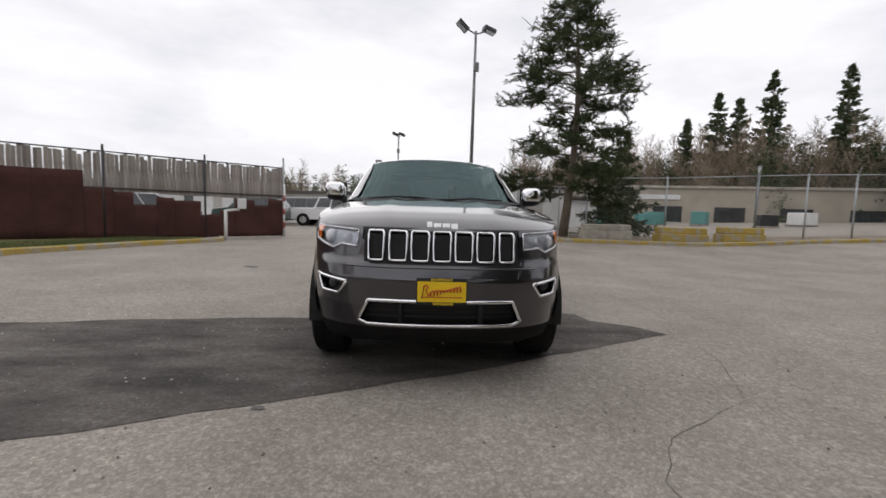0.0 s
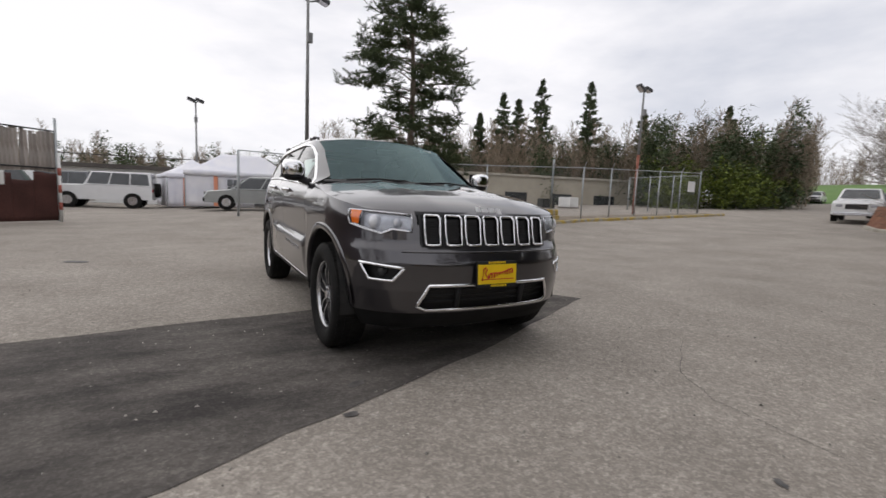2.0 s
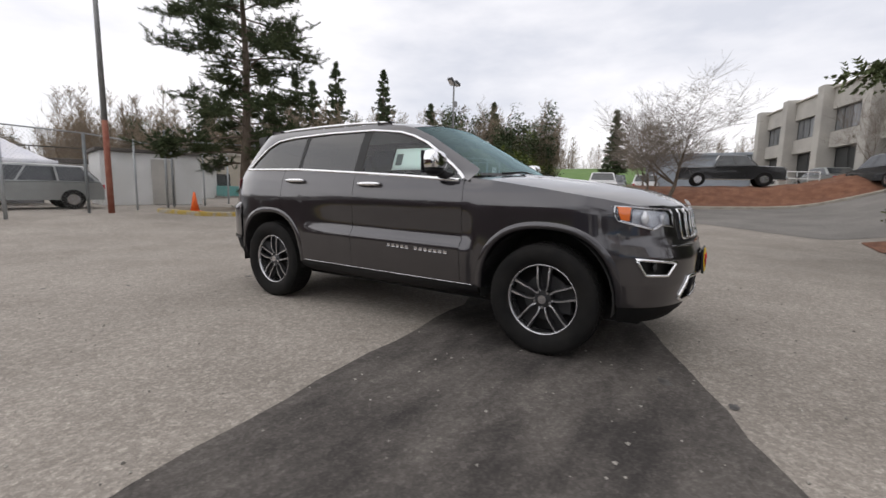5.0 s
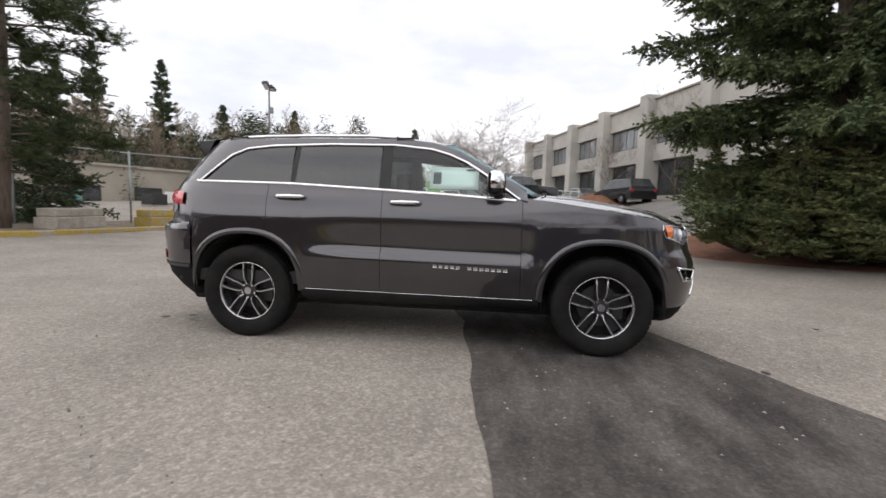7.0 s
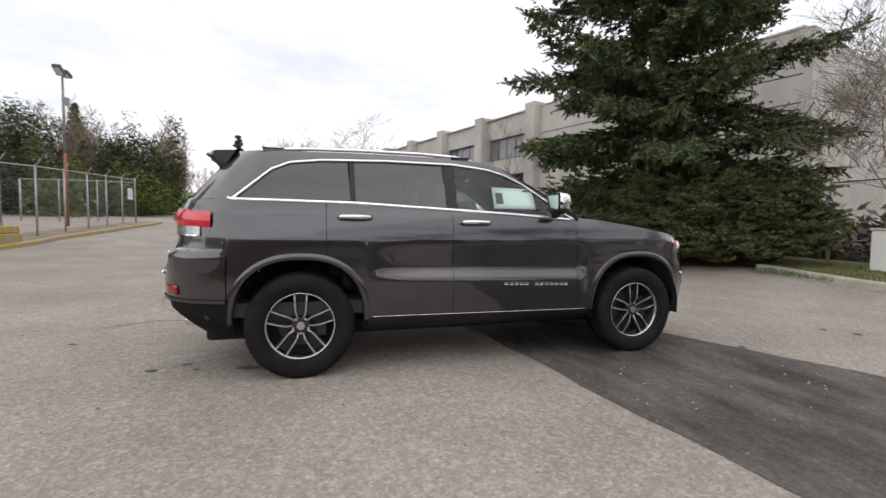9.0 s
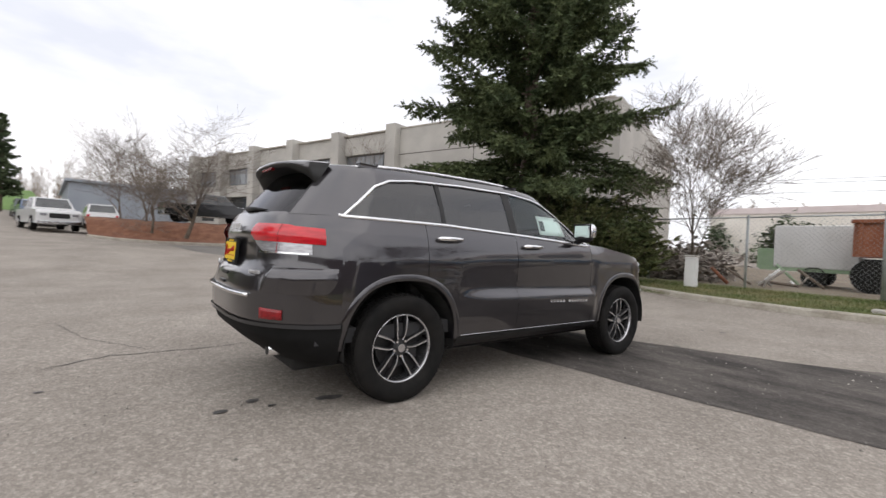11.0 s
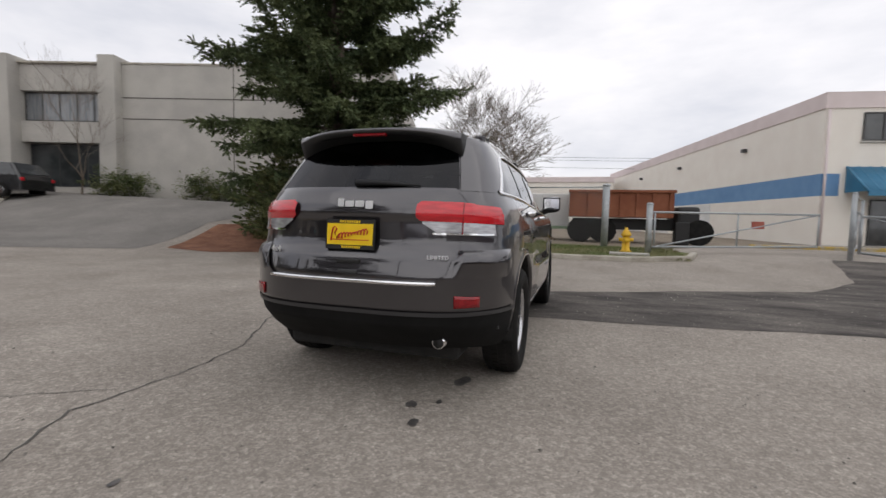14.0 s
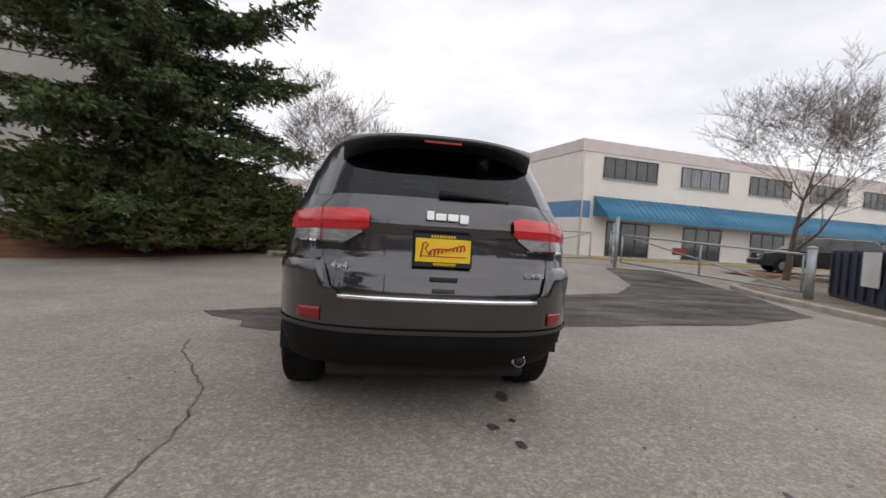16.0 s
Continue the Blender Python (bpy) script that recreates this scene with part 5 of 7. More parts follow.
for sx, sy, sr in ((-0.58, 1.86, 0.085), (-0.38, 2.33, 0.055), (-0.48, 2.56, 0.048), (-0.53, 2.25, 0.03), (-0.91, -2.25, 0.06), (-3.3, 3.4, 0.16), (-1.05, -2.6, 0.04), (-1.6, 3.1, 0.03), (0.5, 3.5, 0.03),
                    (-2.6, -4.4, 0.03), (-2.2, 3.6, 0.03), (0.4, -3.9, 0.035), (-0.7, -4.2, 0.04), (-0.95, -4.35, 0.05)):
    stain(sx, sy, sr, 0.6, sx * 3)
rng = random.Random(5)
verts, faces = [], []
for k in range(2600):
    if k < 1500:
        x, y, s = rng.uniform(-6, 3.5), rng.uniform(-6, 6), rng.uniform(0.004, 0.011)
    else:
        x, y, s = rng.uniform(-12, 14), rng.uniform(-7, 9), rng.uniform(0.006, 0.016)
    z = ground_on_grid(x, y) + 0.004
    b = len(verts)
    a = rng.uniform(0, 6.28)
    for q in range(3):
        verts.append((x + s * math.cos(a + q * 2.1), y + s * math.sin(a + q * 2.1), z))
    verts.append((x, y, z + s * 0.7))
    faces += [(b, b + 1, b + 3), (b + 1, b + 2, b + 3), (b + 2, b, b + 3)]
tagged(mesh_object("grit", verts, faces, shader("loose_grit", (0.30, 0.28, 0.25), 0.9, island=0.6)), "loose grit and small stones scattered on the asphalt", "grit", kind="stuff")


# ---- fences ----
def chain_wire(p, q, z0, z1, pitch=0.11, width=0.0045):
    """Diamond wire between two feet, as thin flat strands."""
    (x0, y0), (x1, y1) = p, q
    L = math.hypot(x1 - x0, y1 - y0)
    H = z1 - z0
    verts, faces = [], []
    g0, g1 = ground_on_grid(x0, y0), ground_on_grid(x1, y1)

    def place(s, h):
        t = s / L
        return (x0 + (x1 - x0) * t, y0 + (y1 - y0) * t, g0 + (g1 - g0) * t + z0 + h)
    s = -H
    while s < L:
        for up in (1, -1):
            a, b = max(s, 0.0), min(s + H, L)
            if b > a:
                h0, h1 = (a - s, b - s) if up > 0 else (H - (a - s), H - (b - s))
                k = len(verts)
                for dd, hh in ((a, h0), (b, h1)):
                    v = place(dd, hh)
                    verts += [(v[0], v[1], v[2] - width / 2), (v[0], v[1], v[2] + width / 2)]
                faces.append((k, k + 1, k + 3, k + 2))
        s += pitch
    return verts, faces


def chain_fence(name, line, height, label, spacing=3.0, wire=True, arms=False, post_r=0.032, extra=0.0):
    f_ = empty(name, label, "fence")
    for (x0, y0), (x1, y1) in zip(line, line[1:]):
        n = max(1, round(math.hypot(x1 - x0, y1 - y0) / spacing))
        pts = [(x0 + (x1 - x0) * i / n, y0 + (y1 - y0) * i / n) for i in range(n + 1)]
        for i, (x, y) in enumerate(pts):
            g = ground_on_grid(x, y)
            tall = height + (extra if i in (0, n) else 0.06)
            post = tube("post", [(x, y, g - 0.1), (x, y, g + tall)], post_r if i not in (0, n) else post_r * 1.35, M_GALV, f_)
            if arms:
                tube("barb_arm", [(x, y, g + height), (x - 0.1, y - 0.22, g + height + 0.26)], 0.016, M_GALV, post)
        for a, b in zip(pts, pts[1:]):
            ga, gb = ground_on_grid(*a), ground_on_grid(*b)
            tube("top_rail", [(*a, ga + height), (*b, gb + height)], 0.021, M_GALV, f_, sides=6)
        if wire:
            v, fc = chain_wire((x0, y0), (x1, y1), 0.04, height)
            mesh_object("chain_link", v, fc, M_WIRE, f_, "grey chain link mesh")
    return f_


chain_fence("chain_fence", [(4.3, 14.6), (12.3, 10.55)], 2.45, "galvanised chain link fence with top rail", 2.6, extra=0.35)
chain_fence("chain_fence", [(12.3, 10.55), (24.4, 11.1)], 2.45, "galvanised chain link fence with barbed arms", 2.05, arms=True, extra=0.1)
chain_fence("chain_fence", [(24.4, 11.1), (25.6, 17.0)], 2.3, "chain link fence with pale slats", 2.0)
chain_fence("chain_fence", [(-0.5, 12.4), (1.5, 13.3), (5.0, 15.6), (9.0, 18.5)], 2.3, "thin chain link fence beside the yard gate", 2.4)
chain_fence("chain_fence", [(3.4, -10.6), (-2.05, -10.2)], 1.95, "chain link fence along the grass verge", 2.7, extra=0.12)
chain_fence("chain_fence", [(-8.1, -9.4), (-9.8, -12.5)], 1.7, "short chain link fence by the gate", 3.0)
box("fence_sign", -0.33, 0.33, -0.012, 0.0, 1.35, 1.95, M_WHITE, tagged(new("fence_notice"), "pale blank sign on the fence", "sign"))
bpy.data.objects["fence_notice"].matrix_world = on_ground(23.4, 11.0)

# brown screened fence in the north-west
nw_a, nw_b = (-5.40, 12.35), (-22.0, -2.3)
L_nw = math.hypot(nw_b[0] - nw_a[0], nw_b[1] - nw_a[1])
ang_nw = math.atan2(nw_b[1] - nw_a[1], nw_b[0] - nw_a[0])
slat_fence = empty("slat_fence", "tall fence of weathered slats with brown privacy screens", "fence", at=pose(nw_a[0], nw_a[1], 0, 0, 0, math.degrees(ang_nw)))


def fence_part(ob):
    ob.parent = slat_fence
    return ob


for k in range(9):
    s = L_nw * k / 8
    fence_part(tube("post", [(s, 0.06, -0.1), (s, 0.06, 2.82 if k else 3.0)], 0.035, M_GALV if k == 0 else M_LAMP))
for z in (0.5, 1.55, 2.62):
    fence_part(tube("rail", [(0, 0.04, z), (L_nw, 0.04, z)], 0.022, M_LAMP, sides=6))
slat_mesh = None
rng = random.Random(11)
for k in range(205):
    s = 0.05 + k * 0.107
    if s > L_nw:
        break
    if slat_mesh is None:
        bm = bmesh.new()
        add_box(bm, -0.051, 0.051, -0.008, 0.008, 0, 1.0)
        ob = part("slat", bm, M_SLAT)
        slat_mesh = ob.data
    else:
        ob = new("slat", slat_mesh)
    ob.parent = slat_fence
    top = 2.60 + rng.uniform(-0.05, 0.03)
    if k % 37 in (4, 19):
        top = 2.48
    foot = 1.42 + 0.1 * noise.noise((s * 0.8, 0, 3)) if s < 8.5 else 0.04
    ob.matrix_basis = pose(s, 0.0, foot, 0, rng.uniform(-1.2, 1.2), 0) @ Matrix.Diagonal((1, 1, top - foot, 1))
# screens of uneven height, nearer the lot
s = 0.0
for w, h in ((0.6, 1.38), (0.5, 1.15), (0.7, 1.32), (0.5, 0.95), (0.6, 0.78), (0.8, 1.22), (0.5, 1.30), (0.6, 1.05), (0.5, 1.42), (0.7, 1.52), (1.1, 1.98), (0.9, 1.98), (0.5, 1.25), (0.8, 2.35), (2.6, 2.64), (2.4, 2.66), (2.6, 2.66), (2.4, 2.66), (2.6, 2.66)):
    def screen(u, v, s=s, w=w, h=h):
        x = s + w * u
        return (x, 0.075 + 0.025 * noise.noise((x * 1.4, v * 3, 4)), 0.03 + (h + 0.03 * noise.noise((x * 3, 0, 9))) * v)
    fence_part(grid_mesh("privacy_screen", screen, 12, 8, M_SCREEN, None, "dark brown privacy screen", 0.01))
    s += w
mark = tube("end_marker", [(-5.28, 12.15, 0.0), (-5.28, 12.15, 2.0)], 0.04, M_WHITE)
tagged(mark, "white post with red bands at the fence end", "post")
for z in (0.35, 0.85, 1.35):
    tube("red_band", [(-5.28, 12.15, z), (-5.28, 12.15, z + 0.22)], 0.043, M_BRICK_RED, mark)
# gate arm stand
stand = empty("gate_arm_stand", "white pipe stand with a small white box", "stand", at=on_ground(-6.45, 9.75, 20))
tube("upright", [(0, 0, 0), (0, 0, 0.98)], 0.055, M_WHITE, stand)
tube("arm", [(0, 0, 0.96), (0.42, 0, 1.02)], 0.04, M_WHITE, stand)
box("control_box", 0.36, 0.62, -0.09, 0.09, 1.04, 1.38, M_WHITE, stand, "small white box", 0.015)

# concrete barrier blocks by the north kerb
for (bx, by, rz, w, mat, lab) in ((7.05, 11.45, 12, 2.0, M_CONCRETE_OLD, "pale weathered concrete barrier block"), (9.55, 10.65, 2, 1.85, M_YELLOW, "concrete barrier block with worn yellow paint"), (11.6, 10.35, 0, 1.6, M_YELLOW, "concrete barrier block with faded yellow paint")):
    bb = empty("barrier_block", lab, "block", "barrier blocks by the kerb", on_ground(bx, by, rz))
    box("lower_course", -w / 2, w / 2, -0.3, 0.3, 0, 0.36, mat, bb, "", 0.03)
    box("upper_course", -w / 2 + 0.04, w / 2 - 0.04, -0.25, 0.25, 0.36, 0.60, M_CONCRETE_OLD if mat is M_CONCRETE_OLD else mat, bb, "", 0.04)
    for sx in (-0.5, 0.5):
        tube("lifting_eye", [(sx * w * 0.5 - 0.08, 0, 0.59), (sx * w * 0.5 - 0.06, 0, 0.66), (sx * w * 0.5 + 0.06, 0, 0.66), (sx * w * 0.5 + 0.08, 0, 0.59)], 0.012, M_GALV, bb)
cone = empty("traffic_cone", "small orange traffic cone by the kerb", "cone", at=on_ground(3.75, 11.75, lift=0.06))
bm = bmesh.new()
bmesh.ops.create_cone(bm, cap_ends=True, segments=20, radius1=0.13, radius2=0.03, depth=0.6, matrix=Matrix.Translation((0, 0, 0.32)))
part("cone_body", bm, M_ORANGE_CONE, cone, "", True)
box("cone_base", -0.18, 0.18, -0.18, 0.18, 0, 0.03, M_ORANGE_CONE, cone, "", 0.008)


# ---- light poles ----
def light_pole(x, y, h, low, label, heads, r=0.085, arm=0.45, turn=0.0):
    p = empty("street_lamp", label, "lamp", "yard light poles", on_ground(x, y, turn))
    if low:
        tube("pole_foot", [(0, 0, 0), (0, 0, low)], [r, r * 0.92], M_RUST_POLE, p, "rust red lower pole")
    tube("pole", [(0, 0, low), (0, 0, h)], [r * 0.92, r * 0.6], M_STEEL_POLE, p, "grey steel pole")
    for s, tip in heads:
        hd = tube("arm", [(0, 0, h - 0.12), (s * arm, 0, h + 0.05)], 0.03, M_STEEL_POLE, p)
        m = Matrix.Translation((s * (arm + 0.12), 0, h + 0.1)) @ Matrix.Rotation(radians(tip), 4, "Y")
        bm = bmesh.new()
        add_box(bm, -0.26, 0.26, -0.17, 0.17, -0.08, 0.10, m, 0.03)
        part("flood_head", bm, M_LAMP, hd, "dark floodlight head")
        bm = bmesh.new()
        add_box(bm, -0.22, 0.22, -0.14, 0.14, -0.09, -0.078, m)
        part("lamp_glass", bm, M_SATIN, hd)
    box("junction_box", -0.1, 0.1, -0.22, -0.08, h * 0.80, h * 0.80 + 0.35, M_STEEL_POLE, p, "", 0.01)
    return p


light_pole(1.95, 13.0, 8.05, 2.7, "tall light pole with rust red foot and two floodlights", ((-1, 40), (1, 15)), turn=15)
light_pole(-1.8, 29.6, 6.7, 0.0, "grey light pole with two floodlights", ((-1, 20), (1, 20)), r=0.08, arm=0.12)
light_pole(20.6, 12.6, 7.0, 3.4, "light pole with two floodlights behind the fence", ((-1, 35), (1, 15)), r=0.08, arm=0.18)


# ---- vehicles in the distance ----
def vehicle(kind, paint, x, y, rz, label, length=4.4, width=1.8, height=1.65, z=None, group="parked vehicles"):
    """A plain parked vehicle, nose towards its own -y."""
    v = empty({"pickup": "pickup_truck", "suv": "parked_suv", "sedan": "parked_car", "boxy": "off_road_vehicle"}[kind], label, "car", group, on_ground(x, y, rz) if z is None else pose(x, y, z, 0, 0, rz))
    a, b, h = -length / 2, length / 2, height
    prof = {
        "suv": ([(a, 0.30), (a - 0.0, 0.62), (a + 0.12, h * 0.53), (a + 1.05, h * 0.60), (b - 0.10, h * 0.62), (b, h * 0.5), (b, 0.32)], [(a + 1.0, h * 0.60), (a + 1.75, h * 0.97), (a + 2.4, h), (b - 0.55, h * 0.98), (b - 0.08, h * 0.62)]),
        "sedan": ([(a, 0.28), (a, 0.55), (a + 0.15, h * 0.52), (a + 1.15, h * 0.63), (b - 0.7, h * 0.66), (b, h * 0.60), (b, 0.32)], [(a + 1.1, h * 0.63), (a + 1.85, h * 0.97), (a + 2.5, h), (b - 1.25, h * 0.97), (b - 0.55, h * 0.66)]),
        "boxy": ([(a, 0.40), (a, h * 0.55), (a + 0.1, h * 0.60), (a + 1.45, h * 0.62), (b, h * 0.62), (b, 0.45)], [(a + 1.45, h * 0.62), (a + 1.72, h * 0.97), (b - 0.1, h), (b, h * 0.62)]),
        "pickup": ([(a, 0.38), (a, h * 0.52), (a + 0.15, h * 0.60), (a + 1.35, h * 0.64), (b, h * 0.62), (b, 0.45)], [(a + 1.3, h * 0.64), (a + 1.95, h * 0.98), (a + 3.2, h), (a + 3.45, h * 0.63)]),
    }[kind]

    def hull(name, outline, w0, w1, mat, parent, inset_z=None):
        bm = bmesh.new()
        zs = [q[1] for q in outline]
        lo, hi = min(zs), max(zs)
        rings = []
        for s in (-1, -0.9, 0.9, 1):
            rings.append([bm.verts.new((s * (w0 + (w1 - w0) * (zz - lo) / (hi - lo)) / 2, yy * (1 if abs(s) < 0.95 else 0.985), zz - (0.03 if abs(s) > 0.95 and zz > lo + 0.05 else 0))) for yy, zz in outline])
        for r0, r1 in zip(rings, rings[1:]):
            for k in range(len(outline)):
                bm.faces.new((r0[k], r0[(k + 1) % len(outline)], r1[(k + 1) % len(outline)], r1[k]))
        bm.faces.new(rings[0]), bm.faces.new(rings[-1])
        return part(name, bm, mat, parent)
    hull("body", prof[0], width, width * 0.97, paint, v)
    cabin = hull("cabin", prof[1], width * 0.94, width * 0.76, paint, v)
    top = prof[1]
    zlo, zhi = top[0][1] + 0.05, h - 0.09
    c0, c1 = top[0][0], top[-1][0]
    t0, t1 = top[1][0], top[-2][0]
    for s in (-1, 1):
        def wx(z):
            f_ = (z - top[0][1]) / (h - top[0][1])
            return s * (width * 0.94 + (width * 0.76 - width * 0.94) * f_) / 2
        span = (c1 - 0.12) - (c0 + 0.28)
        cuts = 2 if kind in ("pickup", "sedan") else 3
        for q in range(cuts):
            def pane(u, vv, q=q):
                z = zlo + (zhi - zlo) * vv
                f_ = (z - top[0][1]) / (h - top[0][1])
                y0, y1 = c0 + (t0 - c0) * f_ + 0.12, c1 + (t1 - c1) * f_ - 0.10
                a0 = y0 + (y1 - y0) * (q / cuts) + (0.03 if q else 0)
                a1 = y0 + (y1 - y0) * ((q + 1) / cuts) - 0.03
                return (wx(z) + s * 0.012, a0 + (a1 - a0) * u, z)
            grid_mesh("side_window", pane, 2, 2, M_WIN_DARK, cabin)
    for (ya, za), (yb, zb), nm in ((top[0], top[1], "windshield"), (top[-1], top[-2], "rear_window")):
        sgn = -1 if nm == "windshield" else 1
        def pane(u, vv):
            f_ = 0.12 + 0.78 * vv
            w = (width * 0.94 + (width * 0.76 - width * 0.94) * f_) * 0.44
            return ((2 * u - 1) * w, ya + (yb - ya) * f_ + sgn * 0.02, za + (zb - za) * f_ + 0.012)
        grid_mesh(nm, pane, 2, 2, M_WIN_DARK, cabin)
    for s in (-1, 1):
        box("headlight", s * width * 0.34 - 0.14, s * width * 0.34 + 0.14, a - 0.015, a + 0.05, h * 0.42, h * 0.42 + 0.14, M_SILVER_LENS, v, "", 0.02)
        box("tail_lamp", s * width * 0.42 - 0.08, s * width * 0.42 + 0.08, b - 0.04, b + 0.012, h * 0.46, h * 0.46 + 0.16, M_RED, v, "", 0.01)
    box("grille", -width * 0.22, width * 0.22, a - 0.012, a + 0.03, h * 0.36, h * 0.50, M_BLACK, v, "", 0.01)
    box("front_bumper", -width * 0.47, width * 0.47, a - 0.06, a + 0.1, 0.34, 0.52, M_TRIM if kind in ("boxy", "suv") else M_SATIN, v, "", 0.03)
    if kind == "pickup":
        box("bed_opening", -width * 0.40, width * 0.40, top[-1][0] + 0.05, b - 0.08, h * 0.61, h * 0.635, M_BLACK, v)
    if kind == "boxy":
        bm = bmesh.new()
        bmesh.ops.create_cone(bm, cap_ends=True, segments=20, radius1=0.37, radius2=0.37, depth=0.24, matrix=Matrix.Translation((0.05, b + 0.13, h * 0.52)) @ Matrix.Rotation(radians(90), 4, "X"))
        part("spare_tyre", bm, M_TYRE, v, "spare tyre on the back")
    r = 0.33 if kind in ("sedan", "suv") else 0.39
    for wy in (a + 0.19 * length, b - 0.20 * length):
        for s in (-1, 1):
            wh = empty("wheel")
            wh.parent = v
            bm = bmesh.new()
            bmesh.ops.create_cone(bm, cap_ends=True, segments=24, radius1=r, radius2=r, depth=0.24, matrix=Matrix.Translation((s * (width / 2 - 0.08), wy, r)) @ Matrix.Rotation(radians(90), 4, "Y"))
            part("tyre", bm, M_TYRE, wh)
            bm = bmesh.new()
            bmesh.ops.create_cone(bm, cap_ends=True, segments=20, radius1=r * 0.62, radius2=r * 0.55, depth=0.05, matrix=Matrix.Translation((s * (width / 2 + 0.03), wy, r)) @ Matrix.Rotation(radians(90 * s), 4, "Y"))
            part("rim", bm, M_SATIN, wh)
    return v


P_WHITE = shader("white_car_paint", (0.70, 0.70, 0.70), 0.3, 0, (0.66, 0.66, 0.66), 3, coat=0.6)
P_SILVER = shader("silver_car_paint", (0.30, 0.31, 0.30), 0.3, 0.5, (0.34, 0.35, 0.34), 3, coat=0.6)
P_BLACK = shader("black_car_paint", (0.012, 0.012, 0.013), 0.25, 0, (0.018, 0.018, 0.02), 3, coat=0.8)
P_GREY = shader("grey_car_paint", (0.11, 0.115, 0.125), 0.3, 0.3, (0.13, 0.135, 0.145), 3, coat=0.7)
P_BLUE = shader("blue_car_paint", (0.05, 0.09, 0.16), 0.3, 0.3, (0.06, 0.10, 0.18), 3, coat=0.7)
P_GREEN = shader("dark_green_car_paint", (0.02, 0.04, 0.03), 0.3, 0.2, (0.03, 0.05, 0.04), 3, coat=0.7)
P_TAN = shader("tan_car_paint", (0.36, 0.33, 0.27), 0.35, 0.3, (0.40, 0.37, 0.31), 3, coat=0.5)
vehicle("boxy", P_WHITE, -5.9, 23.6, -93, "white boxy off-road vehicle parked by the tent", 4.3, 1.85, 1.85)
vehicle("boxy", P_GREY, -8.8, 26.0, -93, "dark grey boxy off-road vehicle with pale top", 4.2, 1.85, 1.82)
vehicle("suv", P_GREEN, -10.2, 22.5, -93, "dark green parked vehicle behind the fence", 4.3, 1.85, 1.75)
vehicle("suv", P_SILVER, 0.8, 17.2, -96, "silver grey estate car parked behind the wire fence", 4.5, 1.8, 1.5)
for k, (vx, vy, pnt) in enumerate(((-13.5, 11.5, P_SILVER), (-17.5, 8.0, P_GREY), (-12.0, 14.5, P_WHITE), (-21, 4.0, P_BLUE))):
    vehicle("suv", pnt, vx, vy, 130, "parked vehicle behind the brown fence", 4.4, 1.8, 1.6)
vehicle("pickup", P_WHITE, 30.2, 5.5, -76, "white pickup truck facing down the road", 5.4, 1.95, 1.85)
vehicle("sedan", P_GREY, 36.5, 6.0, -80, "dark parked car beside the road", 4.4)
vehicle("suv", P_BLUE, 42.5, 7.2, -80, "blue parked car beside the road", 4.4)
vehicle("sedan", P_GREEN, 49.0, 8.2, -80, "dark green parked car beside the road", 4.4)
for vx, vy, pnt, lab in ((50, 19.5, P_SILVER, "silver parked car on the far kerb"), (56, 21.0, P_BLACK, "black parked car on the far kerb"), (62, 22, P_GREY, "grey parked car on the far kerb"), (70, 23, P_WHITE, "white parked car on the far kerb")):
    vehicle("suv", pnt, vx, vy, -77, lab, 4.4)
vehicle("pickup", P_BLACK, 27.6, -2.3, 6, "black pickup truck parked on the mulch bank", 5.3, 1.9, 1.8, z=bank_top(27.6, -2.3) + 0.04)
vehicle("suv", P_WHITE, 35.0, 3.2, 95, "white parked car behind the bank", 4.5)
vehicle("suv", P_BLACK, 25.4, -8.9, 105, "black parked crossover in front of the concrete building", 4.5, 1.8, 1.6)
vehicle("sedan", P_SILVER, 33.5, -7.6, 110, "silver parked car in front of the concrete building", 4.5, 1.8, 1.45)
vehicle("suv", P_BLACK, -18.5, -11.2, 60, "dark parked car behind the bare tree", 4.5, 1.8, 1.6)


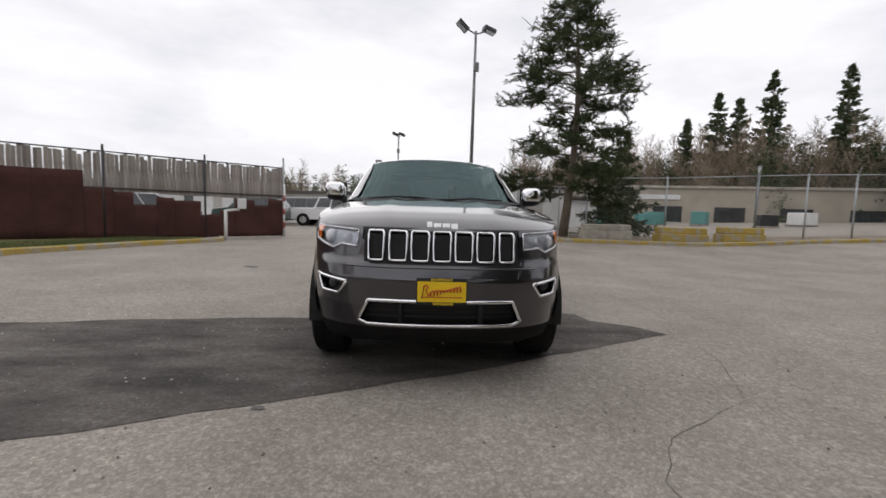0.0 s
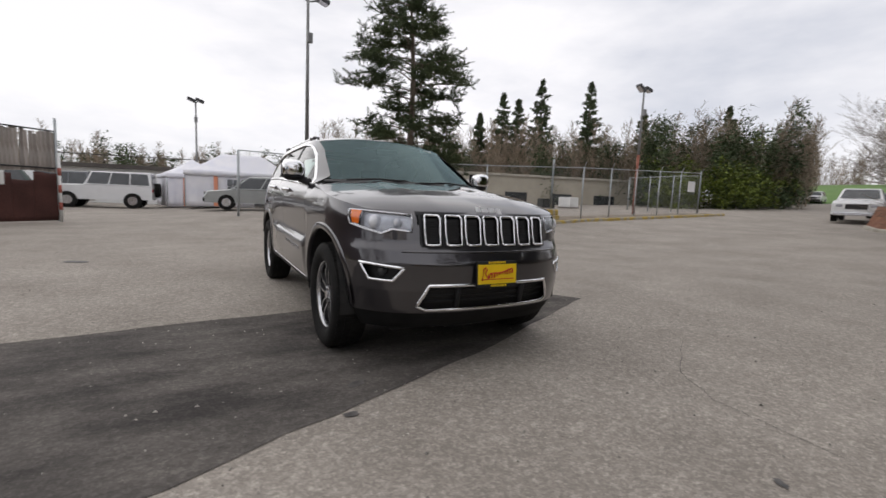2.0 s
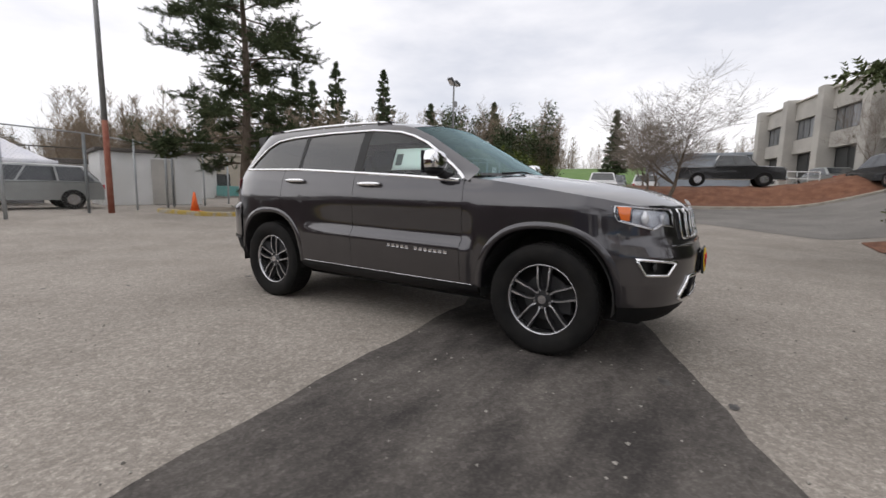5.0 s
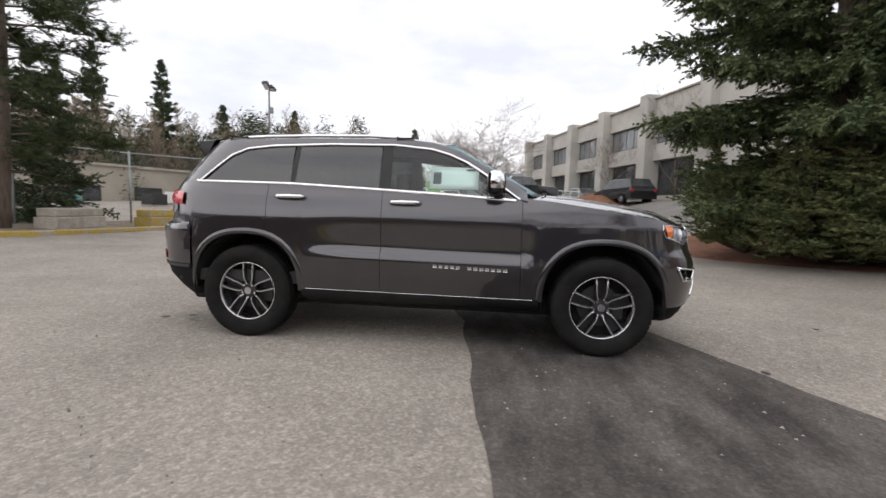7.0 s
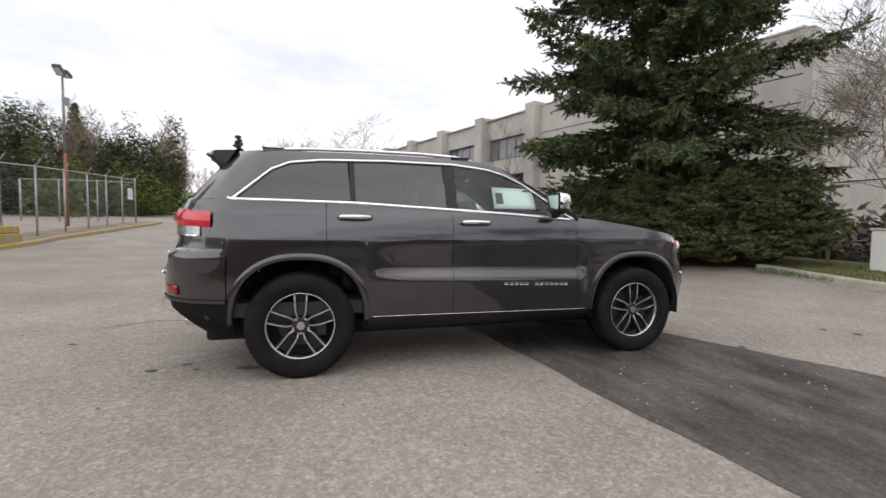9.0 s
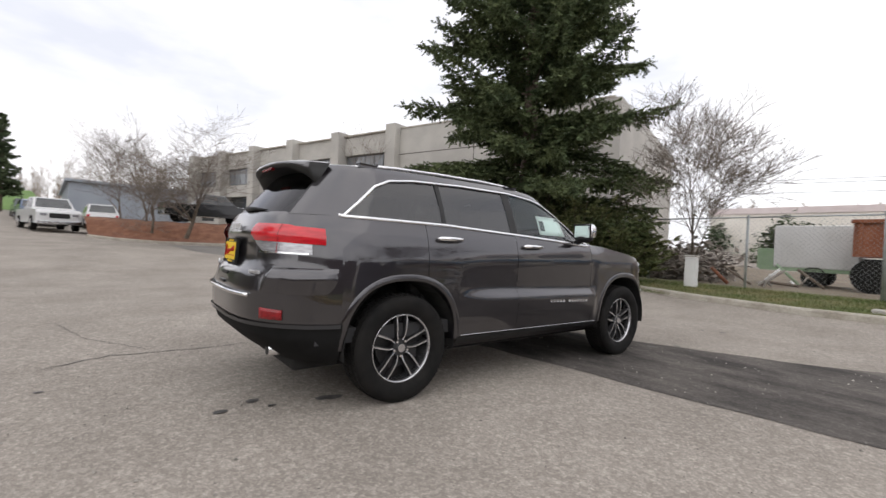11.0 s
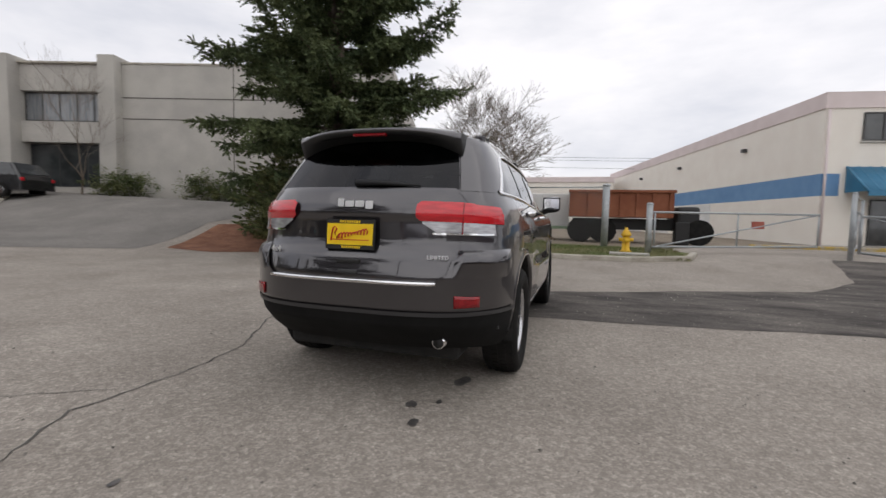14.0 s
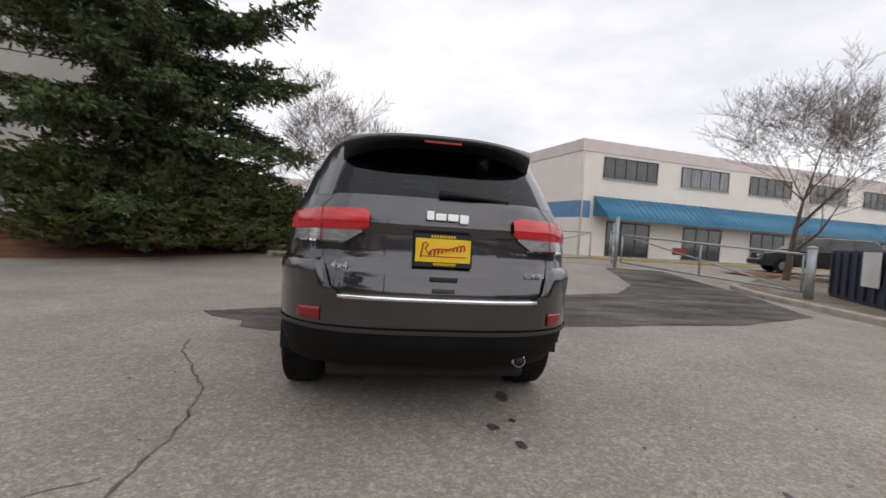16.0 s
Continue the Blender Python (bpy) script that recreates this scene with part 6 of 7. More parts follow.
# ---- tents ----
def tent(x, y, rz, w, d, eave, peak, label, windows=True):
    t = empty("canopy_tent", label, "tent", "event tents", on_ground(x, y, rz))
    for sx in (-1, 1):
        for sy in (-1, 1):
            tube("tent_pole", [(sx * w / 2, sy * d / 2, 0), (sx * w / 2, sy * d / 2, eave)], 0.025, M_GALV, t)

    def roof_fn(u, v):
        X, Y = (2 * u - 1), (2 * v - 1)
        ridge = max(0.0, 1 - max(max(0.0, (abs(X) * w / 2 - (w - d) / 2) / (d / 2)), abs(Y)))
        return (X * w / 2 * 1.02, Y * d / 2 * 1.04, eave + (peak - eave) * ridge ** 1.25 - 0.03 * abs(math.sin(X * 9)) * (1 - ridge))
    grid_mesh("tent_roof", roof_fn, 28, 16, M_TENT, t, "white peaked canopy", 0.01)
    for sy in (-1, 1):
        grid_mesh("valance", lambda u, v, sy=sy: ((2 * u - 1) * w / 2 * 1.02, sy * d / 2 * 1.045, eave - 0.22 + 0.22 * v + 0.02 * math.sin(u * 60) * (1 - v)), 40, 2, M_TENT, t, "", 0.008)
    for sx in (-1, 1):
        grid_mesh("valance", lambda u, v, sx=sx: (sx * w / 2 * 1.022, (2 * u - 1) * d / 2 * 1.04, eave - 0.22 + 0.22 * v), 20, 2, M_TENT, t, "", 0.008)
    wall_w = w * 0.62
    grid_mesh("tent_wall", lambda u, v: (-w / 2 + wall_w * u, -d / 2 + 0.03 * math.sin(u * 31) * (1 - v), 0.02 + (eave - 0.1) * v), 40, 6, M_TENT, t, "white tent wall", 0.008)
    grid_mesh("tent_wall", lambda u, v: (-w / 2, -d / 2 + d * u + 0.02, 0.02 + (eave - 0.1) * v), 20, 6, M_TENT, t, "white tent wall", 0.008)
    grid_mesh("tent_wall", lambda u, v: (-w / 2 + w * u, d / 2, 0.02 + (eave - 0.1) * v), 30, 6, M_TENT, t, "white tent wall", 0.008)
    box("tent_strap", -w / 2 + wall_w * 0.40, -w / 2 + wall_w * 0.46, -d / 2 - 0.05, -d / 2 - 0.035, 0.05, eave - 0.2, M_ORANGE, t, "orange strap")
    if windows:
        for k in range(2):
            cx = -w / 2 + wall_w * 0.68 + k * 0.62
            for i in range(2):
                for j in range(2):
                    box("tent_pane", cx - 0.26 + i * 0.27, cx - 0.02 + i * 0.27, -d / 2 - 0.05, -d / 2 - 0.036, 0.72 + j * 0.36, 1.03 + j * 0.36, M_WIN_GREY, t, "clear tent window pane")
    return t


tent(0.35, 21.4, -6, 5.0, 3.0, 1.75, 2.72, "white canopy tent with windowed side walls")
tent(-2.0, 24.4, 12, 3.0, 3.0, 1.75, 2.65, "smaller white canopy tent", False)
tagged(box("open_tailgate", 0.9, 2.4, 19.2, 19.35, 1.55, 1.63, P_BLACK, None, "", 0.02), "black raised car tailgate under the tent edge", "tailgate").matrix_world = Matrix.Identity(4)


# ---- buildings ----
def wall_frame(p, q):
    """A frame with x along the wall from p to q and y pointing behind it."""
    return Matrix.Translation((p[0], p[1], 0)) @ Matrix.Rotation(math.atan2(q[1] - p[1], q[0] - p[0]), 4, "Z"), math.hypot(q[0] - p[0], q[1] - p[1])


def window(parent, x0, x1, z0, z1, panes, y=-0.03, mat=None, label="framed window"):
    w = empty("window")
    w.parent = parent
    bm = bmesh.new()
    t = 0.06
    for a, b, c, d in ((x0, x1, z1 - t, z1), (x0, x1, z0, z0 + t), (x0, x0 + t, z0 + t, z1 - t), (x1 - t, x1, z0 + t, z1 - t)):
        add_box(bm, a, b, y - 0.03, y + 0.05, c, d)
    for k in range(1, panes):
        xx = x0 + (x1 - x0) * k / panes
        add_box(bm, xx - 0.025, xx + 0.025, y - 0.025, y + 0.05, z0 + t, z1 - t)
    part("window_frame", bm, M_FRAME, w, "dark window frame")
    for k in range(panes):
        a, b = x0 + (x1 - x0) * k / panes + 0.03, x0 + (x1 - x0) * (k + 1) / panes - 0.03
        box("pane", a, b, y + 0.0, y + 0.012, z0 + t, z1 - t, mat or M_WIN_DARK, w)
    box("window_sill", x0 - 0.05, x1 + 0.05, y - 0.07, y + 0.04, z0 - 0.07, z0 - 0.005, M_CONCRETE, w)
    return w


# concrete office building in the south-east
A_, B_ = (8.6, -16.77), (50.0, -4.55)
fr, L_se = wall_frame(A_, B_)
fr = fr @ Matrix.Diagonal((1, -1, 1, 1))
se = empty("concrete_building", "pale grey two-storey concrete office building with tall piers", "building", at=fr)
SE0, SE1 = 0.4, 8.85
xA = math.hypot(23.4 - A_[0], -12.4 - A_[1]) - 0.9
PIER = 5.6
box("wall", 0, xA, 0.0, 0.3, SE0, SE1, M_CONCRETE, se, "plain grooved concrete wall")
box("back_block", 0, L_se, 1.0, 16.0, SE0, SE1 - 0.3, M_CONCRETE, se)
box("return_wall", -0.3, 0, 0.0, 16, SE0, SE1, M_CONCRETE, se)
for z in (6.0, 7.1):
    box("groove", 0, xA - 0.3, -0.012, 0.0, z, z + 0.05, M_ROOFING, se, "dark panel joint")
for xx in (xA - 6.4, xA - 12.8):
    box("groove", xx, xx + 0.04, -0.010, 0.0, SE0, SE1, M_ROOFING, se, "dark panel joint")
npier = 6
for k in range(npier):
    x = xA + k * PIER
    box("pier", x - 0.45, x + 0.45, -0.55, 0.6, SE0, SE1 + 0.32, M_CONCRETE, se, "tall concrete pier", 0.03)
    if x + PIER > L_se:
        break
    a, b = x + 0.45, x + PIER - 0.45
    box("spandrel", a, b, 0.12, 0.6, 7.45, SE1, M_CONCRETE, se)
    box("spandrel", a, b, 0.12, 0.6, 4.75, 5.85, M_CONCRETE, se)
    box("spandrel", a, b, 0.12, 0.6, SE0, 2.3, M_CONCRETE, se)
    window(se, a, b, 5.9, 7.42, 5, 0.40, M_WIN_GREY)
    window(se, a, b, 2.4, 4.72, 3, 0.62, M_WIN_DARK)
box("parapet_cap", 0, L_se, -0.04, 0.35, SE1, SE1 + 0.10, M_CONCRETE_OLD, se, "", 0.01)
rail = empty("ramp_rail", "pale concrete ramp with railings before the office building", "railing", at=fr @ Matrix.Translation((xA + 6.5, -4.5, 1.6)))
for z in (0.55, 0.95):
    tube("handrail", [(0, 0, z), (6.5, 0, z + 0.35)], 0.03, M_WHITE, rail)
for k in range(6):
    tube("rail_post", [(k * 1.3, 0, 0), (k * 1.3, 0, 0.97 + k * 0.07)], 0.025, M_WHITE, rail)
box("ramp", 0, 6.5, 0.05, 1.2, -0.3, 0.35, M_CONCRETE, rail, "", 0.02)

# warehouse with blue awnings in the south-west
C_ = (-11.6, -19.5)
fr, L_w = wall_frame(C_, (-46.0, -24.6))
fr = fr @ Matrix.Rotation(0, 4, "Z")
wh = empty("warehouse", "cream two-storey warehouse with blue band and awnings", "building", at=pose(C_[0], C_[1], 0))
E1 = Matrix.Rotation(math.atan2(-24.6 + 19.5, -46.0 + 11.6), 4, "Z")
E2 = Matrix.Rotation(math.atan2(-53.0 + 19.5, -5.0 + 11.6), 4, "Z")
W0, W1 = 0.1, 7.15
front = empty("front_wall")
front.parent, front.matrix_basis = wh, E1 @ Matrix.Diagonal((1, -1, 1, 1))
sidew = empty("side_wall")
sidew.parent, sidew.matrix_basis = wh, E2 @ Matrix.Diagonal((1, -1, 1, 1))
box("wall_low", 0, 34, 0.0, -0.3, W0, 2.55, M_BEIGE, front)
box("wall_band", 0, 0.75, 0.0, -0.3, 2.55, 3.55, M_BLUE_BAND, front)
box("wall_mid", 0.75, 34, 0.0, -0.3, 2.55, 3.55, M_BEIGE, front)
box("wall_high", 0, 34, 0.0, -0.3, 3.55, 6.45, M_BEIGE, front)
box("parapet", -0.05, 34, 0.05, -0.3, 6.45, W1, M_PINK_TRIM, front, "pale pink parapet", 0.01)
box("wall_low", 0, 36, -0.0, 0.3, W0, 2.55, M_BEIGE, sidew)
box("wall_band", 0, 36, -0.0, 0.3, 2.55, 3.55, M_BLUE_BAND, sidew, "blue painted band")
box("wall_high", 0, 36, -0.0, 0.3, 3.55, 6.45, M_BEIGE, sidew)
box("parapet", -0.05, 36, -0.05, 0.3, 6.45, W1, M_PINK_TRIM, sidew, "pale pink parapet", 0.01)
mesh_object("flat_roof", [E1 @ Vector((0, 0, 6.9)), E1 @ Vector((34, 0, 6.9)), E1 @ Vector((34, 30, 6.9)), E2 @ Vector((36, 0, 6.9))], [(0, 1, 2, 3)], M_ROOFING, wh)


def front_window(x0, x1, z0, z1, panes, mat):
    w = window(front, x0, x1, z0, z1, panes, -0.03, mat)
    w.matrix_basis = Matrix.Diagonal((1, -1, 1, 1))
    return w


for k in range(5):
    front_window(1.5 + k * 5.9, 5.5 + k * 5.9, 5.0, 6.25, 5, M_WIN_GREY if k % 2 else M_WIN_DARK)
    front_window(2.0 + k * 5.9, 5.2 + k * 5.9, 0.35, 2.4, 3, M_WIN_DARK)
slope = lambda u, v, x0, x1: (x0 + (x1 - x0) * u, 0.02 + 1.35 * (1 - v), 2.70 + 1.15 * v)
for k in range(4):
    x0, x1 = 1.0 + k * 8.2, 1.0 + k * 8.2 + 8.1
    aw = grid_mesh("awning", lambda u, v, x0=x0, x1=x1: slope(u, v, x0, x1), 4, 2, M_AWNING, front, "blue sheet metal awning", 0.03)
    for q in range(19):
        xx = x0 + (x1 - x0) * q / 18
        tube("awning_seam", [slope(0, v, xx, xx) for v in (0, 1)], 0.055, M_AWNING, aw, sides=6)
    box("awning_fringe", x0, x1, 1.36, 1.39, 2.50, 2.72, M_AWNING, aw)
    mesh_object("awning_cheek", [(x0, 0.02, 2.7), (x0, 1.37, 2.7), (x0, 0.02, 3.85), (x0 - 0.02, 0.02, 2.7), (x0 - 0.02, 1.37, 2.7), (x0 - 0.02, 0.02, 3.85)], [(0, 1, 2), (5, 4, 3), (0, 3, 4, 1), (1, 4, 5, 2), (2, 5, 3, 0)], M_AWNING, aw)
tube("downpipe", [E1 @ Vector((0.1, -0.1, 0.2)), E1 @ Vector((0.1, -0.1, 6.4))], 0.05, M_PINK_TRIM, wh, "rain downpipe")
for k in range(3):
    box("wall_lamp", 6 + k * 9, 6.3 + k * 9, -0.25, 0.0, 5.4, 5.6, M_LAMP, sidew, "dark wall lamp", 0.03)
for k in range(3):
    box("loading_door", 10 + k * 7, 13.4 + k * 7, -0.03, 0.02, 0.2, 3.2 - 0.7, M_WHITE, sidew, "white loading door", 0.01)
far_shed = empty("far_white_building", "long white building beyond the yard", "building", at=pose(6.5, -47, 0.2, 0, 0, 0))
box("wall", -11, 9, -6, 0, 0, 5.3, M_BEIGE, far_shed, "", 0.02)
box("parapet", -11.1, 9.1, -6.1, 0.1, 5.3, 5.9, M_PINK_TRIM, far_shed, "pale pink parapet", 0.02)
kerb("kerb_warehouse", [(-7.4, -14.4), (-11, -14.8), (-17, -15.2), (-26, -16.6)], M_YELLOW, label="yellow kerb before the warehouse")
drape("bed_warehouse", [(-12.4, -9.6), (-14.0, -7.3), (-16.5, -8.0), (-15.5, -10.4)], M_MULCH, 0.05, label="mulch bed under the bare tree")

# long low white building in the north
fr, L_n = wall_frame((-24.0, 36.5), (12.5, 25.5))
nb = empty("low_white_building", "long low white concrete building with dark roof edge", "building", at=fr)
box("wall", 0, L_n, 0, 0.3, -0.2, 2.25, M_WHITE, nb)
box("roof", -0.4, L_n + 0.4, -0.45, 9, 2.25, 2.5, M_ROOFING, nb, "dark flat roof edge", 0.02)
box("end_wall", L_n - 0.3, L_n, 0.3, 9, -0.2, 2.25, M_WHITE, nb)
for k in range(7):
    window(nb, 3.2 + k * 5.1, 4.1 + k * 5.1, 1.2, 1.9, 1, -0.03, M_WIN_DARK)
for k in range(3):
    box("door", 6.2 + k * 10, 7.1 + k * 10, -0.03, 0.02, 0.1, 1.98, M_CONCRETE, nb, "grey steel door", 0.01)
tube("roof_rail", [(0, 0.2, 3.1), (L_n, 0.2, 3.1)], 0.03, M_ROOFING, nb)
for k in range(14):
    tube("rail_post", [(k * L_n / 13, 0.2, 2.5), (k * L_n / 13, 0.2, 3.1)], 0.03, M_ROOFING, nb)

# beige building behind the wire fence
fr, L_b = wall_frame((13.5, 33.5), (42.0, 23.5))
bb = empty("beige_building", "low beige building behind the wire fence", "building", at=fr)
box("wall", 0, L_b, 0, 8, 0.2, 3.7, M_TAN_SHADED, bb)
box("roof_edge", -0.2, L_b + 0.2, -0.2, 8, 3.7, 3.9, M_CONCRETE_OLD, bb, "", 0.01)
for k in range(6):
    window(bb, 2.0 + k * 4.6, 4.2 + k * 4.6, 0.9, 2.2, 2, -0.03, M_WIN_DARK)
box("wall_sign", 5.3, 8.6, -0.1, 0.0, 2.75, 3.15, M_WHITE, bb, "long white blank sign", 0.01)
for k, (bx, by, mt) in enumerate(((13, 25, M_TEAL), (15.5, 24.5, M_TEAL), (19.2, 24.2, M_TEAL), (20.5, 20, M_BLACK), (23.3, 20.6, M_WHITE), (17, 26, M_TEAL))):
    cr_ = empty("yard_crate", "teal crate stacked in the fenced yard" if mt is M_TEAL else "crate stacked in the fenced yard", "crate", "yard crates", on_ground(bx, by, k * 23))
    box("crate_body", -0.6, 0.6, -0.45, 0.45, 0.1, 0.75 + 0.1 * (k % 3), mt, cr_, "", 0.03)
    box("pallet", -0.65, 0.65, -0.5, 0.5, 0.0, 0.1, M_SLAT, cr_)
# white shed beside the pine and blue-grey shed in the east
shed = empty("white_shed", "small white shed behind the pine", "shed", at=on_ground(6.2, 20.5, -12))
box("wall", -1.9, 1.9, -1.5, 1.5, 0, 2.25, M_WHITE, shed, "", 0.02)
box("roof", -2.05, 2.05, -1.65, 1.65, 2.25, 2.38, M_ROOFING, shed, "", 0.01)
box("door", -0.1, 0.8, -1.54, -1.5, 0.05, 2.0, M_CONCRETE, shed, "", 0.01)
blue_b = empty("blue_grey_building", "blue grey metal building beyond the mulch bank", "building", at=pose(50, -3.5, 1.6, 0, 0, 4))
box("wall", 0, 26, -4, 9, 0, 3.7, M_BLUEGREY, blue_b)
box("roof", -0.3, 26.3, -4.3, 9.3, 3.7, 3.95, M_BLUEGREY, blue_b, "", 0.02)
for k in range(7):
    box("wall_rib", -0.05, 0.0, -3.4 + k * 1.8, -3.34 + k * 1.8, 0, 3.7, M_BLUEGREY, blue_b)

# ---- yard south: truck, trailer, gates, hydrant ----
tk = empty("dump_truck", "old dump truck with a rust brown steel body", "truck", at=pose(-2.75, -15.2, ground_on_grid(-2.7, -15.2), 0, 0, 2))
box("tipper_body", -1.95, 1.95, -1.1, 1.1, 1.05, 2.08, M_RUST_BOX, tk, "rust brown tipper body", 0.02)
for k in range(7):
    box("body_rib", -1.85 + k * 0.60, -1.77 + k * 0.60, 1.1, 1.17, 1.05, 2.06, M_RUST_BOX, tk)
box("body_rim", -2.0, 2.0, 1.05, 1.2, 2.02, 2.13, M_RUST_BOX, tk, "", 0.02)
box("chassis", -2.9, 1.8, -0.5, 0.5, 0.55, 1.0, M_BLACK, tk, "", 0.02)
box("cab", -2.9, -2.1, -1.0, 1.0, 0.6, 1.5, M_BLACK, tk, "dark truck cab", 0.12)
for wx_ in (-2.9, 0.6, 1.5):
    for s in (-1, 1):
        bm = bmesh.new()
        bmesh.ops.create_cone(bm, cap_ends=True, segments=22, radius1=0.5, radius2=0.5, depth=0.32, matrix=Matrix.Translation((wx_, s * 0.85, 0.5)) @ Matrix.Rotation(radians(90), 4, "X"))
        part("wheel", bm, M_TYRE, tk)
tr = empty("box_trailer", "white box trailer with green drawbar", "trailer", at=pose(0.35, -16.4, ground_on_grid(0.3, -16.4), 0, 0, 3))
box("trailer_body", -1.1, 1.1, -1.0, 1.0, 0.62, 2.05, M_WHITE, tr, "white trailer box", 0.03)
box("trailer_frame", -1.1, 1.5, 0.9, 1.0, 0.5, 0.62, M_GREEN_PAINT, tr)
box("tailboard", 1.1, 1.6, -0.9, 0.9, 0.55, 1.25, M_GREEN_PAINT, tr, "faded green tailboard", 0.02)
tube("prop", [(0.3, 1.1, 0.0), (1.0, 1.0, 0.7)], 0.04, M_GREEN_PAINT, tr)
for s in (-1, 1):
    bm = bmesh.new()
    bmesh.ops.create_cone(bm, cap_ends=True, segments=20, radius1=0.34, radius2=0.34, depth=0.2, matrix=Matrix.Translation((0, s * 0.9, 0.34)) @ Matrix.Rotation(radians(90), 4, "X"))
    part("wheel", bm, M_TYRE, tr)
rng = random.Random(3)
for k in range(16):
    px, py = rng.uniform(-1.0, 3.4), rng.uniform(-13.8, -11.6)
    deb = tube("scrap_timber", [(px, py, ground_on_grid(px, py) + 0.08), (px + rng.uniform(-0.9, 0.9), py + rng.uniform(-0.4, 0.4), ground_on_grid(px, py) + rng.uniform(0.1, 0.6))], rng.uniform(0.02, 0.05), rng.choice([M_SLAT, M_RUST_BOX, M_WHITE, M_BARK]))
    tagged(deb, "scrap timber lying in the yard", "scrap", "scrap heap")
hy = empty("fire_hydrant", "yellow fire hydrant on a concrete pad", "hydrant", at=on_ground(-2.55, -8.55, lift=0.07))
tube("barrel", [(0, 0, 0), (0, 0, 0.06), (0, 0, 0.065), (0, 0, 0.46)], [0.15, 0.15, 0.105, 0.10], M_HYDRANT, hy, "", 16)
tube("bonnet", [(0, 0, 0.46), (0, 0, 0.50), (0, 0, 0.58), (0, 0, 0.63), (0, 0, 0.70)], [0.13, 0.13, 0.10, 0.05, 0.035], M_HYDRANT, hy, "", 16)
tube("nozzle", [(-0.19, 0, 0.36), (0.19, 0, 0.36)], 0.05, M_HYDRANT, hy, "", 12)
tube("pumper_nozzle", [(0, 0, 0.34), (0, 0.19, 0.34)], 0.065, M_HYDRANT, hy, "", 12)
tagged(box("hydrant_pad", -3.1, -2.1, -8.25, -7.95, 0.22, 0.33, M_CONCRETE, None, "", 0.02), "small concrete slab by the hydrant", "slab")
mb = empty("meter_box", "small pale utility box on the verge", "box", at=on_ground(1.5, -9.1, 0, 0.07))
box("cabinet", -0.14, 0.14, -0.1, 0.1, 0, 0.78, M_WHITE, mb, "", 0.02)
box("lid", -0.16, 0.16, -0.12, 0.12, 0.78, 0.83, M_CONCRETE, mb, "", 0.015)


def gate_post(x, y, h, r=0.085):
    p = tagged(tube("gate_post", [(x, y, ground_on_grid(x, y) - 0.05), (x, y, ground_on_grid(x, y) + h)], r, M_GALV, None, "", 14), "thick galvanised gate post", "post", "gate posts")
    bm = bmesh.new()
    bmesh.ops.create_uvsphere(bm, u_segments=14, v_segments=8, radius=r * 1.12)
    bmesh.ops.scale(bm, vec=(1, 1, 0.5), verts=bm.verts)
    bmesh.ops.translate(bm, vec=(x, y, ground_on_grid(x, y) + h), verts=bm.verts)
    part("post_cap", bm, M_GALV, p, "", True)
    return p


gate_post(-2.05, -10.2, 2.0, 0.11)
gate_post(-3.15, -8.75, 1.42, 0.085)
gate_post(-10.3, -4.35, 1.32, 0.10)
gate_post(-8.1, -9.4, 1.75, 0.06)


def swing_gate(p, q, h, label):
    g = empty("swing_gate", label, "gate", "pipe gates")
    z0, z1 = ground_on_grid(*p), ground_on_grid(*q)
    at = lambda t, z: (p[0] + (q[0] - p[0]) * t, p[1] + (q[1] - p[1]) * t, z0 + (z1 - z0) * t + z)
    for z in (0.22, h):
        tube("gate_rail", [at(0.02, z), at(1, z)], 0.030, M_GALV, g)
    for t in (0.03, 0.5, 1.0):
        tube("gate_upright", [at(t, 0.2), at(t, h)], 0.026, M_GALV, g)
    tube("gate_brace", [at(0.03, 0.22), at(1, h)], 0.022, M_GALV, g)
    sgn = at(0.62, h * 0.72)
    box("gate_sign", -0.22, 0.22, -0.01, 0.01, -0.11, 0.11, M_BRICK_RED, g, "small dull red sign", 0, Matrix.Translation(sgn) @ Matrix.Rotation(math.atan2(q[1] - p[1], q[0] - p[0]), 4, "Z"))
    return g


swing_gate((-10.3, -4.35), (-8.2, -9.2), 1.15, "galvanised pipe gate with diagonal brace")
swing_gate((-3.15, -8.75), (-8.3, -11.6), 1.2, "open galvanised pipe gate with a small sign")
swing_gate((-8.1, -9.4), (-10.2, -13.4), 1.3, "pipe gate leaf standing open")
nv = empty("screened_container", "navy steel container with a white notice", "container", at=pose(-11.7, -3.0, ground_on_grid(-11.7, -3.0) + 0.05, 0, 0, 58))
box("container_body", -2.2, 2.2, -0.9, 0.9, 0, 1.28, M_NAVY, nv, "navy steel side", 0.02)
for k in range(10):
    box("container_rib", -2.1 + k * 0.46, -2.02 + k * 0.46, -0.95, -0.9, 0.1, 1.2, M_NAVY, nv)
box("notice", -0.3, 0.5, -0.97, -0.955, 0.45, 1.25, M_WHITE, nv, "white blank notice")
tagged(box("waste_bin", -5.3, -4.8, -14.6, -14.1, 0.30, 1.2, M_BLACK, None, "", 0.04), "black bin before the warehouse", "bin")

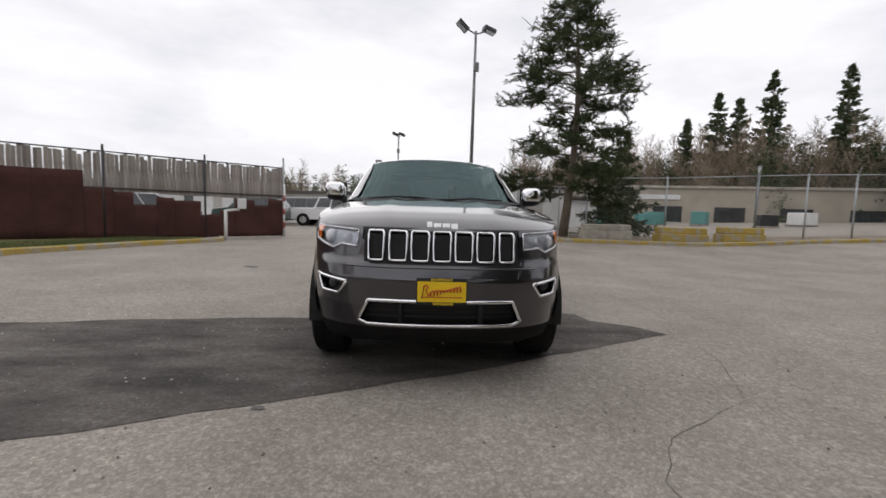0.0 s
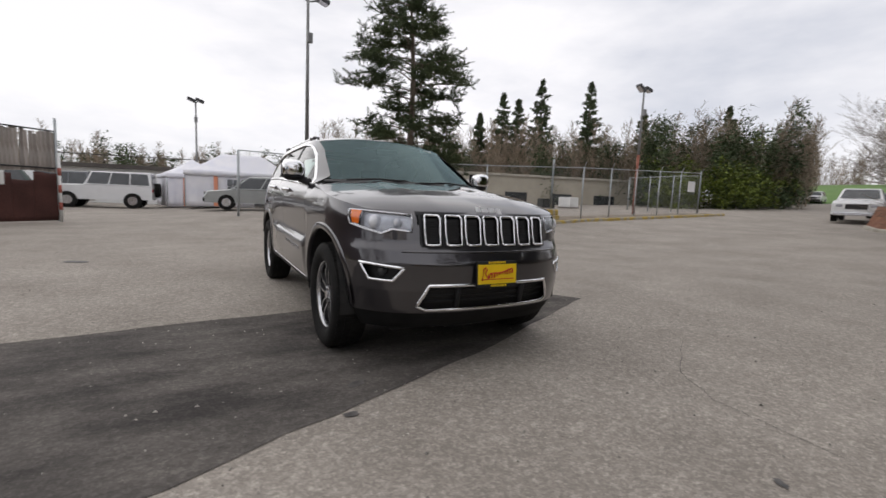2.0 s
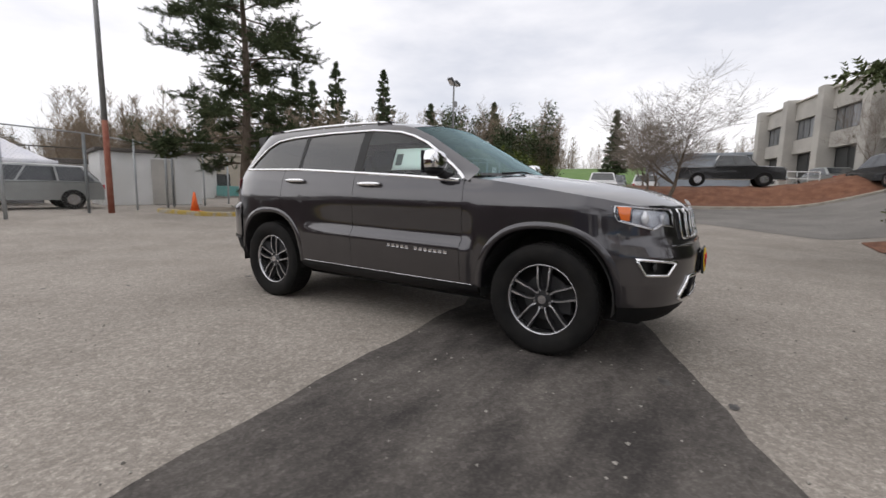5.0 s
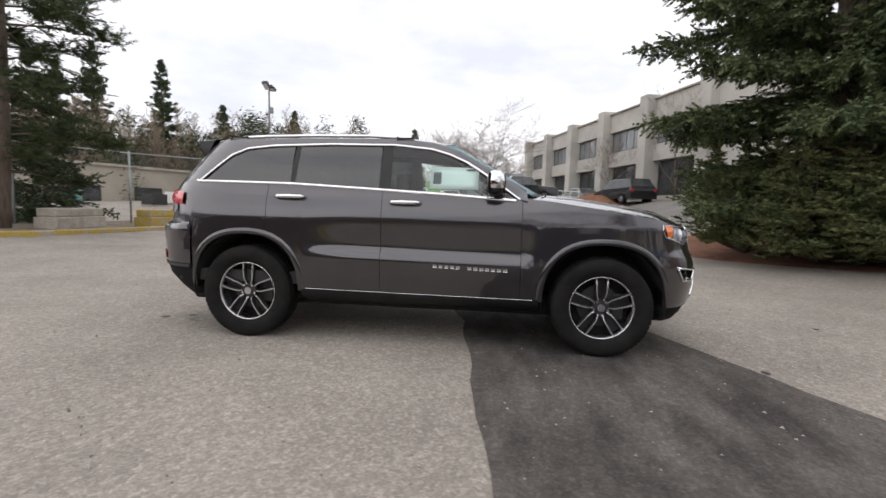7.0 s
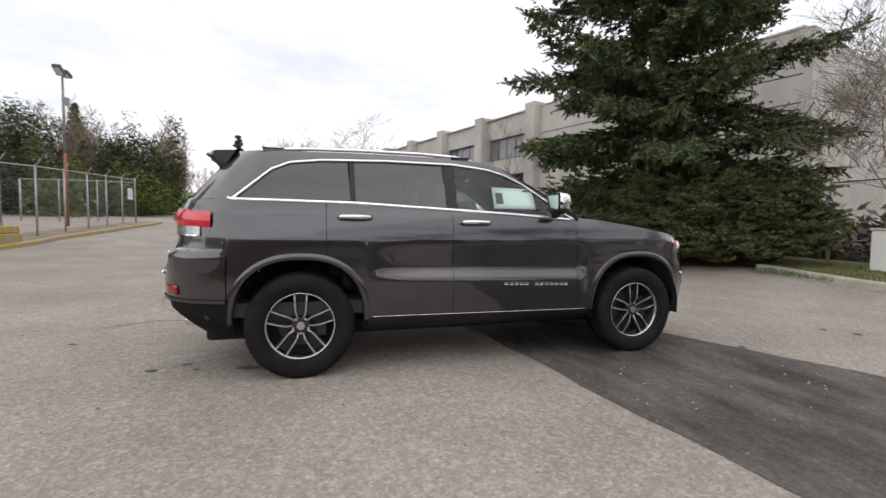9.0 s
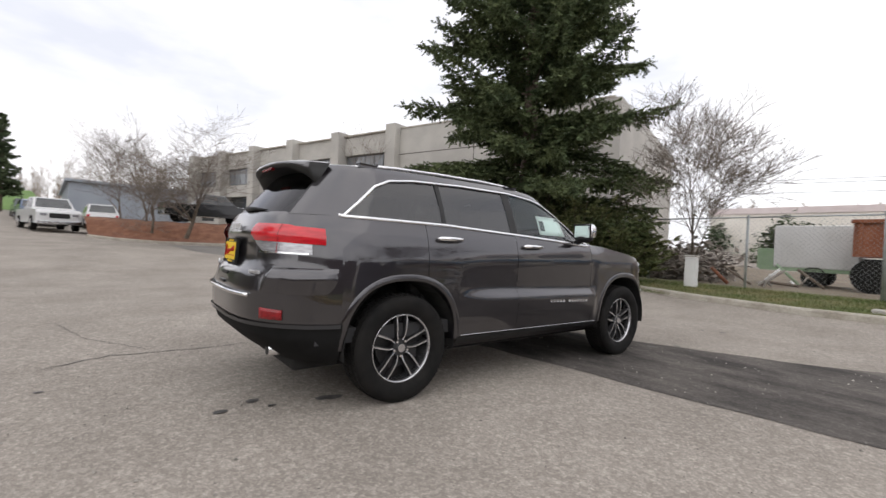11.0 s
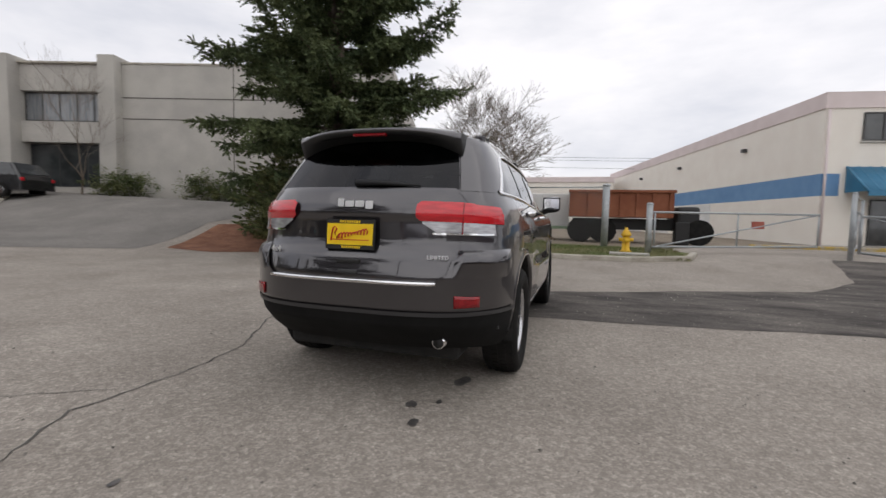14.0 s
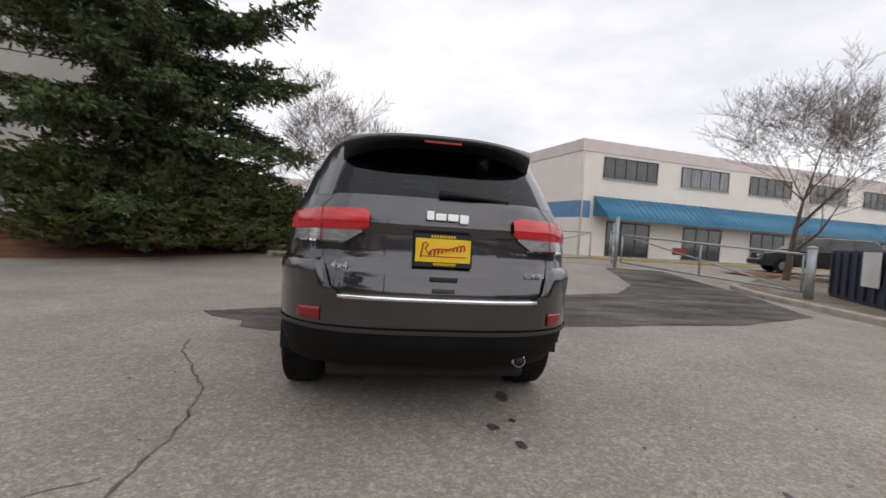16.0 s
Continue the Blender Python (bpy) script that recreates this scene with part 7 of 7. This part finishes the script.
# ---- trees ----
def sprays(centres, rng, size, spread, count, droop=0.35, flat=0.5, width=0.28, axis=None):
    """Small leafy blades round centres: verts and faces. axis gives an outward way for each centre."""
    verts, faces = [], []
    for i, c in enumerate(centres):
        ax = axis[i] if axis else None
        for _ in range(count):
            o = Vector((rng.gauss(0, spread), rng.gauss(0, spread), rng.gauss(0, spread * flat)))
            d = Vector((rng.gauss(0, 1), rng.gauss(0, 1), rng.gauss(-droop, 0.45)))
            if ax is not None:
                d = d * 0.55 + ax * 1.1
            d.normalize()
            s = size * rng.uniform(0.6, 1.35)
            side = d.cross(Vector((rng.gauss(0, 0.5), rng.gauss(0, 0.5), 1))).normalized() * s * width
            p = Vector(c) + o
            k = len(verts)
            verts += [p, p + d * s * 0.45 + side, p + d * s, p + d * s * 0.45 - side]
            faces.append((k, k + 1, k + 2, k + 3))
    return verts, faces


def needle_twigs(lines, rng, reach, wide, step, verts, faces):
    """Short flat needle blades in two ranks along each twig of lines."""
    for p, q in lines:
        d = q - p
        L = d.length
        if L < 0.02:
            continue
        d = d / L
        flat = d.cross(Vector((rng.gauss(0, 0.35), rng.gauss(0, 0.35), 1))).normalized()
        n = max(2, int(L / step))
        for i in range(n):
            f_ = (i + rng.random()) / n
            for sgn in (-1, 1):
                r = reach * rng.uniform(0.7, 1.25) * (1.1 - 0.5 * f_)
                w = (flat * sgn * 0.8 + d * 0.75 + Vector((0, 0, rng.gauss(-0.05, 0.3)))).normalized()
                e = w.cross(Vector((rng.gauss(0, 1), rng.gauss(0, 1), rng.gauss(0, 1)))).normalized() * wide
                c = p + d * L * f_
                k = len(verts)
                verts += [c - e, c + e, c + w * r]
                faces.append((k, k + 1, k + 2))


def fir(x, y, h, r, seed, label, low=0.6, density=1.0, mat=None, whorls=26, z=None, reach=0.13, shape=None, wide=0.028, step=0.045, limbs_per=6):
    """A conifer of drooping boughs: limbs in whorls, side twigs in a flat fan, blades of needles along each twig."""
    rng = random.Random(seed)
    t = empty("fir_tree", label, "tree", "conifers", pose(x, y, ground_on_grid(x, y) if z is None else z))
    tube("trunk", [(0, 0, -0.1), (0.02, 0, h * 0.35), (0, 0.03, h * 0.7), (0, 0, h * 0.98)], [h * 0.022, h * 0.017, h * 0.009, 0.01], M_BARK, t, "brown trunk")
    limbs = bmesh.new()
    verts, faces = [], []
    up = Vector((0, 0, 1))
    for w in range(whorls):
        f_ = w / (whorls - 1)
        full = r * (1 - f_) ** 0.85 + 0.12 if not shape else interp(shape, low + (h - low) * f_)
        n = limbs_per if f_ < 0.8 else limbs_per - 1
        a0 = rng.uniform(0, 6.28)
        for k in range(n):
            a = a0 + 2 * math.pi * k / n + rng.gauss(0, 0.2)
            L = full * rng.choice((0.5, 0.75, 0.9, 1.0, 1.12)) * rng.uniform(0.9, 1.1)
            zz = low + (h - low) * min(1.0, max(0.0, f_ + rng.uniform(-0.85, 0.85) / whorls))
            d = Vector((math.cos(a), math.sin(a), 0))
            lift = rng.uniform(-0.10, 0.24) + 0.35 * f_
            sag = rng.uniform(0.16, 0.34)
            at = lambda s: Vector((0, 0, zz)) + d * L * s + up * L * (lift * s - sag * s * s + 0.10 * s ** 4)
            add_tube(limbs, [at(s) for s in (0.0, 0.3, 0.65, 1.0)], [0.012 + 0.010 * L, 0.010 + 0.006 * L, 0.01, 0.004], 4, False)
            side = d.cross(up)
            lines = []
            m = max(4, int(L * 9 * density))
            for q in range(m):
                s = 0.12 + 0.88 * (q + rng.random()) / m
                p = at(s)
                for sgn in (-1, 1):
                    tl = (0.10 + 0.34 * L * (1.02 - s) ** 0.8 * min(1, s * 2.5)) * rng.uniform(0.6, 1.2)
                    tip = p + (side * sgn * 0.85 + d * 0.6).normalized() * tl + up * (-0.22 * tl + rng.gauss(0, 0.13))
                    lines.append((p, tip))
                    if tl > 0.3:
                        mid = p.lerp(tip, 0.5)
                        lines.append((mid, mid + d * tl * 0.5 + up * rng.gauss(-0.04, 0.13)))
                        lines.append((mid, mid + Vector((rng.gauss(0, 0.06), rng.gauss(0, 0.06), -rng.uniform(0.12, 0.32)))))
            lines.append((at(0.85), at(1.05)))
            needle_twigs(lines, rng, reach, wide, step, verts, faces)
    tagged(part("limbwork", limbs, M_BARK, t, "bare lower twigs and limbs"), kind="stuff")
    mesh_object("crown", verts, faces, mat or M_NEEDLE, t, "dark green drooping needle sprays")
    return t


fir(6.4, -8.1, 14.5, 3.9, 4, "large dark green fir standing in a mulch bed", 0.9, 0.95, None, 31, shape=[(0.9, 3.0), (3.0, 3.8), (5.5, 4.05), (8.0, 3.6), (10.5, 2.5), (14.5, 0.2)])


def juniper(x, y, w, h, seed):
    rng = random.Random(seed)
    t = empty("juniper_bush", "spreading green juniper bush below the fir", "bush", "juniper bushes", on_ground(x, y, 0, 0.08))
    stems = bmesh.new()
    lines = []
    for k in range(88):
        a = rng.uniform(0, 6.28)
        e = rng.uniform(0.12, 1.35)
        L = w * (math.cos(e) ** 0.8) * rng.uniform(0.6, 1.08) + 0.1
        top = h * math.sin(e) * rng.uniform(0.7, 1.1) + 0.15
        tip = Vector((math.cos(a) * L, math.sin(a) * L, top))
        add_tube(stems, [(0, 0, 0.02), tip * 0.5 + Vector((0, 0, 0.08)), tip], [0.02, 0.014, 0.004], 4, False)
        for q in range(13):
            s = 0.30 + 0.72 * rng.random()
            p = tip * s + Vector((rng.gauss(0, 0.13), rng.gauss(0, 0.13), rng.gauss(0, 0.07)))
            p.z = max(0.05, p.z)
            out = Vector((math.cos(a) + rng.gauss(0, 0.35), math.sin(a) + rng.gauss(0, 0.35), rng.uniform(0.1, 0.7))).normalized()
            lines.append((p, p + out * rng.uniform(0.18, 0.36)))
            for sgn in (-1, 1):
                lines.append((p + out * 0.08, p + out * 0.16 + out.cross(Vector((0, 0, 1))) * sgn * 0.12))
    tagged(part("stemwork", stems, M_BARK, t), kind="stuff")
    v, fc = [], []
    needle_twigs(lines, rng, 0.11, 0.019, 0.028, v, fc)
    mesh_object("foliage", v, fc, M_JUNIPER, t, "feathery green foliage")
    return t


for k, (jx, jy, jw, jh) in enumerate(((7.3, -6.8, 1.5, 2.6), (5.5, -7.3, 1.55, 2.4), (4.4, -8.0, 1.5, 2.3), (3.5, -8.9, 1.3, 1.9), (5.9, -8.5, 1.8, 3.3), (7.6, -8.0, 1.8, 3.1), (4.6, -9.3, 1.6, 2.6))):
    juniper(jx, jy, jw, jh, 20 + k)


def pine(x, y, h, seed):
    rng = random.Random(seed)
    t = empty("pine_tree", "tall open-crowned pine beside the kerb", "tree", "conifers", on_ground(x, y))
    lean = lambda z: Vector((0.35 * math.sin(z * 0.35) - 0.32, 0.1 * math.sin(z * 0.5), z))
    tube("trunk", [lean(z) for z in (-0.1, 1.2, 2.5, 4.0, 5.5, 7.0, 8.4, h)], [0.20, 0.17, 0.15, 0.12, 0.10, 0.075, 0.04, 0.01], M_BARK, t, "slender bent trunk")
    limbs = bmesh.new()
    lines = []
    for k in range(62):
        f_ = (k + rng.random()) / 62
        z = 1.5 + (h - 1.6) * f_
        reach = interp([(0, 1.9), (0.12, 2.6), (0.3, 1.6), (0.5, 2.3), (0.62, 2.3), (0.8, 1.5), (0.93, 1.0), (1, 0.4)], f_) * rng.choice((0.5, 0.8, 1.0, 1.15)) * rng.uniform(0.9, 1.1)
        a = k * 2.4 + rng.gauss(0, 0.3)
        d = Vector((math.cos(a), math.sin(a), 0))
        rise = rng.uniform(-0.15, 0.22) if f_ > 0.2 else rng.uniform(-0.25, 0.05)
        b = lean(z)
        pts = [b + d * reach * s + Vector((0, 0, rise * reach * s + 0.12 * math.sin(s * 3))) for s in (0, 0.33, 0.66, 1.0)]
        add_tube(limbs, pts, [0.035, 0.026, 0.016, 0.006], 4, False)
        n = int(6 + reach * (8 if f_ > 0.2 else 10))
        for q in range(n):
            s = 0.45 + 0.6 * rng.random() ** 0.8
            p = b + d * reach * s + Vector((0, 0, rise * reach * s + 0.12 * math.sin(s * 3)))
            c = p + Vector((rng.gauss(0, 0.22), rng.gauss(0, 0.22), rng.gauss(0.12, 0.11)))
            lines.append((p, c))
            for _ in range(5):
                e = c + Vector((rng.gauss(0, 0.15), rng.gauss(0, 0.15), rng.gauss(0.05, 0.09)))
                lines.append((c, e + (e - c) * 0.3))
    tagged(part("limbwork", limbs, M_BARK, t, "crooked limbs"), kind="stuff")
    v, fc = [], []
    needle_twigs(lines, rng, 0.13, 0.013, 0.032, v, fc)
    mesh_object("crown", v, fc, M_PINE, t, "tufts of dark green needles")
    return t


pine(5.85, 11.9, 8.95, 8)
fir(8.6, 14.0, 4.6, 1.9, 31, "bushy dark conifer behind the pine", 0.3, 0.8, M_PINE, 13, wide=0.035, step=0.06)


def bare_tree(x, y, h, seed, label, spread=0.5, levels=4, z=None, trunk_r=None, kids=4, r_twig=0.006):
    rng = random.Random(seed)
    t = empty("bare_tree", label, "tree", "bare trees", pose(x, y, ground_on_grid(x, y) if z is None else z))
    bm, tw = bmesh.new(), bmesh.new()

    def grow(p, d, L, r, lev):
        pts, rad = [p], [r]
        q = p
        for k in range(3):
            d = (d + Vector((rng.gauss(0, 0.12), rng.gauss(0, 0.12), rng.gauss(0.03, 0.08)))).normalized()
            q = q + d * L / 3
            pts.append(q)
            rad.append(max(0.0042, r * (1 - 0.22 * (k + 1))))
        add_tube(bm if lev < 2 else tw, pts, rad, 6 if lev < 2 else 3, False)
        if lev >= levels:
            return
        n = kids + (2 if lev == 0 else 0)
        for k in range(n):
            i = rng.choice((1, 2, 2, 3, 3)) if lev else rng.choice((1, 2, 2, 3))
            side = Vector((rng.gauss(0, 1), rng.gauss(0, 1), rng.gauss(0.1, 0.35))).normalized()
            nd = (d * (1 - spread) + side * spread * 1.35 + Vector((0, 0, 0.10))).normalized()
            grow(pts[i], nd, L * rng.uniform(0.52, 0.80), rad[i] * 0.62, lev + 1)
        grow(pts[-1], d, L * 0.66, rad[-1] * 0.9, lev + 1)
    r0 = trunk_r or h * 0.018
    grow(Vector((0, 0, -0.05)), Vector((rng.gauss(0, 0.05), rng.gauss(0, 0.05), 1)), h * 0.40, r0, 0)
    part("trunk", bm, M_BARK, t, "grey brown trunk and limbs")
    tagged(part("twig_crown", tw, M_TWIG, t, "fine bare twigs"), kind="stuff")
    return t


bare_tree(2.3, -11.0, 5.9, 3, "spreading leafless tree behind the verge", 0.46, 5, kids=4, trunk_r=0.055)
bare_tree(19.9, 0.0, 6.3, 5, "leafless larch on the mulch bank", 0.62, 4, bank_top(19.9, 0) - 0.5, 0.10, 6)
bare_tree(21.6, 1.2, 5.0, 15, "second leafless tree on the mulch bank", 0.6, 4, bank_top(21.6, 1.2) - 0.4, 0.07, 5)
bare_tree(24.8, 1.2, 5.6, 25, "leafless tree beside the parked pickup", 0.5, 4, bank_top(24.8, 1.2) - 0.3, 0.07, 5)
bare_tree(27.2, 2.2, 5.2, 26, "leafless tree on top of the mulch bank", 0.5, 4, bank_top(27.2, 2.2) - 0.3, 0.06, 5)
bare_tree(-13.6, -8.0, 7.0, 9, "leafless maple before the warehouse", 0.46, 5, None, 0.13, 4)
bare_tree(-15.5, -3.2, 8.0, 12, "leafless tree beside the container", 0.55, 4, None, 0.12, 5)
bare_tree(22.5, -10.9, 6.4, 21, "thin pale birch before the office windows", 0.34, 4, None, 0.06, 3)
bare_tree(27.2, -8.6, 5.2, 22, "thin young leafless tree beside the parked crossover", 0.38, 4, None, 0.06, 4)
for k, (bx, by, bh) in enumerate(((14.6, -14.2, 1.1), (16.2, -13.6, 1.3), (17.6, -13.2, 1.5), (20.6, -12.0, 1.3), (21.6, -11.8, 1.2))):
    rng = random.Random(60 + k)
    t = empty("shrub", "clipped green shrub along the concrete wall", "bush", "wall shrubs", on_ground(bx, by))
    cs = [Vector((rng.gauss(0, 0.55), rng.gauss(0, 0.35), abs(rng.gauss(0.4, 0.25)) * bh)) for _ in range(90)]
    v, fc = sprays(cs, rng, 0.11, 0.12, 30, 0.0, 0.8, 0.3)
    mesh_object("foliage", v, fc, M_JUNIPER, t)

# far conifers that stand out against the sky
for k, (fx, fy, fh) in enumerate(((28.6, 41.8, 11.5), (31.0, 40.4, 14.0), (32.6, 39.4, 13.2), (34.6, 37.6, 15.6), (38.8, 33.9, 15.0), (45.5, 31.5, 11.5), (57, 28, 13), (27, 52, 12), (62, 30, 12), (62, 11.5, 11))):
    fir(fx, fy, fh * 0.92, fh * 0.17, 70 + k, "tall dark conifer in the far wood", 2.0, 0.45, M_FAR_FIR, 22, reach=0.34, wide=0.10, step=0.16)
rng = random.Random(77)
centres, bare_v, bare_f = [], [], []
for k in range(115):
    edge = k >= 85
    a = radians(rng.uniform(53, 69) if edge else rng.uniform(20, 69))
    R = rng.uniform(43, 54) if edge else rng.uniform(44, 74)
    x, y = -2 + R * math.sin(a), -4 + R * math.cos(a)
    h = rng.uniform(5.5, 9.0) if edge else rng.uniform(3.5, 8.0)
    g = ground_on_grid(x, y)
    for q in range(46):
        f_ = rng.random()
        rr = h * 0.20 * (1 - f_) + 0.15
        b = rng.uniform(0, 6.28)
        centres.append((x + rr * math.cos(b) * rng.random(), y + rr * math.sin(b) * rng.random(), g + h * f_))
v, fc = sprays(centres, rng, 0.30, 0.34, 22, 0.4, 0.8, 0.2)
tagged(mesh_object("conifer_wood", v, fc, M_FAR_FIR), "dense dark conifer wood in the distance", "trees", kind="stuff")


def bare_wood(name, label, n, a0, a1, r0, r1, h0, h1, mat, seed):
    h0, h1 = h0 * 0.8, h1 * 0.8
    rng = random.Random(seed)
    verts, faces = [], []

    def blade(p, q, w):
        d = Vector(q) - Vector(p)
        s = d.cross(Vector((rng.gauss(0, 1), rng.gauss(0, 1), 0.3))).normalized() * w
        k = len(verts)
        verts.extend([Vector(p) - s, Vector(p) + s, Vector(q)])
        faces.append((k, k + 1, k + 2))
    for _ in range(n):
        a, R = radians(rng.uniform(a0, a1)), rng.uniform(r0, r1)
        x, y = -2 + R * math.sin(a), -4 + R * math.cos(a)
        g, h = ground_on_grid(x, y), rng.uniform(h0, h1)
        top = (x + rng.gauss(0, 0.4), y + rng.gauss(0, 0.4), g + h)
        blade((x, y, g), top, 0.09)
        for _k in range(70):
            f_ = rng.uniform(0.12, 0.97)
            p = (x + (top[0] - x) * f_, y + (top[1] - y) * f_, g + h * f_)
            L = h * 0.24 * (1.15 - f_) * rng.uniform(0.5, 1.2)
            b = rng.uniform(0, 6.28)
            q = (p[0] + math.cos(b) * L, p[1] + math.sin(b) * L, p[2] + L * rng.uniform(0.8, 1.9))
            blade(p, q, 0.026)
            for _j in range(5):
                s = rng.uniform(0.3, 0.9)
                m_ = [p[i] + (q[i] - p[i]) * s for i in range(3)]
                blade(m_, (m_[0] + rng.gauss(0, 0.3 * L), m_[1] + rng.gauss(0, 0.3 * L), m_[2] + L * rng.uniform(0.2, 0.8)), 0.020)
    return tagged(mesh_object(name, verts, faces, mat), label, "trees", kind="stuff")


bare_wood("bare_wood", "brown leafless wood in the distance", 380, 14, 69, 46, 80, 7, 11.5, M_FAR_BARE, 81)
bare_wood("bare_wood_north", "brown leafless wood beyond the white building", 190, -32, 22, 62, 92, 5, 9.5, M_FAR_BARE, 82)
bare_wood("bare_wood_east", "brown leafless wood beyond the road", 150, 68, 106, 118, 150, 9, 16, M_FAR_BARE, 83)
bare_wood("bare_wood_south", "leafless trees beyond the yard", 40, 160, 178, 48, 66, 4, 9, M_FAR_BARE, 84)
rng = random.Random(91)
centres = []
for k in range(120):
    a, R = radians(rng.uniform(-36, 22)), rng.uniform(66, 95)
    x, y, h = -2 + R * math.sin(a), -4 + R * math.cos(a), rng.uniform(3.5, 7.5)
    for q in range(34):
        f_ = rng.random()
        centres.append((x + rng.gauss(0, h * 0.22 * (1.1 - f_)), y + rng.gauss(0, h * 0.22 * (1.1 - f_)), h * f_))
for k in range(20):
    a, R = radians(rng.uniform(158, 172)), rng.uniform(38, 50)
    x, y, h = -2 + R * math.sin(a), -4 + R * math.cos(a), rng.uniform(3.0, 4.6)
    for q in range(34):
        f_ = rng.random()
        centres.append((x + rng.gauss(0, h * 0.22 * (1.1 - f_)), y + rng.gauss(0, h * 0.22 * (1.1 - f_)), h * f_))
v, fc = sprays(centres, rng, 0.45, 0.4, 14, 0.2, 0.8, 0.24)
tagged(mesh_object("tree_belt_north", v, fc, M_FAR_FIR), "low dark tree belt on the skyline", "trees", kind="stuff")
centres = []
for k in range(16):
    a, R = radians(rng.uniform(56, 66)), rng.uniform(40, 46)
    x, y = -2 + R * math.sin(a), -4 + R * math.cos(a)
    for q in range(40):
        centres.append((x + rng.gauss(0, 0.9), y + rng.gauss(0, 0.9), ground_on_grid(x, y) + abs(rng.gauss(1.6, 1.0))))
v, fc = sprays(centres, rng, 0.22, 0.22, 16, 0.0, 0.8, 0.3)
tagged(mesh_object("spring_thicket", v, fc, M_SPRING), "yellow green spring thicket at the wood's edge", "bushes", kind="stuff")
# brambles behind the verge
centres = []
for k in range(60):
    x, y = rng.uniform(2.2, 7.5), rng.uniform(-15.5, -11.8)
    for q in range(10):
        centres.append((x + rng.gauss(0, 0.3), y + rng.gauss(0, 0.3), ground_on_grid(x, y) + abs(rng.gauss(0.5, 0.4))))
v, fc = sprays(centres, rng, 0.28, 0.15, 6, 0.0, 0.8, 0.22)
tagged(mesh_object("bramble_thicket", v, fc, M_TWIG), "tangle of brown brambles behind the verge", "bushes", kind="stuff")


# blades of grass on the verges
def turf(name, outline_fn, n, seed, label):
    rng = random.Random(seed)
    verts, faces = [], []
    for _ in range(n):
        x, y = outline_fn(rng)
        z = ground_on_grid(x, y) + 0.05
        h, a = rng.uniform(0.03, 0.10), rng.uniform(0, 6.28)
        w = 0.007
        k = len(verts)
        verts += [(x - w * math.cos(a), y - w * math.sin(a), z), (x + w * math.cos(a), y + w * math.sin(a), z), (x + rng.gauss(0, 0.03), y + rng.gauss(0, 0.03), z + h)]
        faces.append((k, k + 1, k + 2))
    return tagged(mesh_object(name, verts, faces, shader(name + "_blades", (0.075, 0.115, 0.025), 0.9, 0, (0.18, 0.16, 0.07), 1.2, island=0.4)), label, "grass", kind="stuff")


turf("grass_south", lambda g: (lambda s: (3.0 - 7.0 * s, g.uniform(-10.0, -7.55)))(g.random()), 14000, 41, "rough grass on the south verge")
turf("grass_west", lambda g: (lambda s, o: (-6.6 + (-8.8 + 6.6) * s - o, 9.2 + (4.0 - 9.2) * s))(g.random(), g.uniform(0.1, 2.3)), 9000, 42, "rough grass on the west verge")

# overhead cables in the south
for k, z in enumerate((7.2, 8.0, 8.3)):
    pts = [(12 - 60 * i / 12, -44 - 6 * i / 12, z - 0.5 * math.sin(math.pi * i / 12)) for i in range(13)]
    tagged(tube("overhead_cable", pts, 0.016, M_BLACK, None, "", 4), "thin black overhead cable across the sky", "cable", "overhead cables")
